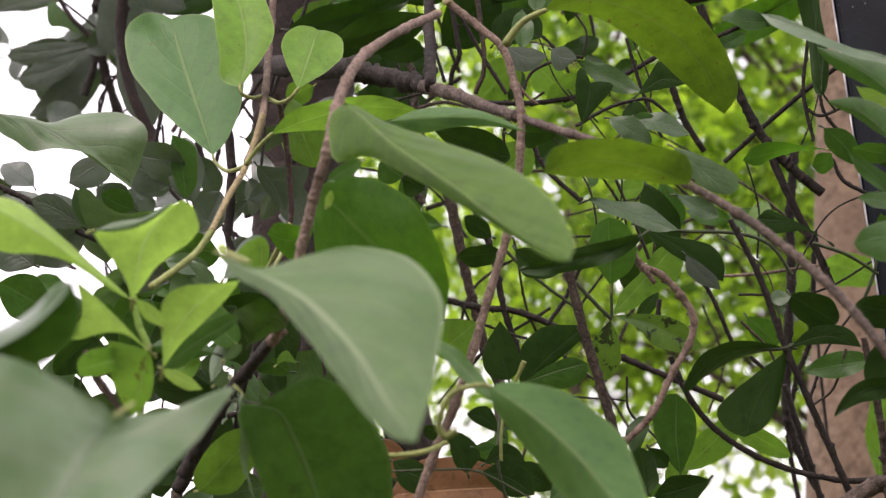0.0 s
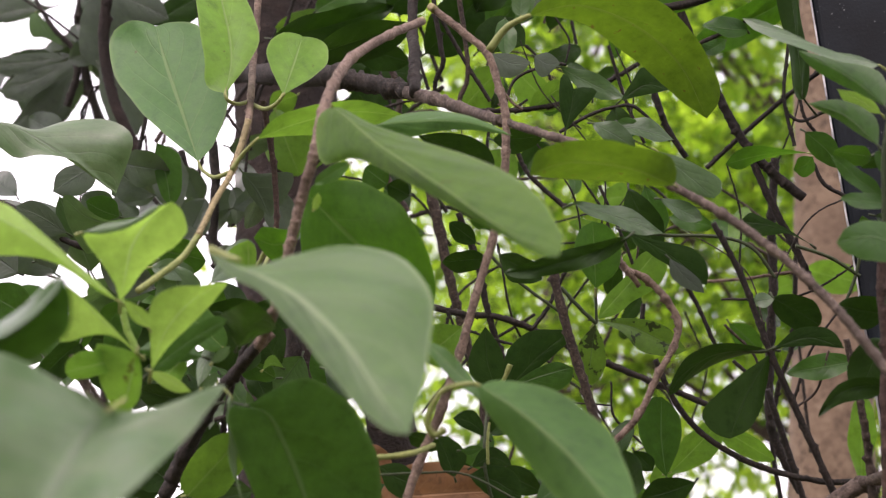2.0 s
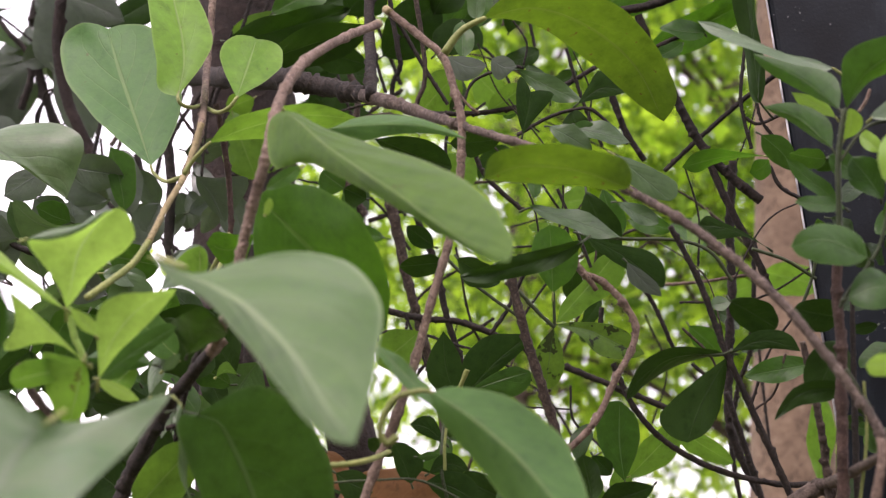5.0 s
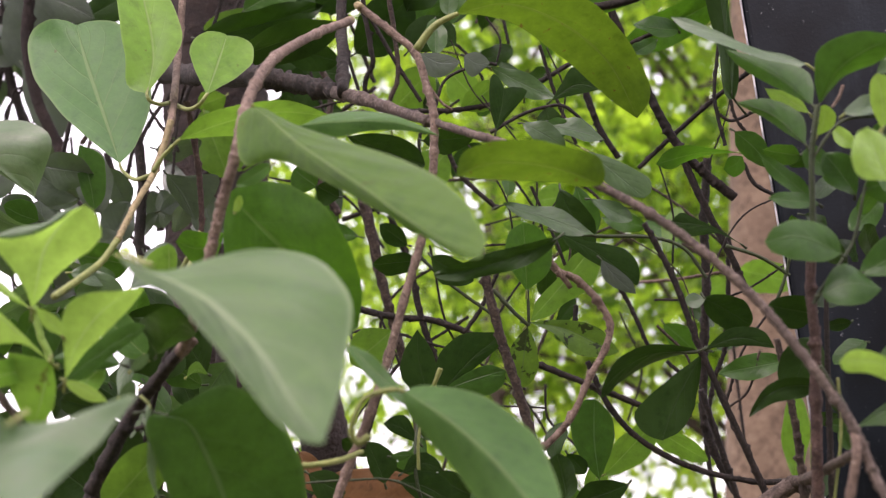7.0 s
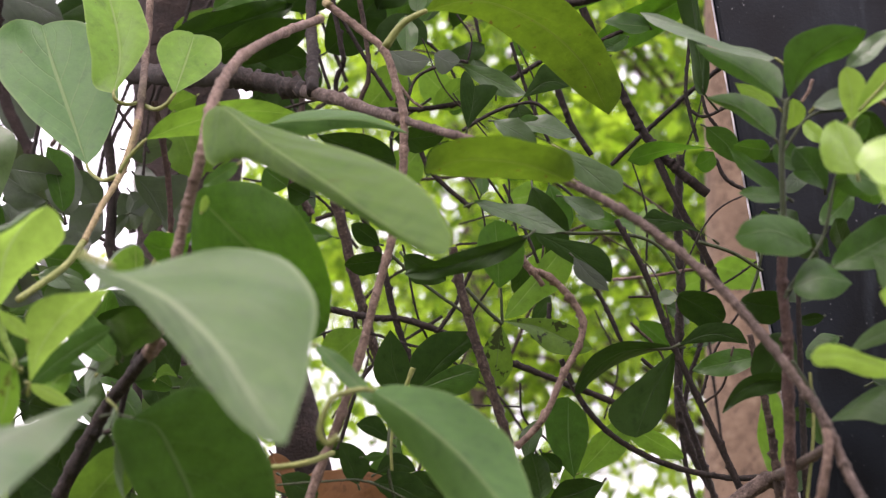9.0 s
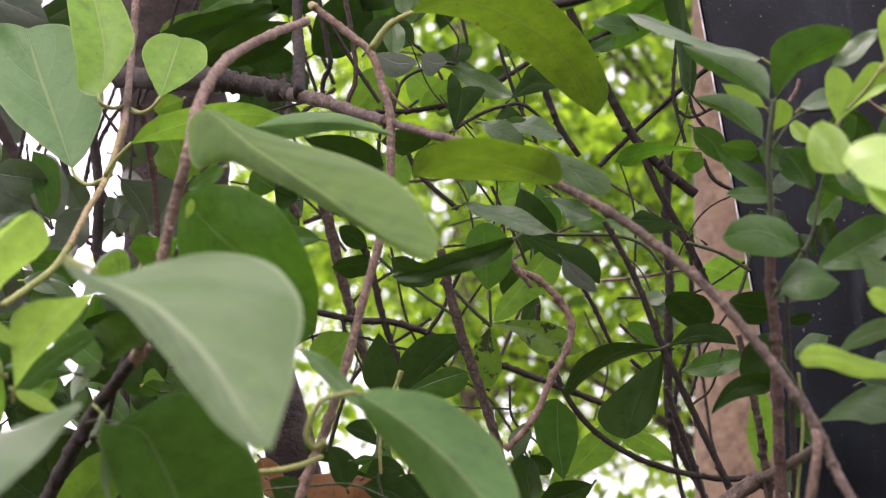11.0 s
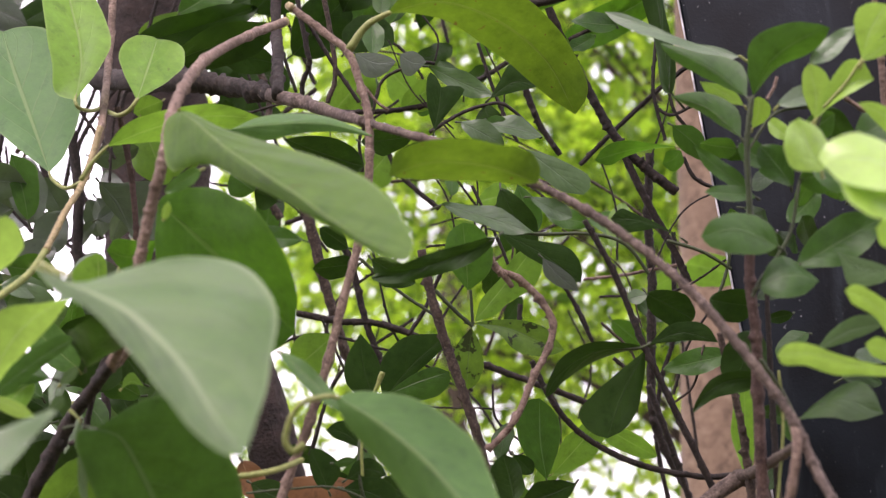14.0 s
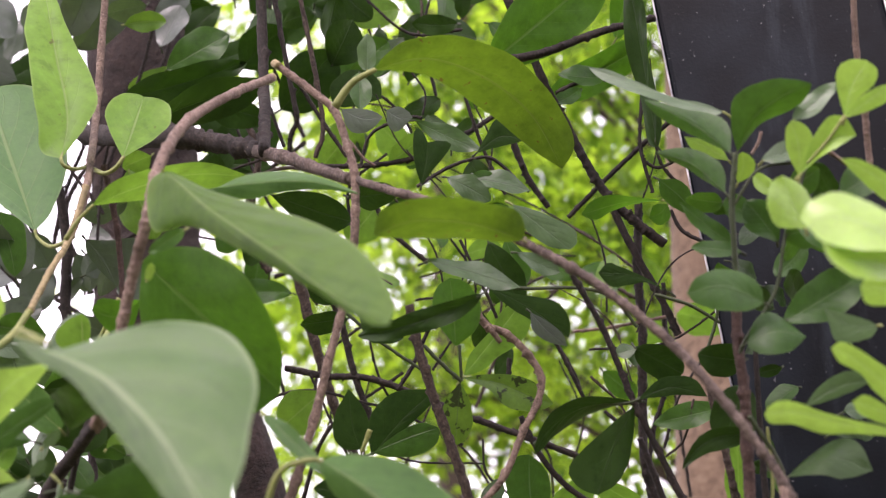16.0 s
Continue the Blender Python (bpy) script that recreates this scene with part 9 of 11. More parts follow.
leaf(bush, "bluish", (-0.1877, 0.5885, 1.5374), (-0.1893, 0.5811, 1.5572), 0.0111, (-0.10, -0.93, -0.35), shape=(0.6, 0.55), bend=-0.0242293, sway=-0.007499, fold=(18, 21), twist=31)
leaf(bush, "deep", (-0.2369, 0.6232, 1.5081), (-0.2236, 0.6189, 1.5288), 0.0169, (0.74, -0.39, -0.56), shape=(0.6, 0.45), bend=0.0503526, sway=0.0132065, fold=(18, 25))
leaf(bush, "deep", (-0.1833, 0.5657, 1.5199), (-0.1963, 0.5721, 1.4952), 0.0174, (0.23, -0.91, -0.35), shape=(0.6, 0.55), bend=0.00927588, sway=0.0156842, fold=(24, 18), twist=29)
leaf(bush, "pale", (-0.2258, 0.6700, 1.5437), (-0.2049, 0.6750, 1.5664), 0.0194, (0.67, -0.55, -0.50), shape=(0.6, 0.55), bend=0.0615809, sway=-0.041179, fold=(12, 11))
leaf(bush, "dark", (-0.1381, 0.6186, 1.5036), (-0.1272, 0.6187, 1.4816), 0.0144, (-0.17, -0.98, -0.08), shape=(0.8, 0.55), bend=0.00137236, sway=-0.00993247, fold=(18, 21), twist=29)
leaf(bush, "pale", (-0.2069, 0.7640, 1.4760), (-0.2435, 0.7585, 1.4818), 0.0237, (0.03, -0.81, -0.59), shape=(0.6, 0.45), bend=0.0279136, sway=0.0235925, fold=(4, 13), twist=11)
leaf(bush, "dark", (-0.1600, 0.5855, 1.4352), (-0.1411, 0.5828, 1.4404), 0.0129, (-0.27, -0.79, 0.55), shape=(0.7, 0.55), bend=-0.0136441, sway=0.0242271, fold=(25, 19), twist=-10)
leaf(bush, "dark", (-0.1523, 0.5667, 1.4741), (-0.1782, 0.5658, 1.4787), 0.0161, (-0.08, -0.78, -0.62), shape=(0.8, 0.45), bend=0.0210468, sway=-0.0185565, fold=(14, 23), twist=-9)
leaf(bush, "deep", (-0.1495, 0.5417, 1.4824), (-0.1650, 0.5422, 1.4962), 0.0096, (0.24, -0.92, 0.31), shape=(0.7, 0.55), bend=0.0597883, sway=-0.0386391, fold=(20, 7), twist=-5)
leaf(bush, "sage", (-0.1588, 0.6307, 1.4337), (-0.1465, 0.6499, 1.4208), 0.0105, (0.49, -0.68, -0.54), shape=(0.7, 0.45), bend=-0.0243221, sway=-0.00230338, fold=(22, 26), twist=11)
leaf(bush, "deep", (-0.1757, 0.7558, 1.5132), (-0.2023, 0.7558, 1.5283), 0.0191, (0.21, -0.90, 0.37), shape=(0.8, 0.55), bend=0.0397233, sway=0.00391834, fold=(23, 15), twist=19)
leaf(bush, "pale", (-0.1567, 0.7482, 1.4513), (-0.1309, 0.7344, 1.4558), 0.0133, (-0.48, -0.87, 0.08), shape=(0.8, 0.45), bend=0.0446448, sway=-0.00390949, fold=(9, 21), twist=14)
leaf(bush, "dark", (-0.1623, 0.6365, 1.4585), (-0.1818, 0.6320, 1.4802), 0.0192, (0.55, -0.76, 0.34), shape=(0.8, 0.55), bend=-0.00698905, sway=-0.0549919, fold=(14, 14), twist=9)
leaf(bush, "deep", (-0.1550, 0.6030, 1.5181), (-0.1486, 0.5827, 1.5361), 0.0140, (0.69, -0.34, -0.63), shape=(0.6, 0.55), bend=-0.024725, sway=-0.0143422, fold=(10, 26), twist=-21)
leaf(bush, "bluish", (-0.1262, 0.6657, 1.4867), (-0.1173, 0.6741, 1.4657), 0.0146, (-0.02, -0.93, -0.38), shape=(0.6, 0.55), bend=0.0301312, sway=-0.0528381, fold=(15, 23), twist=-24)
leaf(bush, "dark", (-0.1487, 0.6664, 1.5393), (-0.1683, 0.6630, 1.5548), 0.0160, (0.34, -0.91, 0.23), shape=(0.8, 0.55), bend=-0.041606, sway=-0.0467242, fold=(9, 7), twist=-13)
leaf(bush, "deep", (-0.1197, 0.6001, 1.4902), (-0.1428, 0.6020, 1.5021), 0.0162, (-0.33, -0.79, -0.52), shape=(0.6, 0.55), bend=0.0236056, sway=0.0589997, fold=(16, 15), twist=-29)
leaf(bush, "dark", (-0.1148, 0.7280, 1.4812), (-0.1166, 0.7351, 1.4510), 0.0192, (-0.28, -0.94, -0.21), shape=(0.7, 0.55), bend=0.0101839, sway=0.0238481, fold=(15, 14), twist=-18)
leaf(bush, "dark", (-0.1774, 0.6620, 1.5341), (-0.1558, 0.6511, 1.5404), 0.0108, (-0.28, -0.83, -0.48), shape=(0.7, 0.45), bend=0.0671549, sway=-0.0382662, fold=(8, 7), twist=12)
leaf(bush, "pale", (-0.2003, 0.7741, 1.5074), (-0.1688, 0.7921, 1.5007), 0.0200, (0.34, -0.78, -0.52), shape=(0.6, 0.45), bend=-0.0431129, sway=-0.0185812, fold=(18, 20), twist=24)
leaf(bush, "dark", (-0.1030, 0.6565, 1.5049), (-0.0882, 0.6642, 1.4896), 0.0166, (0.64, -0.73, 0.25), shape=(0.7, 0.45), bend=-0.00566243, sway=-0.0160349, fold=(16, 11), twist=-10)
leaf(bush, "bluish", (-0.1978, 0.7472, 1.5562), (-0.1755, 0.7272, 1.5662), 0.0154, (-0.03, -0.47, -0.88), shape=(0.7, 0.45), bend=-0.0431319, sway=0.0317467, fold=(25, 14), twist=12)
leaf(bush, "pale", (-0.1706, 0.7277, 1.4861), (-0.1992, 0.7290, 1.4962), 0.0167, (0.02, -0.98, 0.19), shape=(0.6, 0.45), bend=-0.0276657, sway=0.0508431, fold=(19, 14), twist=-3)
leaf(bush, "bluish", (-0.1071, 0.6234, 1.4741), (-0.1173, 0.6369, 1.4946), 0.0097, (-0.06, -0.85, 0.53), shape=(0.8, 0.55), bend=0.0409912, sway=-0.019247, fold=(3, 22), twist=-8)
leaf(bush, "dark", (-0.1313, 0.5910, 1.5265), (-0.1049, 0.6065, 1.5265), 0.0183, (0.48, -0.82, -0.29), shape=(0.8, 0.55), bend=-0.0363627, sway=0.0539644, fold=(21, 8), twist=25)
leaf(bush, "pale", (-0.1574, 0.7314, 1.4895), (-0.1774, 0.7306, 1.4964), 0.0130, (-0.12, -0.88, -0.45), shape=(0.6, 0.45), bend=0.0607233, sway=-0.0265359, fold=(3, 17), twist=18)
leaf(bush, "pale", (-0.1098, 0.7644, 1.5261), (-0.1293, 0.7787, 1.5052), 0.0162, (-0.10, -0.86, -0.50), shape=(0.7, 0.45), bend=-0.0239593, sway=-0.0450448, fold=(19, 9), twist=18)
leaf(bush, "pale", (-0.1881, 0.7587, 1.5157), (-0.1785, 0.7526, 1.5487), 0.0226, (0.73, -0.61, -0.32), shape=(0.7, 0.45), bend=-0.0163858, sway=0.0148068, fold=(6, 24), twist=-9)
leaf(bush, "dark", (-0.1058, 0.7716, 1.6965), (-0.0942, 0.7591, 1.7308), 0.0197, (0.04, -0.93, -0.35), shape=(0.7, 0.55), bend=0.0263644, sway=0.0390592, fold=(21, 14), twist=6)
leaf(bush, "bluish", (-0.1525, 0.8061, 1.6977), (-0.1330, 0.8028, 1.7173), 0.0176, (-0.25, -0.96, 0.09), shape=(0.6, 0.55), bend=0.059682, sway=0.0191994, fold=(25, 24), twist=-4)
leaf(bush, "bluish", (-0.1587, 0.7278, 1.6271), (-0.1695, 0.7403, 1.6085), 0.0186, (0.66, -0.39, -0.65), shape=(0.7, 0.55), bend=-0.0443643, sway=0.00109749, fold=(18, 23), twist=15)
leaf(bush, "bluish", (-0.1301, 0.7245, 1.6012), (-0.1546, 0.7165, 1.6052), 0.0178, (0.35, -0.85, 0.40), shape=(0.6, 0.55), bend=0.0371425, sway=-0.050252, fold=(10, 21), twist=-11)
leaf(bush, "dark", (-0.1173, 0.7946, 1.6944), (-0.0853, 0.7988, 1.7099), 0.0195, (0.19, -0.97, -0.13), shape=(0.7, 0.55), bend=-0.00608067, sway=0.0412434, fold=(20, 19), twist=11)
leaf(bush, "dark", (-0.1058, 0.7584, 1.6759), (-0.0997, 0.7324, 1.6979), 0.0178, (0.33, -0.56, -0.76), shape=(0.6, 0.55), bend=0.0271447, sway=0.0455256, fold=(5, 21), twist=-6)
leaf(bush, "dark", (-0.0878, 0.8601, 1.6515), (-0.1258, 0.8747, 1.6476), 0.0222, (-0.37, -0.88, 0.29), shape=(0.7, 0.55), bend=-0.0124753, sway=-0.049657, fold=(15, 10), twist=24)
leaf(bush, "dark", (-0.0686, 0.7674, 1.6279), (-0.0814, 0.7716, 1.6644), 0.0196, (0.37, -0.90, 0.23), shape=(0.8, 0.45), bend=0.0178655, sway=-0.0127266, fold=(7, 7), twist=22)
leaf(bush, "deep", (-0.0603, 0.8333, 1.6315), (-0.1027, 0.8473, 1.6372), 0.0204, (-0.31, -0.95, -0.01), shape=(0.8, 0.45), bend=-0.0486019, sway=0.032951, fold=(14, 20), twist=5)
leaf(bush, "deep", (-0.0911, 0.8573, 1.6382), (-0.0842, 0.8495, 1.6798), 0.0221, (0.12, -0.97, -0.20), shape=(0.7, 0.55), bend=0.0534511, sway=0.0391113, fold=(24, 9), twist=-31)
leaf(shrub, "bright", (-0.0061, 0.8557, 1.6460), (0.0162, 0.8707, 1.6472), 0.0169, (0.49, -0.76, 0.42), shape=(0.6, 0.55), bend=-0.0341426, sway=-0.01126, fold=(3, 11))
leaf(shrub, "bright", (0.0988, 0.8414, 1.6716), (0.0974, 0.8382, 1.6924), 0.0126, (-0.02, -0.99, -0.15), shape=(0.7, 0.55), bend=0.0624817, sway=0.0417088, fold=(25, 7))
leaf(shrub, "dark", (0.0074, 0.8060, 1.6662), (0.0284, 0.8017, 1.6877), 0.0189, (-0.07, -0.99, -0.13), shape=(0.7, 0.45), bend=0.0460963, sway=-0.0589397, fold=(23, 24), twist=-24)
leaf(shrub, "deep", (-0.0251, 0.7266, 1.6106), (-0.0081, 0.7351, 1.6097), 0.0096, (0.28, -0.63, -0.73), shape=(0.6, 0.45), bend=0.012897, sway=-0.024033, fold=(14, 23))
leaf(shrub, "dark", (0.0698, 0.8542, 1.6834), (0.0959, 0.8359, 1.6910), 0.0174, (-0.27, -0.67, -0.69), shape=(0.8, 0.55), bend=-0.0192141, sway=-0.0420708, fold=(13, 12), twist=-2)
leaf(shrub, "deep", (0.0447, 0.7993, 1.6505), (0.0439, 0.8029, 1.6722), 0.0110, (0.46, -0.88, 0.16), shape=(0.6, 0.55), bend=0.0410379, sway=0.0273916, fold=(9, 11), twist=-16)
leaf(shrub, "bright", (0.0795, 0.7326, 1.5949), (0.0708, 0.7478, 1.5838), 0.0103, (0.01, -0.59, -0.81), shape=(0.8, 0.45), bend=-0.00436261, sway=0.0253254, fold=(13, 21), twist=-28)
leaf(shrub, "deep", (-0.0416, 0.7958, 1.6679), (-0.0680, 0.7994, 1.6658), 0.0167, (-0.09, -0.91, -0.39), shape=(0.7, 0.55), bend=0.0161136, sway=-0.0558162, fold=(5, 11), twist=24)
leaf(shrub, "deep", (0.0953, 0.7924, 1.6615), (0.0775, 0.7834, 1.6721), 0.0139, (0.39, -0.91, -0.12), shape=(0.7, 0.55), bend=0.0685778, sway=0.0453626, fold=(25, 10), twist=24)
leaf(shrub, "dark", (0.0638, 0.7201, 1.5850), (0.0627, 0.7389, 1.5648), 0.0130, (0.17, -0.72, -0.67), shape=(0.8, 0.55), bend=0.0690415, sway=-0.0102747, fold=(22, 9), twist=-21)
leaf(shrub, "deep", (0.0601, 0.8402, 1.6788), (0.0943, 0.8326, 1.6826), 0.0174, (-0.12, -0.82, -0.56), shape=(0.6, 0.55), bend=0.0784867, sway=-0.0563263, fold=(24, 8), twist=10)
leaf(shrub, "dark", (0.0756, 0.7851, 1.6227), (0.0918, 0.7903, 1.6031), 0.0176, (-0.42, -0.73, -0.54), shape=(0.7, 0.45), bend=0.0425658, sway=-0.0151504, fold=(16, 4), twist=-13)
leaf(shrub, "deep", (-0.0168, 0.7322, 1.6262), (-0.0022, 0.7429, 1.6172), 0.0091, (0.16, -0.75, -0.64), shape=(0.7, 0.55), bend=0.0728352, sway=0.0442864, fold=(16, 12))
leaf(shrub, "bright", (0.0600, 0.7957, 1.6278), (0.0403, 0.7834, 1.6266), 0.0091, (0.51, -0.78, -0.38), shape=(0.6, 0.55), bend=-0.0183209, sway=-0.0579553, fold=(18, 16), twist=15)
leaf(shrub, "dark", (0.0440, 0.7505, 1.4513), (0.0687, 0.7586, 1.4645), 0.0139, (0.06, -0.90, 0.44), shape=(0.6, 0.55), bend=0.0519486, sway=0.0339843, fold=(5, 6), twist=20)
leaf(shrub, "dark", (-0.0184, 0.7095, 1.4533), (-0.0395, 0.7018, 1.4578), 0.0111, (0.29, -0.93, -0.22), shape=(0.8, 0.55), bend=-0.0250219, sway=-0.0534316, fold=(6, 24), twist=-14)
leaf(shrub, "dark", (0.0566, 0.6377, 1.4562), (0.0625, 0.6413, 1.4762), 0.0128, (-0.48, -0.83, 0.29), shape=(0.8, 0.45), bend=0.055255, sway=-0.0277478, fold=(23, 11), twist=22)
leaf(shrub, "dark", (-0.0115, 0.6996, 1.4743), (0.0088, 0.6859, 1.4920), 0.0173, (-0.48, -0.87, -0.13), shape=(0.6, 0.45), bend=-0.0383539, sway=-0.0290854, fold=(24, 20), twist=22)
leaf(shrub, "dark", (0.0177, 0.7767, 1.4618), (0.0313, 0.7754, 1.4361), 0.0200, (0.52, -0.79, 0.32), shape=(0.8, 0.45), bend=0.0109262, sway=0.0193759, fold=(18, 2), twist=22)
leaf(shrub, "deep", (0.0677, 0.7408, 1.4488), (0.0903, 0.7620, 1.4415), 0.0132, (0.29, -0.57, -0.77), shape=(0.7, 0.55), bend=-0.0373594, sway=0.0584042, fold=(8, 15), twist=-11)
leaf(shrub, "deep", (0.0208, 0.7323, 1.4562), (-0.0105, 0.7547, 1.4468), 0.0162, (-0.54, -0.82, -0.17), shape=(0.8, 0.45), bend=0.0659618, sway=-0.059776, fold=(24, 8), twist=4)
leaf(shrub, "deep", (-0.0114, 0.7594, 1.4748), (-0.0360, 0.7512, 1.4509), 0.0210, (0.48, -0.86, -0.20), shape=(0.7, 0.55), bend=-0.0362736, sway=-0.0558434, fold=(6, 21), twist=30)
leaf(shrub, "deep", (-0.0109, 0.6609, 1.4701), (-0.0189, 0.6532, 1.4527), 0.0145, (0.77, -0.64, -0.07), shape=(0.7, 0.55), bend=-0.00341465, sway=-0.0162849, fold=(16, 17), twist=-12)
leaf(bush, "dark", (-0.0631, 0.7912, 1.4487), (-0.0932, 0.7973, 1.4544), 0.0215, (-0.05, -0.80, 0.60), shape=(0.7, 0.55), bend=-0.0151821, sway=0.0599664, fold=(16, 18), twist=-29)
leaf(shrub, "dark", (-0.0424, 0.7612, 1.4701), (-0.0617, 0.7436, 1.4783), 0.0148, (0.20, -0.58, -0.79), shape=(0.8, 0.55), bend=0.00776135, sway=0.0404602, fold=(4, 17), twist=-15)
leaf(shrub, "deep", (0.0764, 0.7845, 1.4401), (0.0486, 0.7827, 1.4480), 0.0165, (0.10, -0.99, 0.14), shape=(0.6, 0.45), bend=0.0768777, sway=-0.0296683, fold=(6, 8), twist=-15)
leaf(shrub, "dark", (0.1952, 0.8617, 1.5723), (0.1725, 0.8396, 1.5802), 0.0136, (0.65, -0.74, -0.18), shape=(0.7, 0.55), bend=0.0680095, sway=0.0151274, fold=(13, 11), twist=5)
leaf(shrub, "deep", (0.1427, 0.8379, 1.6412), (0.1734, 0.8534, 1.6315), 0.0229, (0.46, -0.88, 0.06), shape=(0.8, 0.45), bend=0.0778964, sway=-0.0361322, fold=(7, 17), twist=-24)
leaf(shrub, "bright", (0.1470, 0.7765, 1.6038), (0.1580, 0.7838, 1.6373), 0.0153, (-0.25, -0.93, 0.28), shape=(0.8, 0.45), bend=0.0210303, sway=0.028632, fold=(6, 22), twist=-6)
leaf(shrub, "dark", (0.2104, 0.9294, 1.5661), (0.2331, 0.9358, 1.5747), 0.0104, (0.19, -0.96, 0.21), shape=(0.8, 0.45), bend=-0.035341, sway=-0.0157962, fold=(10, 25), twist=3)
leaf(shrub, "deep", (0.1542, 0.8356, 1.5679), (0.1764, 0.8445, 1.5500), 0.0183, (-0.12, -0.82, -0.56), shape=(0.8, 0.55), bend=0.0472072, sway=-0.0353747, fold=(6, 13), twist=2)
leaf(shrub, "dark", (0.0892, 0.9000, 1.5929), (0.0915, 0.9259, 1.5731), 0.0142, (0.27, -0.60, -0.75), shape=(0.8, 0.45), bend=0.0626339, sway=0.0282975, fold=(22, 21), twist=-15)
leaf(shrub, "deep", (0.1028, 0.7487, 1.6198), (0.1269, 0.7323, 1.6086), 0.0135, (-0.58, -0.81, -0.04), shape=(0.8, 0.55), bend=0.0469507, sway=-0.0103106, fold=(5, 18), twist=-27)
leaf(shrub, "dark", (0.0758, 0.7906, 1.5591), (0.0879, 0.7887, 1.5763), 0.0105, (0.20, -0.95, -0.25), shape=(0.6, 0.55), bend=0.014959, sway=0.00428064, fold=(9, 14))
leaf(shrub, "dark", (0.1821, 0.5628, 1.4694), (0.1660, 0.5472, 1.4672), 0.0074, (0.65, -0.60, -0.46), shape=(0.7, 0.55), bend=0.0203167, sway=-0.0284122, fold=(13, 16), twist=-23)
leaf(shrub, "deep", (0.1915, 0.5895, 1.4671), (0.1950, 0.5898, 1.4565), 0.0066, (-0.31, -0.94, -0.13), shape=(0.7, 0.45), bend=-0.00694805, sway=0.0194982, fold=(17, 16), twist=28)
leaf(shrub, "deep", (0.1872, 0.6018, 1.4715), (0.1974, 0.5954, 1.4676), 0.0077, (-0.58, -0.79, -0.20), shape=(0.8, 0.55), bend=0.0205943, sway=0.00412475, fold=(14, 16), twist=-30)
leaf(shrub, "dark", (0.1824, 0.5811, 1.4454), (0.1730, 0.5721, 1.4338), 0.0071, (0.15, -0.84, 0.53), shape=(0.6, 0.45), bend=-0.0344188, sway=-0.0391427, fold=(10, 25), twist=11)
leaf(shrub, "dark", (0.1872, 0.5782, 1.4730), (0.1803, 0.5612, 1.4818), 0.0058, (0.07, -0.48, -0.87), shape=(0.8, 0.55), bend=-0.0267177, sway=-0.014508, fold=(19, 25), twist=13)
leaf(bush, "deep", (-0.1851, 0.5882, 1.5230), (-0.2102, 0.5910, 1.5123), 0.0239, (0.15, -0.81, -0.56), shape=(0.86, 0.59), bend=-0.01, fold=(21, 18), twist=-22)
leaf(bush, "dark", (-0.1935, 0.5982, 1.4853), (-0.2130, 0.5939, 1.5015), 0.0238, (-0.00, -0.97, -0.26), shape=(0.77, 0.63), bend=-0.06, fold=(5, 18), twist=3)
branch(shrub, [(0.1683, 0.5222, 1.5182), (0.1692, 0.5337, 1.4750), (0.1710, 0.5465, 1.4270)], 0.0011, 0.0017, "dark", knots=0.2)
branch(shrub, [(-0.0133, 0.7099, 1.6391), (-0.0127, 0.7035, 1.6629), (0.0103, 0.6987, 1.6809)], 0.0012, 0.0008, "dark", knots=0.35)
branch(shrub, [(0.1034, 0.7088, 1.6274), (0.0693, 0.7067, 1.6352), (0.0334, 0.7075, 1.6323)], 0.0011, 0.0008, "brown", knots=0.35)
branch(shrub, [(0.0556, 0.9545, 1.4488), (0.0085, 0.9490, 1.4692), (-0.0478, 0.9537, 1.4515)], 0.0013, 0.0009, "dark", knots=0.35)
branch(shrub, [(0.0701, 0.9187, 1.5601), (0.0949, 0.9059, 1.6083), (0.1375, 0.8959, 1.6458)], 0.0015, 0.0011, "brown", knots=0.35)
branch(shrub, [(0.0922, 0.8728, 1.5365), (0.1165, 0.8771, 1.5201), (0.1202, 0.8862, 1.4861)], 0.0011, 0.0008, "dark", knots=0.35)
branch(shrub, [(0.0243, 0.7345, 1.5973), (0.0526, 0.7332, 1.6021), (0.0731, 0.7266, 1.6269)], 0.0008, 0.0005, "dark", knots=0.35)
branch(shrub, [(0.0912, 0.9566, 1.4875), (0.0508, 0.9424, 1.5406), (-0.0251, 0.9382, 1.5564)], 0.0012, 0.0009, "dark", knots=0.35)
branch(shrub, [(0.1370, 0.9084, 1.5087), (0.1474, 0.8983, 1.5468), (0.1312, 0.8874, 1.5874)], 0.0008, 0.0006, "dark", knots=0.35)
branch(shrub, [(0.1631, 0.8732, 1.6761), (0.1089, 0.8651, 1.7064), (0.0522, 0.8583, 1.7321)], 0.0008, 0.0006, "dark", knots=0.35)
branch(bush, [(-0.0565, 0.7602, 1.5380), (-0.0664, 0.7505, 1.5744), (-0.0823, 0.7412, 1.6091)], 0.0011, 0.0008, "dark", knots=0.35)
branch(shrub, [(0.0305, 0.8642, 1.6482), (0.0870, 0.8608, 1.6611), (0.1459, 0.8611, 1.6597)], 0.0008, 0.0006, "dark", knots=0.35)
branch(shrub, [(-0.0615, 0.8626, 1.5065), (-0.0367, 0.8529, 1.5427), (-0.0371, 0.8403, 1.5900)], 0.0008, 0.0006, "dark", knots=0.35)
branch(shrub, [(-0.0038, 0.7710, 1.6515), (0.0409, 0.7691, 1.6587), (0.0769, 0.7603, 1.6917)], 0.0011, 0.0008, "brown", knots=0.35)
branch(shrub, [(-0.0459, 0.8018, 1.5347), (-0.0348, 0.7908, 1.5761), (0.0062, 0.7834, 1.6038)], 0.0012, 0.0009, "dark", knots=0.35)
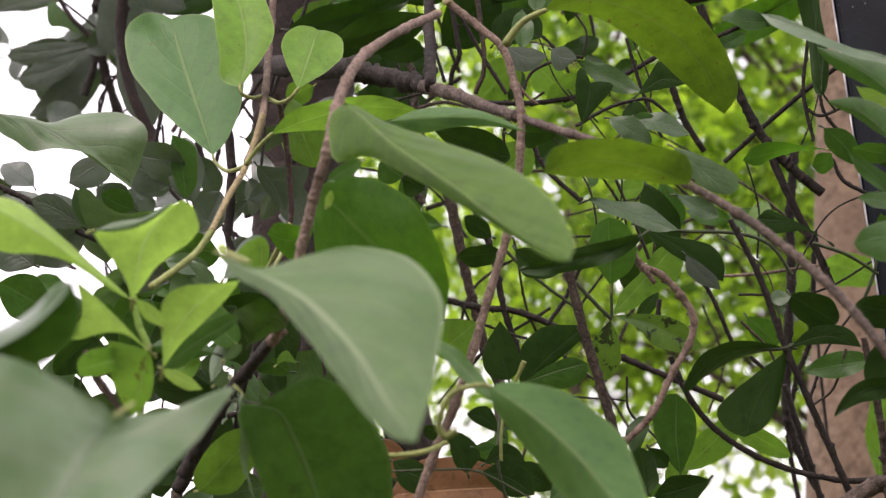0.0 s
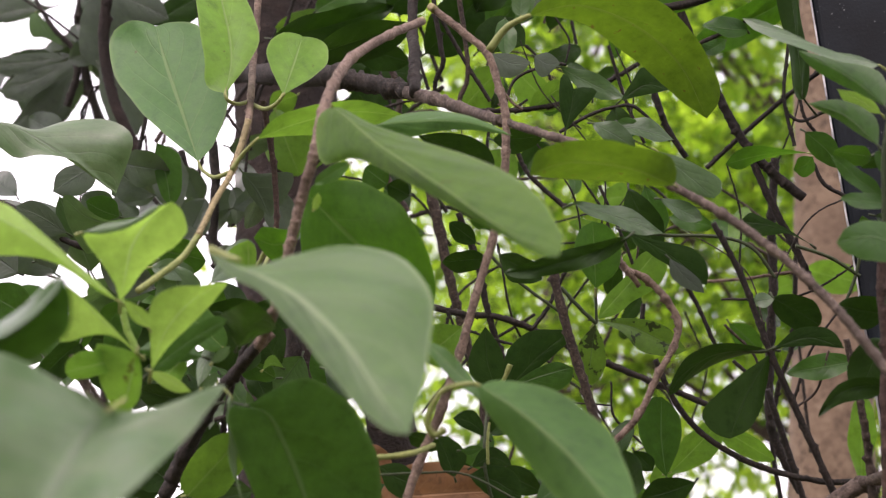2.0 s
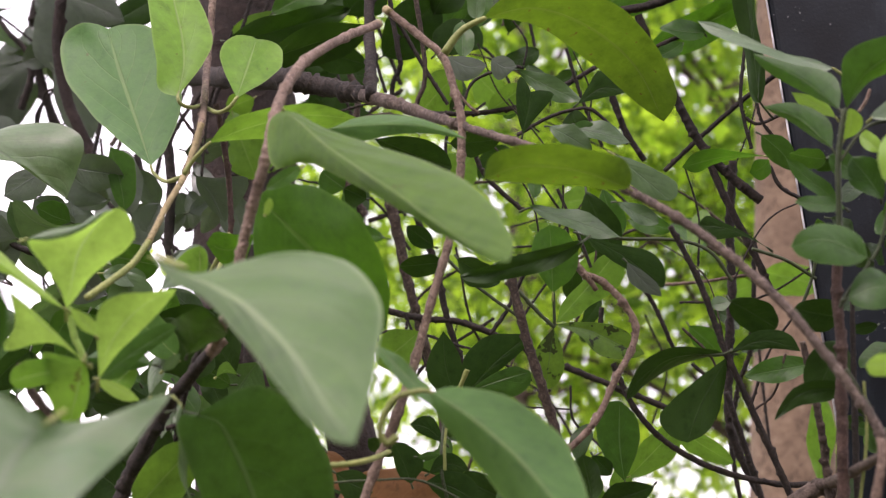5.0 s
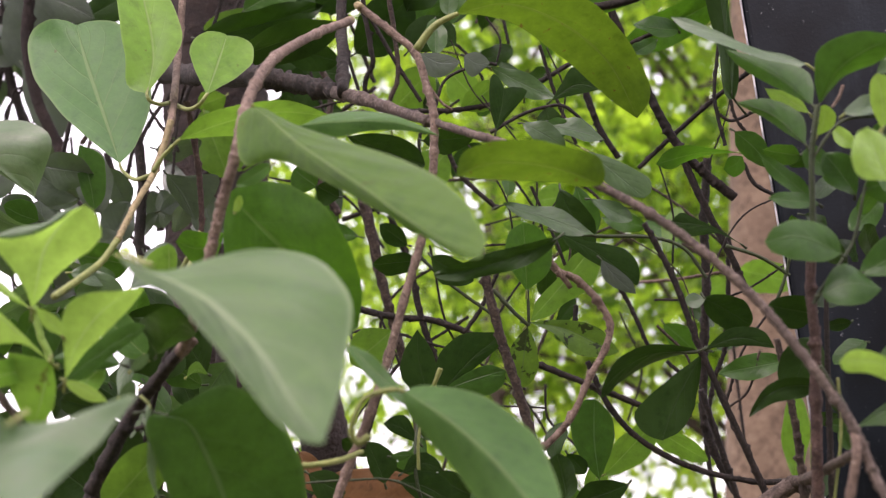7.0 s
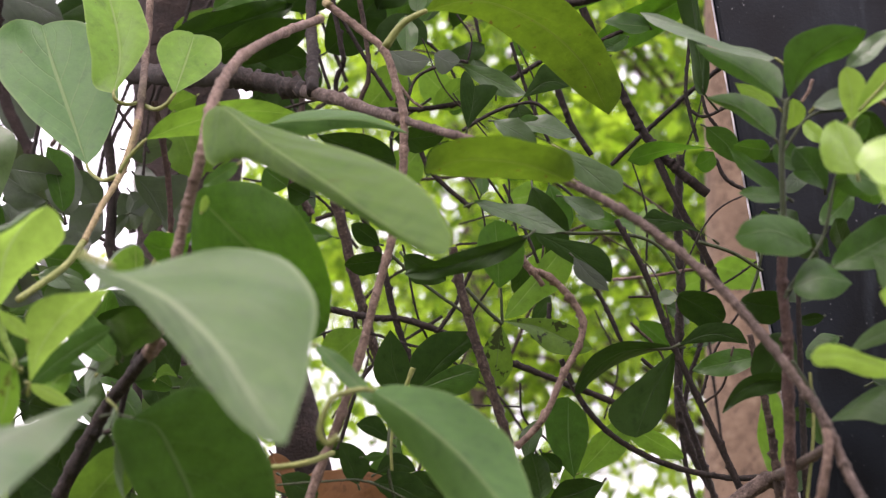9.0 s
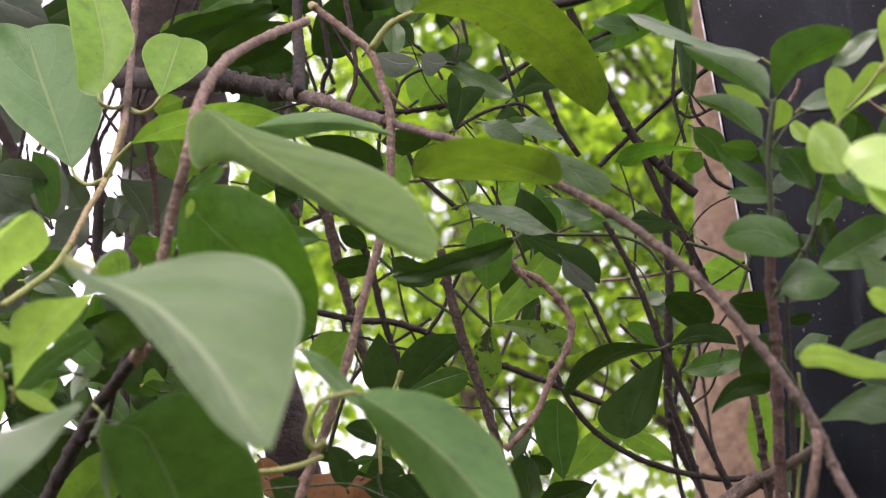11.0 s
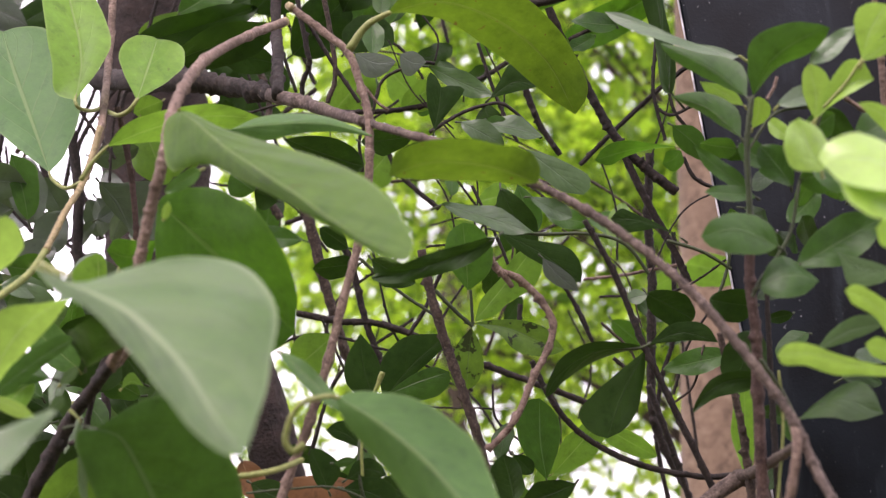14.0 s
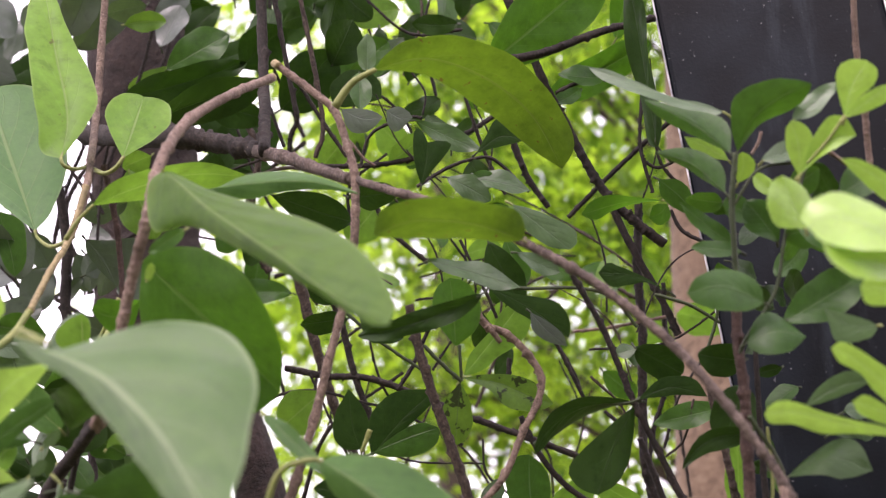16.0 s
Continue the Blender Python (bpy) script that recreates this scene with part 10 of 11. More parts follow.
branch(shrub, [(0.1134, 0.7723, 1.6300), (0.0912, 0.7674, 1.6483), (0.0621, 0.7652, 1.6567)], 0.0010, 0.0007, "dark", knots=0.35)
branch(shrub, [(0.2296, 0.9340, 1.4884), (0.2218, 0.9161, 1.5559), (0.2157, 0.8981, 1.6234)], 0.0013, 0.0009, "dark", knots=0.35)
branch(bush, [(-0.0423, 0.7796, 1.6319), (-0.0720, 0.7664, 1.6816), (-0.0925, 0.7519, 1.7359)], 0.0013, 0.0009, "dark", knots=0.35)
branch(shrub, [(0.2012, 0.8937, 1.6308), (0.1395, 0.8871, 1.6558), (0.0677, 0.8959, 1.6228)], 0.0015, 0.0011, "brown", knots=0.35)
branch(shrub, [(0.0898, 0.7308, 1.4694), (0.0839, 0.7369, 1.4466), (0.0722, 0.7425, 1.4256)], 0.0009, 0.0006, "dark", knots=0.35)
branch(shrub, [(-0.0139, 0.9061, 1.5203), (-0.0161, 0.8979, 1.5511), (-0.0080, 0.8897, 1.5818)], 0.0009, 0.0006, "dark", knots=0.35)
branch(bush, [(-0.0402, 0.8042, 1.6146), (-0.0685, 0.7949, 1.6496), (-0.1181, 0.7916, 1.6618)], 0.0011, 0.0008, "dark", knots=0.35)
branch(shrub, [(-0.0097, 0.8646, 1.4438), (0.0105, 0.8497, 1.4999), (0.0359, 0.8352, 1.5541)], 0.0012, 0.0008, "brown", knots=0.35)
branch(shrub, [(0.0437, 0.8405, 1.4786), (0.0766, 0.8417, 1.4743), (0.1088, 0.8371, 1.4915)], 0.0007, 0.0005, "brown", knots=0.35)
branch(shrub, [(-0.0490, 0.7449, 1.4733), (-0.0299, 0.7326, 1.5192), (0.0152, 0.7243, 1.5505)], 0.0013, 0.0009, "dark", knots=0.35)
branch(shrub, [(0.1926, 0.8107, 1.6192), (0.1646, 0.8044, 1.6431), (0.1334, 0.7990, 1.6632)], 0.0011, 0.0008, "brown", knots=0.35)
branch(shrub, [(0.0489, 0.7214, 1.5053), (0.0066, 0.7137, 1.5340), (-0.0080, 0.6992, 1.5886)], 0.0009, 0.0007, "dark", knots=0.35)
branch(shrub, [(0.1330, 0.6265, 1.5216), (0.1228, 0.6184, 1.5520), (0.0927, 0.6130, 1.5722)], 0.0004, 0.0003, "brown", knots=0.35)
branch(shrub, [(0.0414, 0.6711, 1.6510), (0.0183, 0.6654, 1.6723), (0.0051, 0.6576, 1.7016)], 0.0005, 0.0004, "dark", knots=0.35)
branch(shrub, [(0.1113, 0.6229, 1.5243), (0.1281, 0.6278, 1.5059), (0.1289, 0.6352, 1.4782)], 0.0008, 0.0005, "brown", knots=0.35)
branch(shrub, [(0.0639, 0.6535, 1.6389), (0.0697, 0.6470, 1.6634), (0.0594, 0.6401, 1.6889)], 0.0006, 0.0004, "dark", knots=0.35)
branch(shrub, [(0.1347, 0.6110, 1.5437), (0.1571, 0.6016, 1.5793), (0.2032, 0.5975, 1.5943)], 0.0005, 0.0004, "dark", knots=0.35)
branch(shrub, [(0.0407, 0.6541, 1.5667), (0.0341, 0.6445, 1.6029), (0.0105, 0.6362, 1.6342)], 0.0006, 0.0004, "dark", knots=0.35)
branch(shrub, [(0.0109, 0.6499, 1.5844), (-0.0223, 0.6439, 1.6071), (-0.0296, 0.6318, 1.6525)], 0.0005, 0.0003, "brown", knots=0.35)
branch(shrub, [(0.1532, 0.6568, 1.4903), (0.1614, 0.6503, 1.5149), (0.1767, 0.6444, 1.5367)], 0.0008, 0.0006, "dark", knots=0.35)
branch(shrub, [(0.1388, 0.7138, 1.5802), (0.1392, 0.7060, 1.6097), (0.1308, 0.6983, 1.6387)], 0.0007, 0.0005, "dark", knots=0.35)
branch(shrub, [(0.1218, 0.6863, 1.5519), (0.1666, 0.6857, 1.5543), (0.2075, 0.6794, 1.5778)], 0.0008, 0.0006, "dark", knots=0.35)
branch(shrub, [(0.0650, 0.6454, 1.5463), (0.0693, 0.6384, 1.5727), (0.0657, 0.6312, 1.5997)], 0.0007, 0.0005, "brown", knots=0.35)
branch(shrub, [(-0.0175, 0.6853, 1.5283), (0.0101, 0.6937, 1.4968), (0.0584, 0.6953, 1.4908)], 0.0008, 0.0005, "dark", knots=0.35)
branch(shrub, [(-0.0151, 0.6716, 1.4925), (-0.0259, 0.6653, 1.5160), (-0.0359, 0.6590, 1.5399)], 0.0008, 0.0006, "dark", knots=0.35)
branch(shrub, [(0.0448, 0.6260, 1.5617), (0.0489, 0.6145, 1.6048), (0.0209, 0.6037, 1.6451)], 0.0005, 0.0004, "dark", knots=0.35)
branch(shrub, [(0.0009, 0.6702, 1.5217), (-0.0455, 0.6677, 1.5310), (-0.0927, 0.6739, 1.5080)], 0.0008, 0.0006, "dark", knots=0.35)
branch(shrub, [(0.1548, 0.6897, 1.6258), (0.1710, 0.6773, 1.6722), (0.1689, 0.6638, 1.7229)], 0.0005, 0.0004, "dark", knots=0.35)
branch(bush, [(-0.2397, 0.8609, 1.6069), (-0.2652, 0.8485, 1.6531), (-0.2703, 0.8341, 1.7075)], 0.0013, 0.0009, "dark", knots=0.35)
branch(bush, [(-0.3387, 0.8981, 1.6692), (-0.3267, 0.8833, 1.7249), (-0.2725, 0.8730, 1.7633)], 0.0010, 0.0007, "brown", knots=0.35)
branch(bush, [(-0.2263, 0.9275, 1.6621), (-0.2110, 0.9196, 1.6919), (-0.1789, 0.9147, 1.7104)], 0.0011, 0.0007, "dark", knots=0.35)
branch(bush, [(-0.2029, 0.8460, 1.6397), (-0.2190, 0.8304, 1.6982), (-0.1785, 0.8144, 1.7585)], 0.0021, 0.0014, "dark", knots=0.35)
branch(bush, [(-0.3280, 0.9240, 1.5858), (-0.3324, 0.9142, 1.6228), (-0.3341, 0.9043, 1.6600)], 0.0013, 0.0009, "dark", knots=0.35)
branch(bush, [(-0.2110, 0.8638, 1.6267), (-0.2423, 0.8572, 1.6515), (-0.2604, 0.8473, 1.6886)], 0.0016, 0.0011, "dark", knots=0.35)
branch(bush, [(-0.2480, 0.8949, 1.6633), (-0.2347, 0.8790, 1.7229), (-0.2100, 0.8639, 1.7797)], 0.0019, 0.0013, "dark", knots=0.35)
branch(bush, [(-0.2394, 0.9332, 1.5760), (-0.1884, 0.9214, 1.6206), (-0.1202, 0.9155, 1.6424)], 0.0011, 0.0008, "dark", knots=0.35)
branch(bush, [(-0.2627, 0.8476, 1.6931), (-0.2515, 0.8347, 1.7417), (-0.2506, 0.8213, 1.7920)], 0.0013, 0.0009, "brown", knots=0.35)
branch(bush, [(-0.3025, 0.8944, 1.6065), (-0.3287, 0.8824, 1.6515), (-0.3194, 0.8673, 1.7084)], 0.0013, 0.0009, "dark", knots=0.35)
branch(bush, [(-0.1904, 0.8611, 1.5707), (-0.1894, 0.8499, 1.6131), (-0.1738, 0.8390, 1.6539)], 0.0010, 0.0007, "dark", knots=0.35)
branch(bush, [(-0.2609, 0.8287, 1.6997), (-0.2401, 0.8208, 1.7296), (-0.2228, 0.8123, 1.7616)], 0.0017, 0.0012, "brown", knots=0.35)
branch(bush, [(-0.3001, 0.8416, 1.5518), (-0.2516, 0.8353, 1.5757), (-0.1911, 0.8418, 1.5513)], 0.0015, 0.0011, "brown", knots=0.35)
branch(bush, [(-0.2884, 0.7855, 1.5443), (-0.2750, 0.7778, 1.5729), (-0.2369, 0.7753, 1.5826)], 0.0009, 0.0006, "dark", knots=0.35)
branch(bush, [(-0.1846, 0.8255, 1.6900), (-0.1674, 0.8136, 1.7345), (-0.1166, 0.8072, 1.7586)], 0.0014, 0.0010, "dark", knots=0.35)
branch(bush, [(-0.3135, 0.8046, 1.5896), (-0.3644, 0.8006, 1.6047), (-0.4196, 0.8024, 1.5980)], 0.0009, 0.0006, "brown", knots=0.35)
branch(bush, [(-0.1824, 0.8659, 1.6448), (-0.2109, 0.8639, 1.6521), (-0.2412, 0.8669, 1.6408)], 0.0019, 0.0013, "dark", knots=0.35)
branch(bush, [(-0.1308, 0.7528, 1.6548), (-0.0973, 0.7443, 1.6868), (-0.0500, 0.7404, 1.7015)], 0.0011, 0.0008, "dark", knots=0.35)
branch(bush, [(-0.1670, 0.7290, 1.6583), (-0.1939, 0.7179, 1.6998), (-0.2032, 0.7046, 1.7499)], 0.0011, 0.0008, "dark", knots=0.35)
branch(bush, [(-0.0864, 0.8419, 1.6738), (-0.0844, 0.8317, 1.7123), (-0.0485, 0.8239, 1.7416)], 0.0021, 0.0015, "dark", knots=0.35)
branch(shrub, [(-0.0706, 0.8179, 1.6395), (-0.0404, 0.8162, 1.6459), (-0.0098, 0.8208, 1.6286)], 0.0018, 0.0013, "dark", knots=0.35)
branch(shrub, [(-0.1013, 0.7925, 1.6896), (-0.0599, 0.7876, 1.7077), (-0.0105, 0.7913, 1.6938)], 0.0016, 0.0011, "brown", knots=0.35)
branch(bush, [(-0.1769, 0.8449, 1.6826), (-0.1889, 0.8312, 1.7338), (-0.1575, 0.8173, 1.7860)], 0.0013, 0.0009, "dark", knots=0.35)
branch(bush, [(-0.1707, 0.7306, 1.6363), (-0.1653, 0.7176, 1.6851), (-0.1508, 0.7050, 1.7325)], 0.0009, 0.0007, "dark", knots=0.35)
branch(bush, [(-0.0968, 0.8023, 1.7295), (-0.1428, 0.8133, 1.6882), (-0.1982, 0.8213, 1.6580)], 0.0018, 0.0013, "dark", knots=0.35)
branch(bush, [(-0.1740, 0.7608, 1.7022), (-0.1542, 0.7482, 1.7495), (-0.1390, 0.7352, 1.7984)], 0.0015, 0.0011, "dark", knots=0.35)
branch(shrub, [(-0.0140, 0.7370, 1.7513), (0.0177, 0.7430, 1.7289), (0.0362, 0.7525, 1.6931)], 0.0012, 0.0008, "dark", knots=0.35)
branch(bush, [(-0.0498, 0.8304, 1.7475), (-0.0672, 0.8193, 1.7893), (-0.0855, 0.8082, 1.8308)], 0.0016, 0.0011, "dark", knots=0.35)
branch(shrub, [(-0.0171, 0.7923, 1.7403), (0.0021, 0.7771, 1.7973), (-0.0367, 0.7608, 1.8587)], 0.0009, 0.0007, "brown", knots=0.35)
branch(shrub, [(0.0229, 0.7558, 1.7591), (0.0368, 0.7437, 1.8044), (0.0180, 0.7306, 1.8534)], 0.0010, 0.0007, "brown", knots=0.35)
branch(shrub, [(0.0624, 0.8342, 1.7974), (0.0650, 0.8256, 1.8297), (0.0883, 0.8183, 1.8571)], 0.0014, 0.0010, "brown", knots=0.35)
branch(shrub, [(0.0432, 0.7323, 1.7330), (0.0365, 0.7218, 1.7725), (0.0473, 0.7111, 1.8129)], 0.0011, 0.0008, "dark", knots=0.35)
branch(shrub, [(0.0612, 0.7151, 1.7713), (0.0271, 0.7154, 1.7699), (-0.0027, 0.7088, 1.7946)], 0.0011, 0.0008, "dark", knots=0.35)
branch(bush, [(-0.0694, 0.8022, 1.8538), (-0.0943, 0.7912, 1.8949), (-0.1332, 0.7829, 1.9263)], 0.0012, 0.0008, "brown", knots=0.35)
branch(bush, [(-0.1595, 0.8017, 1.7686), (-0.1420, 0.7920, 1.8049), (-0.1482, 0.7806, 1.8479)], 0.0013, 0.0009, "dark", knots=0.35)
branch(bush, [(-0.1499, 0.8760, 1.7960), (-0.1973, 0.8650, 1.8372), (-0.2456, 0.8543, 1.8774)], 0.0012, 0.0008, "dark", knots=0.35)
branch(shrub, [(0.0426, 0.8526, 1.7639), (0.0142, 0.8491, 1.7773), (-0.0175, 0.8478, 1.7822)], 0.0010, 0.0007, "brown", knots=0.35)
branch(bush, [(-0.0725, 0.8442, 1.8257), (-0.0804, 0.8283, 1.8857), (-0.1184, 0.8143, 1.9382)], 0.0015, 0.0010, "dark", knots=0.35)

# ---- the shrub with young shoots in front of the post ----
young = empty("shrub", (0.1636, 0.5776, 1.3768), "upright shrub with glossy green leaves and lime young shoots", "shrub")

branch(young, [(0.1457, 0.4423, 1.5752), (0.1434, 0.4471, 1.5576), (0.1435, 0.4516, 1.5407), (0.1442, 0.4567, 1.5217)], 0.0011, 0.0012, "deep", knots=0.1)
branch(young, [(0.1500, 0.4752, 1.5290), (0.1486, 0.4800, 1.5114), (0.1506, 0.4858, 1.4894), (0.1506, 0.4917, 1.4674), (0.1515, 0.5034, 1.4234)], 0.0019, 0.0024, "ruddy", knots=0.2)
branch(young, [(0.1697, 0.4333, 1.5665), (0.1604, 0.4405, 1.5411), (0.1555, 0.4461, 1.5206), (0.1443, 0.4509, 1.5046), (0.1409, 0.4526, 1.4985)], 0.0006, 0.0008, "deep", knots=0.1)
branch(young, [(0.1818, 0.4185, 1.5811), (0.1748, 0.4213, 1.5717), (0.1662, 0.4240, 1.5630)], 0.0006, 0.0006, "green", knots=0.05)
branch(young, [(0.1440, 0.4475, 1.5558), (0.1546, 0.4436, 1.5687), (0.1710, 0.4424, 1.5708)], 0.0006, 0.0006, "deep", knots=0.05)
branch(young, [(0.1863, 0.4676, 1.5908), (0.1954, 0.4694, 1.5826), (0.2090, 0.4711, 1.5742)], 0.0009, 0.0009, "light", knots=0.2)
branch(young, [(0.1606, 0.4701, 1.5851), (0.1635, 0.4688, 1.5894), (0.1651, 0.4676, 1.5939)], 0.0007, 0.0007, "light", knots=0.2)
branch(young, [(0.1531, 0.4694, 1.4728), (0.1542, 0.4750, 1.4517), (0.1511, 0.4830, 1.4223)], 0.0006, 0.0006, "green", knots=0.05)
branch(young, [(0.1463, 0.4685, 1.4773), (0.1546, 0.4716, 1.4643), (0.1587, 0.4738, 1.4557)], 0.0008, 0.0008, "deep", knots=0.1)
blade(young, "deep", [(0.1442, 0.4439, 1.5757), (0.1337, 0.4529, 1.5919), (0.1172, 0.4650, 1.6089)], [(0.1349, 0.4574, 1.5884), (0.1249, 0.4640, 1.5984), (0.1192, 0.4651, 1.6048)], [(0.1454, 0.4446, 1.5856), (0.1421, 0.4478, 1.5933), (0.1311, 0.4556, 1.6000), (0.1231, 0.4612, 1.6057)])
blade(young, "pale", [(0.1463, 0.4535, 1.5972), (0.1333, 0.4645, 1.6076), (0.1161, 0.4780, 1.6226), (0.1000, 0.4897, 1.6355)], [(0.1398, 0.4591, 1.6038), (0.1298, 0.4673, 1.6103), (0.1183, 0.4763, 1.6217), (0.1075, 0.4843, 1.6316)], [(0.1417, 0.4557, 1.5966), (0.1323, 0.4602, 1.6018), (0.1205, 0.4681, 1.6107), (0.1118, 0.4762, 1.6187), (0.1040, 0.4848, 1.6277)])
blade(young, "deep", [(0.1468, 0.4437, 1.5760), (0.1515, 0.4339, 1.5856), (0.1603, 0.4249, 1.5906), (0.1699, 0.4176, 1.5922)], [(0.1442, 0.4389, 1.5844), (0.1441, 0.4324, 1.5933), (0.1502, 0.4265, 1.5965), (0.1588, 0.4213, 1.5964), (0.1662, 0.4185, 1.5941)], [(0.1513, 0.4416, 1.5814), (0.1568, 0.4382, 1.5861), (0.1653, 0.4316, 1.5877), (0.1692, 0.4242, 1.5893)])
blade(young, "deep", [(0.1418, 0.4489, 1.5613), (0.1315, 0.4548, 1.5759), (0.1189, 0.4613, 1.5839)], [(0.1421, 0.4492, 1.5722), (0.1359, 0.4527, 1.5800), (0.1276, 0.4570, 1.5839)], [(0.1372, 0.4561, 1.5684), (0.1302, 0.4615, 1.5771), (0.1234, 0.4621, 1.5812)])
blade(young, "lime", [(0.1517, 0.4725, 1.5835), (0.1432, 0.4718, 1.5892), (0.1339, 0.4714, 1.5943)], [(0.1487, 0.4715, 1.5887), (0.1417, 0.4711, 1.5927)], [(0.1439, 0.4727, 1.5853), (0.1371, 0.4724, 1.5889)])
blade(young, "lime", [(0.1514, 0.4637, 1.5703), (0.1533, 0.4592, 1.5758), (0.1524, 0.4556, 1.5807)], [(0.1499, 0.4604, 1.5749), (0.1499, 0.4574, 1.5788)], [(0.1567, 0.4612, 1.5726), (0.1579, 0.4581, 1.5764), (0.1554, 0.4562, 1.5794)])
leaf(young, "lime", (0.1694, 0.4741, 1.5690), (0.1604, 0.4722, 1.5772), 0.0081, (0.13, -0.99, -0.08), shape=(0.82, 0.67), bend=-0.01, fold=(11, 12), twist=-19)
leaf(young, "pale", (0.1649, 0.4293, 1.5822), (0.1830, 0.4248, 1.5963), 0.0084, (-0.37, -0.91, 0.18), shape=(0.8, 0.76), bend=-0.01, fold=(17, 4), twist=2)
blade(young, "lime", [(0.1775, 0.4104, 1.5753), (0.1803, 0.4076, 1.5855), (0.1863, 0.4047, 1.5951)], [(0.1750, 0.4076, 1.5861), (0.1758, 0.4057, 1.5932), (0.1810, 0.4048, 1.5957)], [(0.1822, 0.4086, 1.5814), (0.1889, 0.4069, 1.5867), (0.1899, 0.4055, 1.5918)])
blade(young, "lime", [(0.1739, 0.4013, 1.5714), (0.1843, 0.3990, 1.5781), (0.1934, 0.3976, 1.5822)], [(0.1783, 0.3995, 1.5774), (0.1864, 0.3980, 1.5817)], [(0.1811, 0.4005, 1.5730), (0.1893, 0.3992, 1.5766)])
blade(young, "lime", [(0.1642, 0.4265, 1.5600), (0.1753, 0.4225, 1.5709), (0.1853, 0.4212, 1.5726)], [(0.1685, 0.4229, 1.5713), (0.1745, 0.4201, 1.5792), (0.1807, 0.4195, 1.5796)], [(0.1697, 0.4212, 1.5638), (0.1782, 0.4198, 1.5682)])
blade(young, "lime", [(0.1636, 0.4268, 1.5591), (0.1639, 0.4240, 1.5696), (0.1615, 0.4214, 1.5794)], [(0.1597, 0.4246, 1.5677), (0.1593, 0.4225, 1.5758)], [(0.1676, 0.4249, 1.5654), (0.1693, 0.4227, 1.5734), (0.1657, 0.4215, 1.5782)])
leaf(young, "pale", (0.1558, 0.4428, 1.5718), (0.1756, 0.4408, 1.5763), 0.0100, (-0.18, -0.91, 0.38), shape=(0.77, 0.76), bend=0.05, fold=(15, 5), twist=-25)
blade(young, "lime", [(0.1515, 0.3941, 1.5284), (0.1472, 0.3918, 1.5375), (0.1444, 0.3896, 1.5463)], [(0.1404, 0.3902, 1.5286), (0.1374, 0.3874, 1.5362), (0.1404, 0.3895, 1.5437)], [(0.1542, 0.3945, 1.5321), (0.1555, 0.3951, 1.5380), (0.1519, 0.3931, 1.5439)])
blade(young, "lime", [(0.1529, 0.3193, 1.4982), (0.1427, 0.3278, 1.5096), (0.1300, 0.3377, 1.5141)], [(0.1532, 0.3260, 1.5087), (0.1484, 0.3355, 1.5186), (0.1411, 0.3371, 1.5217), (0.1336, 0.3369, 1.5189)], [(0.1463, 0.3203, 1.4984), (0.1384, 0.3239, 1.5002), (0.1330, 0.3306, 1.5048)])
blade(young, "lime", [(0.1594, 0.3305, 1.4941), (0.1454, 0.3304, 1.4986), (0.1327, 0.3299, 1.5042)], [(0.1518, 0.3292, 1.5014), (0.1424, 0.3296, 1.5027)], [(0.1492, 0.3261, 1.4915), (0.1384, 0.3245, 1.4925), (0.1336, 0.3281, 1.4983)])
blade(young, "lime", [(0.1766, 0.3705, 1.4970), (0.1661, 0.3701, 1.5000), (0.1576, 0.3700, 1.5015)], [(0.1697, 0.3689, 1.5038), (0.1609, 0.3691, 1.5045)], [(0.1695, 0.3711, 1.4955), (0.1597, 0.3714, 1.4959)])
blade(young, "lime", [(0.1912, 0.3993, 1.5378), (0.1796, 0.3976, 1.5479), (0.1682, 0.3968, 1.5542)], [(0.1854, 0.3974, 1.5470), (0.1750, 0.3965, 1.5536)], [(0.1831, 0.3995, 1.5391), (0.1738, 0.3981, 1.5476)])
blade(young, "deep", [(0.1487, 0.4395, 1.5145), (0.1328, 0.4342, 1.5200), (0.1181, 0.4317, 1.5172)], [(0.1472, 0.4384, 1.5212), (0.1415, 0.4384, 1.5260), (0.1324, 0.4363, 1.5272), (0.1226, 0.4324, 1.5233)], [(0.1409, 0.4365, 1.5109), (0.1293, 0.4325, 1.5107), (0.1212, 0.4320, 1.5134)])
blade(young, "deep", [(0.1416, 0.4446, 1.5004), (0.1525, 0.4426, 1.5043), (0.1634, 0.4423, 1.5017)], [(0.1462, 0.4463, 1.5093), (0.1531, 0.4483, 1.5134), (0.1593, 0.4468, 1.5081)], [(0.1441, 0.4436, 1.4971), (0.1504, 0.4411, 1.4952), (0.1576, 0.4412, 1.4969)])
leaf(young, "deep", (0.1583, 0.4491, 1.5092), (0.1893, 0.4436, 1.5251), 0.0172, (-0.23, -0.96, 0.12), shape=(0.7, 0.45), bend=0.01, fold=(14, 4), twist=-5)
blade(young, "pale", [(0.1857, 0.4298, 1.5022), (0.1757, 0.4306, 1.5027), (0.1670, 0.4298, 1.5091)], [(0.1818, 0.4296, 1.5044), (0.1738, 0.4296, 1.5072)], [(0.1835, 0.4310, 1.4983), (0.1764, 0.4320, 1.4967), (0.1706, 0.4324, 1.4974), (0.1688, 0.4311, 1.5031)])
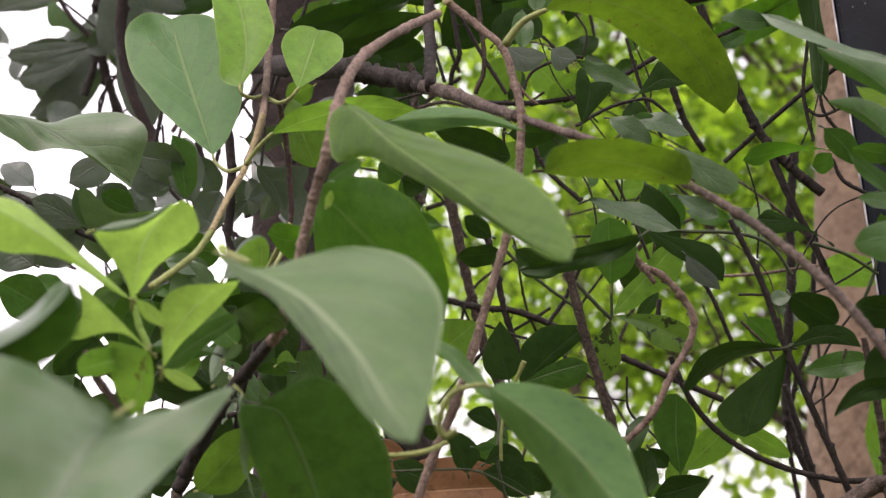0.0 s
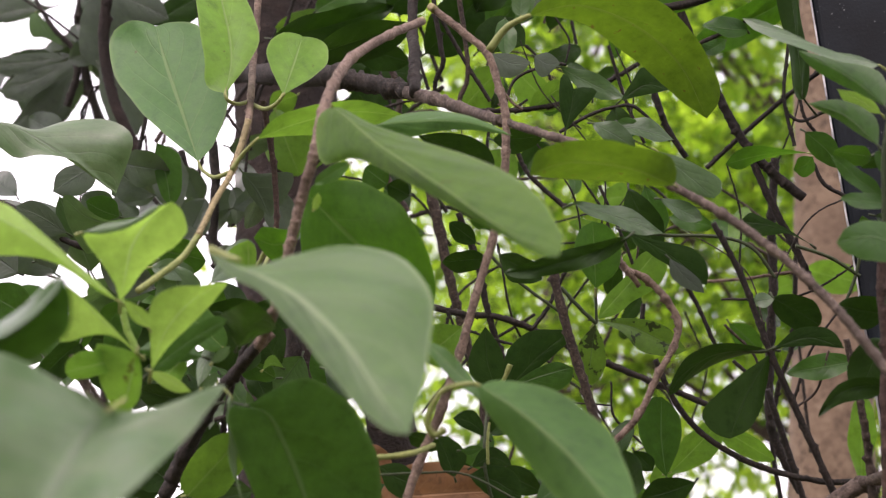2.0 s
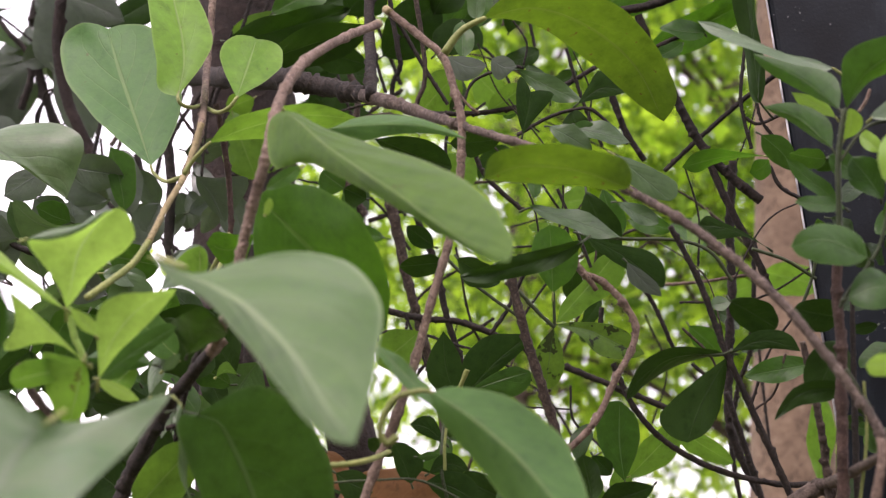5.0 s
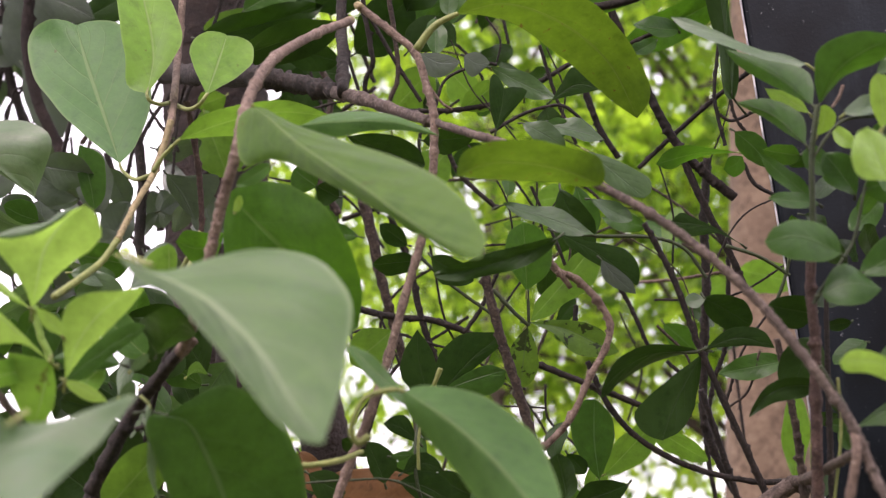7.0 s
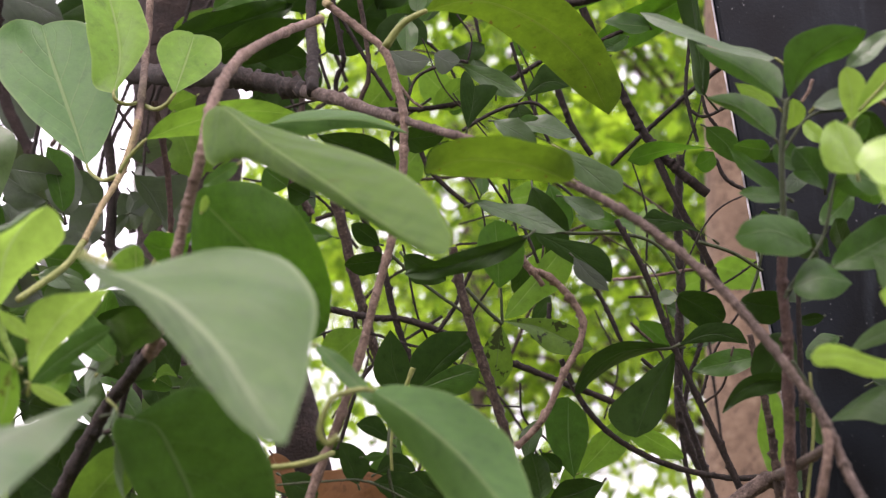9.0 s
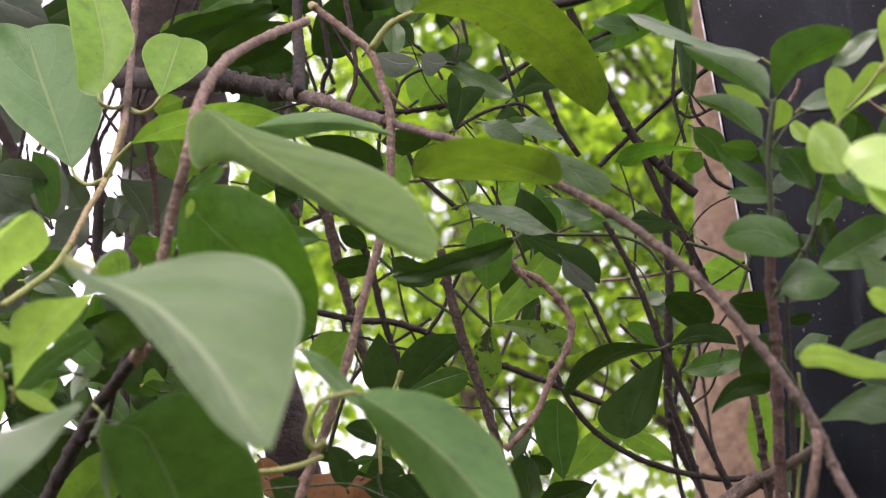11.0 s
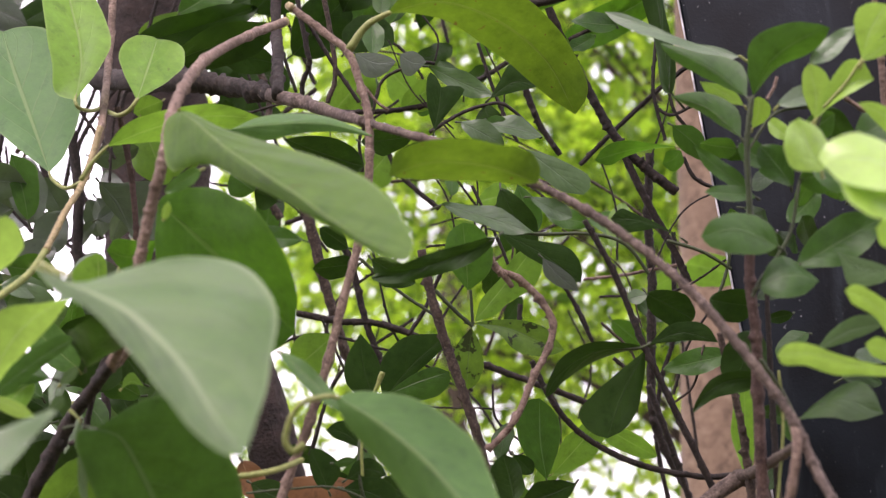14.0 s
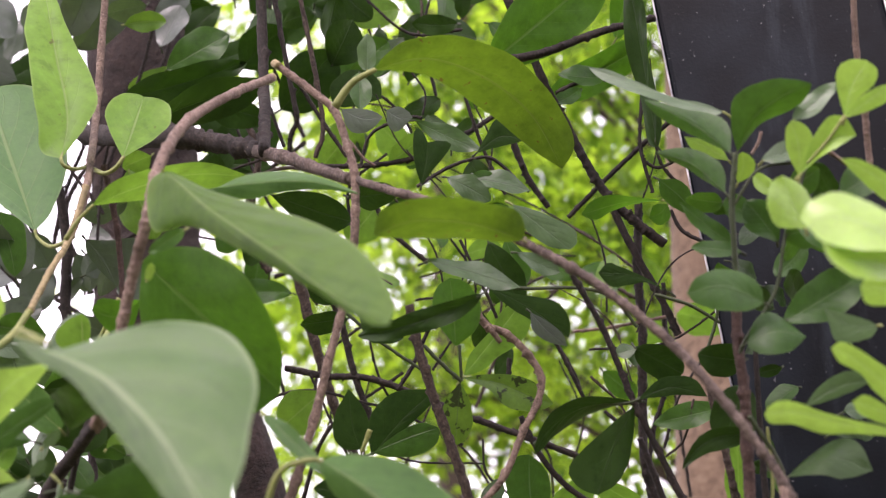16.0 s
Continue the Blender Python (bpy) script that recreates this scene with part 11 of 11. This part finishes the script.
blade(young, "lime", [(0.1837, 0.3983, 1.4657), (0.1694, 0.3963, 1.4772), (0.1614, 0.3951, 1.4839), (0.1546, 0.3947, 1.4873)], [(0.1768, 0.3962, 1.4759), (0.1678, 0.3948, 1.4836), (0.1588, 0.3940, 1.4891)], [(0.1764, 0.3987, 1.4660), (0.1683, 0.3975, 1.4727), (0.1639, 0.3963, 1.4787), (0.1571, 0.3957, 1.4828)])
blade(young, "lime", [(0.1834, 0.4007, 1.4567), (0.1616, 0.4010, 1.4623), (0.1433, 0.4011, 1.4676), (0.1321, 0.4019, 1.4678)], [(0.1704, 0.4005, 1.4617), (0.1600, 0.4006, 1.4645), (0.1502, 0.4005, 1.4677), (0.1420, 0.4003, 1.4711), (0.1355, 0.4008, 1.4711)], [(0.1703, 0.4012, 1.4588), (0.1599, 0.4018, 1.4600), (0.1499, 0.4024, 1.4606), (0.1414, 0.4022, 1.4639), (0.1340, 0.4027, 1.4645)])
blade(young, "pale", [(0.1613, 0.4491, 1.4766), (0.1745, 0.4462, 1.4833), (0.1865, 0.4449, 1.4847)], [(0.1677, 0.4466, 1.4840), (0.1763, 0.4446, 1.4885), (0.1833, 0.4442, 1.4881)], [(0.1704, 0.4479, 1.4786), (0.1803, 0.4462, 1.4818)])
blade(young, "dark", [(0.1544, 0.4560, 1.4524), (0.1695, 0.4531, 1.4588), (0.1855, 0.4535, 1.4530)], [(0.1638, 0.4616, 1.4593), (0.1726, 0.4638, 1.4645), (0.1795, 0.4604, 1.4663), (0.1832, 0.4555, 1.4624)], [(0.1643, 0.4495, 1.4519), (0.1736, 0.4497, 1.4503)])
blade(young, "lime", [(0.1835, 0.3999, 1.4599), (0.1709, 0.3992, 1.4663), (0.1608, 0.3991, 1.4701)], [(0.1746, 0.3990, 1.4661), (0.1656, 0.3982, 1.4720)], [(0.1744, 0.4003, 1.4611), (0.1636, 0.4000, 1.4658)])
leaf(young, "bright", (0.2456, 0.8634, 1.4583), (0.2459, 0.8465, 1.5212), 0.0195, (0.04, -0.96, -0.26), shape=(0.92, 0.66), bend=-0.01, fold=(4, 17), twist=19)
leaf(young, "deep", (0.1667, 0.4697, 1.5470), (0.1543, 0.4658, 1.5635), 0.0141, (0.15, -0.98, -0.12), shape=(0.94, 0.59), bend=0.07, fold=(2, 17), twist=31)
leaf(young, "deep", (0.1501, 0.4708, 1.5454), (0.1279, 0.4667, 1.5639), 0.0080, (0.16, -0.99, -0.02), shape=(0.77, 0.73), bend=-0.02, fold=(3, 7))
leaf(young, "deep", (0.1494, 0.4616, 1.5409), (0.1290, 0.4618, 1.5432), 0.0082, (0.01, -0.99, 0.14), shape=(0.91, 0.71), bend=0.04, fold=(19, 2), twist=-8)
leaf(young, "deep", (0.1765, 0.4389, 1.5446), (0.1593, 0.4408, 1.5401), 0.0153, (0.07, -0.81, -0.59), shape=(0.9, 0.78), bend=-0.02, fold=(24, 6), twist=21)
leaf(young, "deep", (0.1821, 0.4360, 1.5547), (0.1952, 0.4336, 1.5614), 0.0144, (-0.27, -0.94, 0.21), shape=(0.76, 0.61), bend=0.07, fold=(6, 13), twist=2)
leaf(young, "deep", (0.1684, 0.4652, 1.5634), (0.1847, 0.4615, 1.5749), 0.0132, (0.19, -0.83, -0.53), shape=(1, 0.74), bend=-0.02, fold=(16, 6), twist=19)
leaf(young, "deep", (0.1758, 0.4310, 1.5353), (0.1614, 0.4298, 1.5419), 0.0135, (0.02, -0.99, -0.14), shape=(0.78, 0.69), bend=0.04, fold=(17, 5), twist=-27)
leaf(young, "deep", (0.1590, 0.4679, 1.5550), (0.1457, 0.4659, 1.5643), 0.0116, (0.13, -0.99, -0.03), shape=(0.94, 0.57), bend=0.03, fold=(11, 4), twist=21)
leaf(young, "deep", (0.1984, 0.4421, 1.5293), (0.1859, 0.4403, 1.5380), 0.0146, (-0.40, -0.60, -0.70), shape=(0.99, 0.7), fold=(9, 14), twist=-8)
leaf(young, "dark", (0.1438, 0.5633, 1.6262), (0.1312, 0.5384, 1.7209), 0.0129, (-0.66, -0.70, -0.27), shape=(0.4, 0.4), bend=-0.01, fold=(19, 25), twist=4)
leaf(young, "dark", (0.1543, 0.4920, 1.5387), (0.1627, 0.4890, 1.5311), 0.0058, (-0.48, -0.86, -0.19), shape=(0.8, 0.55), bend=-0.00473185, sway=0.01219, fold=(15, 23), twist=-20)
leaf(young, "dark", (0.1784, 0.5314, 1.5449), (0.1938, 0.5518, 1.5415), 0.0077, (0.76, -0.61, -0.22), shape=(0.7, 0.45), bend=0.0727145, sway=0.00501588, fold=(8, 6), twist=3)
leaf(young, "dark", (0.1879, 0.5161, 1.5326), (0.1792, 0.4989, 1.5430), 0.0108, (0.47, -0.62, -0.63), shape=(0.7, 0.45), bend=-0.0217572, sway=0.0350687, fold=(16, 4), twist=13)
leaf(young, "dark", (0.1982, 0.4847, 1.5700), (0.1860, 0.4676, 1.5797), 0.0133, (-0.51, -0.12, -0.85), shape=(0.8, 0.45), bend=0.0469757, sway=-0.00660003, fold=(9, 15), twist=-25)
leaf(young, "dark", (0.1792, 0.5247, 1.5710), (0.1628, 0.5093, 1.5582), 0.0080, (0.46, -0.80, 0.38), shape=(0.8, 0.45), bend=0.0753738, sway=0.0462511, fold=(9, 8), twist=-4)
leaf(young, "deep", (0.2020, 0.5141, 1.5543), (0.1920, 0.4979, 1.5661), 0.0142, (-0.66, -0.13, -0.74), shape=(0.6, 0.55), bend=-0.0147317, sway=0.0361843, fold=(21, 11), twist=6)
leaf(young, "deep", (0.1817, 0.5383, 1.5731), (0.1922, 0.5335, 1.5856), 0.0109, (-0.45, -0.89, 0.04), shape=(0.7, 0.55), bend=-0.024546, sway=-0.0579537, fold=(19, 11), twist=-3)
leaf(young, "deep", (0.1772, 0.5504, 1.5458), (0.1582, 0.5297, 1.5566), 0.0104, (-0.00, -0.46, -0.89), shape=(0.8, 0.55), bend=0.0680777, sway=-0.0350074, fold=(2, 8), twist=18)
leaf(young, "dark", (0.2042, 0.5311, 1.5798), (0.2110, 0.5158, 1.5873), 0.0080, (-0.75, -0.53, -0.40), shape=(0.8, 0.45), bend=-0.0296041, sway=-0.0414072, fold=(5, 3), twist=5)
leaf(young, "dark", (0.1652, 0.5336, 1.5578), (0.1803, 0.5475, 1.5536), 0.0086, (0.65, -0.75, -0.12), shape=(0.7, 0.45), bend=0.0346015, sway=0.000148743, fold=(15, 18), twist=8)
leaf(young, "dark", (0.1579, 0.4801, 1.5596), (0.1679, 0.4791, 1.5663), 0.0085, (0.38, -0.65, -0.66), shape=(0.7, 0.55), bend=0.0417515, sway=-0.0152991, fold=(10, 24), twist=22)
leaf(young, "deep", (0.1556, 0.5021, 1.5753), (0.1401, 0.5033, 1.5786), 0.0131, (-0.22, -0.45, -0.86), shape=(0.6, 0.55), bend=-0.0395058, sway=-0.0591012, fold=(25, 9), twist=23)
leaf(young, "deep", (0.1746, 0.4879, 1.5441), (0.1773, 0.4709, 1.5514), 0.0073, (-0.61, -0.39, -0.69), shape=(0.6, 0.45), bend=0.0176474, sway=-0.0525177, fold=(21, 7), twist=-28)
leaf(young, "deep", (0.1950, 0.5156, 1.5601), (0.1764, 0.5066, 1.5429), 0.0123, (0.29, -0.94, 0.18), shape=(0.8, 0.45), bend=-0.0269204, sway=-0.0190223, fold=(19, 19), twist=-28)
leaf(young, "dark", (0.1644, 0.5096, 1.5801), (0.1546, 0.5148, 1.5747), 0.0103, (0.15, -0.56, -0.82), shape=(0.8, 0.55), bend=0.0505903, sway=0.0321726, fold=(5, 19), twist=11)
leaf(young, "dark", (0.2113, 0.5276, 1.5583), (0.2278, 0.5203, 1.5652), 0.0135, (-0.50, -0.78, 0.37), shape=(0.7, 0.55), bend=0.0676869, sway=-0.0228178, fold=(14, 18), twist=-16)
leaf(young, "dark", (0.1994, 0.4951, 1.5097), (0.1948, 0.4949, 1.5203), 0.0074, (-0.69, -0.65, -0.32), shape=(0.8, 0.55), bend=0.0628513, sway=0.0290786, fold=(11, 22), twist=-10)
leaf(young, "deep", (0.1993, 0.5126, 1.4841), (0.2228, 0.5279, 1.4882), 0.0101, (0.42, -0.78, 0.47), shape=(0.7, 0.55), bend=-0.0125264, sway=0.0051321, fold=(22, 3), twist=10)
leaf(young, "dark", (0.1655, 0.5300, 1.5140), (0.1862, 0.5427, 1.5244), 0.0099, (0.38, -0.87, 0.31), shape=(0.8, 0.45), bend=0.058565, sway=-0.0110109, fold=(6, 10), twist=18)
leaf(young, "deep", (0.1971, 0.5598, 1.5039), (0.1819, 0.5608, 1.4930), 0.0122, (-0.41, -0.76, 0.50), shape=(0.6, 0.55), bend=0.011699, sway=0.0286146, fold=(21, 17), twist=10)
leaf(young, "dark", (0.1721, 0.5015, 1.5270), (0.1540, 0.4858, 1.5333), 0.0098, (0.40, -0.70, -0.60), shape=(0.8, 0.55), bend=-0.015203, sway=-0.00849349, fold=(15, 16))
leaf(young, "dark", (0.2036, 0.5401, 1.4793), (0.2273, 0.5589, 1.4808), 0.0126, (0.50, -0.67, 0.55), shape=(0.6, 0.45), bend=0.0427398, sway=0.00242795, fold=(11, 12), twist=-18)
leaf(young, "dark", (0.1859, 0.5441, 1.5099), (0.1744, 0.5451, 1.5081), 0.0066, (0.01, -0.85, -0.53), shape=(0.8, 0.55), bend=0.0436214, sway=0.0183323, fold=(12, 19), twist=-25)
leaf(young, "dark", (0.1963, 0.4925, 1.5117), (0.2158, 0.5039, 1.5172), 0.0071, (0.52, -0.85, -0.08), shape=(0.7, 0.55), bend=0.0261924, sway=-0.0391935, fold=(10, 24), twist=-31)
branch(young, [(0.2119, 0.4645, 1.6623), (0.2127, 0.4736, 1.6322), (0.2152, 0.4813, 1.6067), (0.2171, 0.4897, 1.5789)], 0.0013, 0.0014, "light", knots=0.2)

branch(climber, [(-0.1364, 0.4917, 1.5353), (-0.1407, 0.4845, 1.5237), (-0.1455, 0.4710, 1.5130), (-0.1504, 0.4588, 1.5035)], 0.0014, 0.0014, "green", knots=0.06)
branch(bush, [(-0.3730, 0.8532, 1.8276), (-0.3557, 0.8504, 1.8022), (-0.3401, 0.8554, 1.7863), (-0.3364, 0.8601, 1.7684), (-0.3441, 0.8660, 1.7426)], 0.0016, 0.0030, "dark")
branch(bush, [(-0.3104, 0.8452, 1.7520), (-0.3189, 0.8456, 1.7484), (-0.3214, 0.8480, 1.7379), (-0.3256, 0.8520, 1.7211)], 0.0009, 0.0009, "dark")
branch(bush, [(-0.2970, 0.8005, 1.8106), (-0.2999, 0.8104, 1.7700), (-0.2920, 0.8211, 1.7296), (-0.2767, 0.8301, 1.6976), (-0.2629, 0.8400, 1.6614)], 0.0040, 0.0040, "trunk")
branch(climber, [(-0.1197, 0.5750, 1.5607), (-0.1136, 0.5410, 1.5447), (-0.1105, 0.5139, 1.5298), (-0.1079, 0.4774, 1.5113)], 0.0010, 0.0009, "green", knots=0.05)
branch(bush, [(-0.1163, 0.5308, 1.5084), (-0.1221, 0.5344, 1.4956), (-0.1268, 0.5381, 1.4826), (-0.1315, 0.5470, 1.4691), (-0.1357, 0.5567, 1.4529)], 0.0011, 0.0014, "dark", knots=0.3)
branch(bush, [(-0.1378, 0.5610, 1.4755), (-0.1437, 0.5644, 1.4638), (-0.1547, 0.5788, 1.4502), (-0.1597, 0.5826, 1.4365)], 0.0012, 0.0012, "dark", knots=0.3)
branch(bush, [(-0.1701, 0.5828, 1.4368), (-0.1614, 0.5789, 1.4504), (-0.1513, 0.5761, 1.4596), (-0.1414, 0.5751, 1.4623)], 0.0008, 0.0008, "dark", knots=0.3)
branch(climber, [(-0.1119, 0.5044, 1.4879), (-0.1081, 0.5034, 1.4916), (-0.1041, 0.5024, 1.4952)], 0.0026, 0.0022, "light", knots=0.1)
branch(shrub, [(-0.0109, 0.5603, 1.4645), (-0.0116, 0.5604, 1.4561), (-0.0114, 0.5622, 1.4455)], 0.0006, 0.0008, "green", knots=0.05)
branch(shrub, [(-0.0012, 0.5553, 1.4911), (-0.0033, 0.5566, 1.4861), (-0.0054, 0.5578, 1.4816)], 0.0013, 0.0008, "green", knots=0.05)

dry = empty("dry_leaf", (-0.0628, 0.6098, 1.4418), "curled orange-brown dry leaf caught among the twigs", "dry leaf")

leaf(dry, "dry", (-0.0670, 0.6126, 1.4311), (-0.0071, 0.6113, 1.4363), 0.0344, (-0.03, -0.99, 0.13), shape=(0.5, 0.5), bend=0.06, fold=(25, 25), twist=-24, name="blade")
leaf(dry, "dry", (-0.0711, 0.6055, 1.4580), (-0.0628, 0.6105, 1.4391), 0.0145, (0.33, -0.94, -0.11), shape=(0.6, 0.6), bend=-0.03, fold=(13, 6), twist=8, name="blade")

# ---- woody stems that carry the plants up from the soil ----

branch(shrub, [(0.0502, 0.6330, 1.4323), (0.0627, 0.6298, 1.1823), (0.1013, 0.6049, 0.5711), (0.1000, 0.6200, -0.0400)], 0.0035, 0.0090, "brown", name="stem")
branch(shrub, [(0.1560, 0.5923, 1.4299), (0.1570, 0.5942, 1.1799), (0.1785, 0.5771, 0.5699), (0.1600, 0.6000, -0.0400)], 0.0035, 0.0090, "brown", name="stem")
branch(shrub, [(0.1863, 0.7965, 1.4402), (0.1897, 0.7924, 1.1902), (0.2149, 0.7662, 0.5751), (0.2000, 0.7800, -0.0400)], 0.0035, 0.0090, "brown", name="stem")
branch(shrub, [(0.1663, 0.5719, 1.4288), (0.1722, 0.5739, 1.1788), (0.2011, 0.5569, 0.5694), (0.1900, 0.5800, -0.0400)], 0.0035, 0.0090, "brown", name="stem")
branch(shrub, [(0.1799, 0.8169, 1.4413), (0.1950, 0.8177, 1.1913), (0.2375, 0.7988, 0.5756), (0.2400, 0.8200, -0.0400)], 0.0035, 0.0090, "brown", name="stem")
branch(shrub, [(-0.0154, 0.7380, 1.5045), (-0.0066, 0.7385, 1.2545), (0.0267, 0.7192, 0.6073), (0.0200, 0.7400, -0.0400)], 0.0035, 0.0090, "brown", name="stem")
branch(bush, [(-0.1407, 0.7690, 1.6210), (-0.1455, 0.7918, 1.3710), (-0.1328, 0.8059, 0.6655), (-0.1600, 0.8600, -0.0400)], 0.0030, 0.0080, "dark", name="stem")
branch(bush, [(-0.1620, 0.7093, 1.5344), (-0.1715, 0.7320, 1.2844), (-0.1657, 0.7460, 0.6222), (-0.2000, 0.8000, -0.0400)], 0.0030, 0.0080, "dark", name="stem")
branch(bush, [(-0.2860, 0.8413, 1.5438), (-0.2895, 0.8560, 1.2938), (-0.2747, 0.8580, 0.6269), (-0.3000, 0.9000, -0.0400)], 0.0030, 0.0080, "dark", name="stem")
branch(young, [(0.1515, 0.5033, 1.4238), (0.1536, 0.5025, 1.1738), (0.1768, 0.4812, 0.5669), (0.1600, 0.5000, -0.0400)], 0.0035, 0.0090, "brown", name="stem")
branch(climber, [(-0.0466, 0.5116, 1.4218), (-0.0649, 0.5637, 1.1718), (-0.0725, 0.6219, 0.5659), (-0.1200, 0.7200, -0.0400)], 0.0028, 0.0080, "brown", name="stem")
branch(climber, [(-0.1306, 0.5446, 1.4146), (-0.1279, 0.5884, 1.1646), (-0.1040, 0.6342, 0.5623), (-0.1200, 0.7200, -0.0400)], 0.0028, 0.0080, "brown", name="stem")
branch(climber, [(-0.1623, 0.5615, 1.4288), (-0.1517, 0.6011, 1.1788), (-0.1158, 0.6406, 0.5694), (-0.1200, 0.7200, -0.0400)], 0.0028, 0.0080, "brown", name="stem")
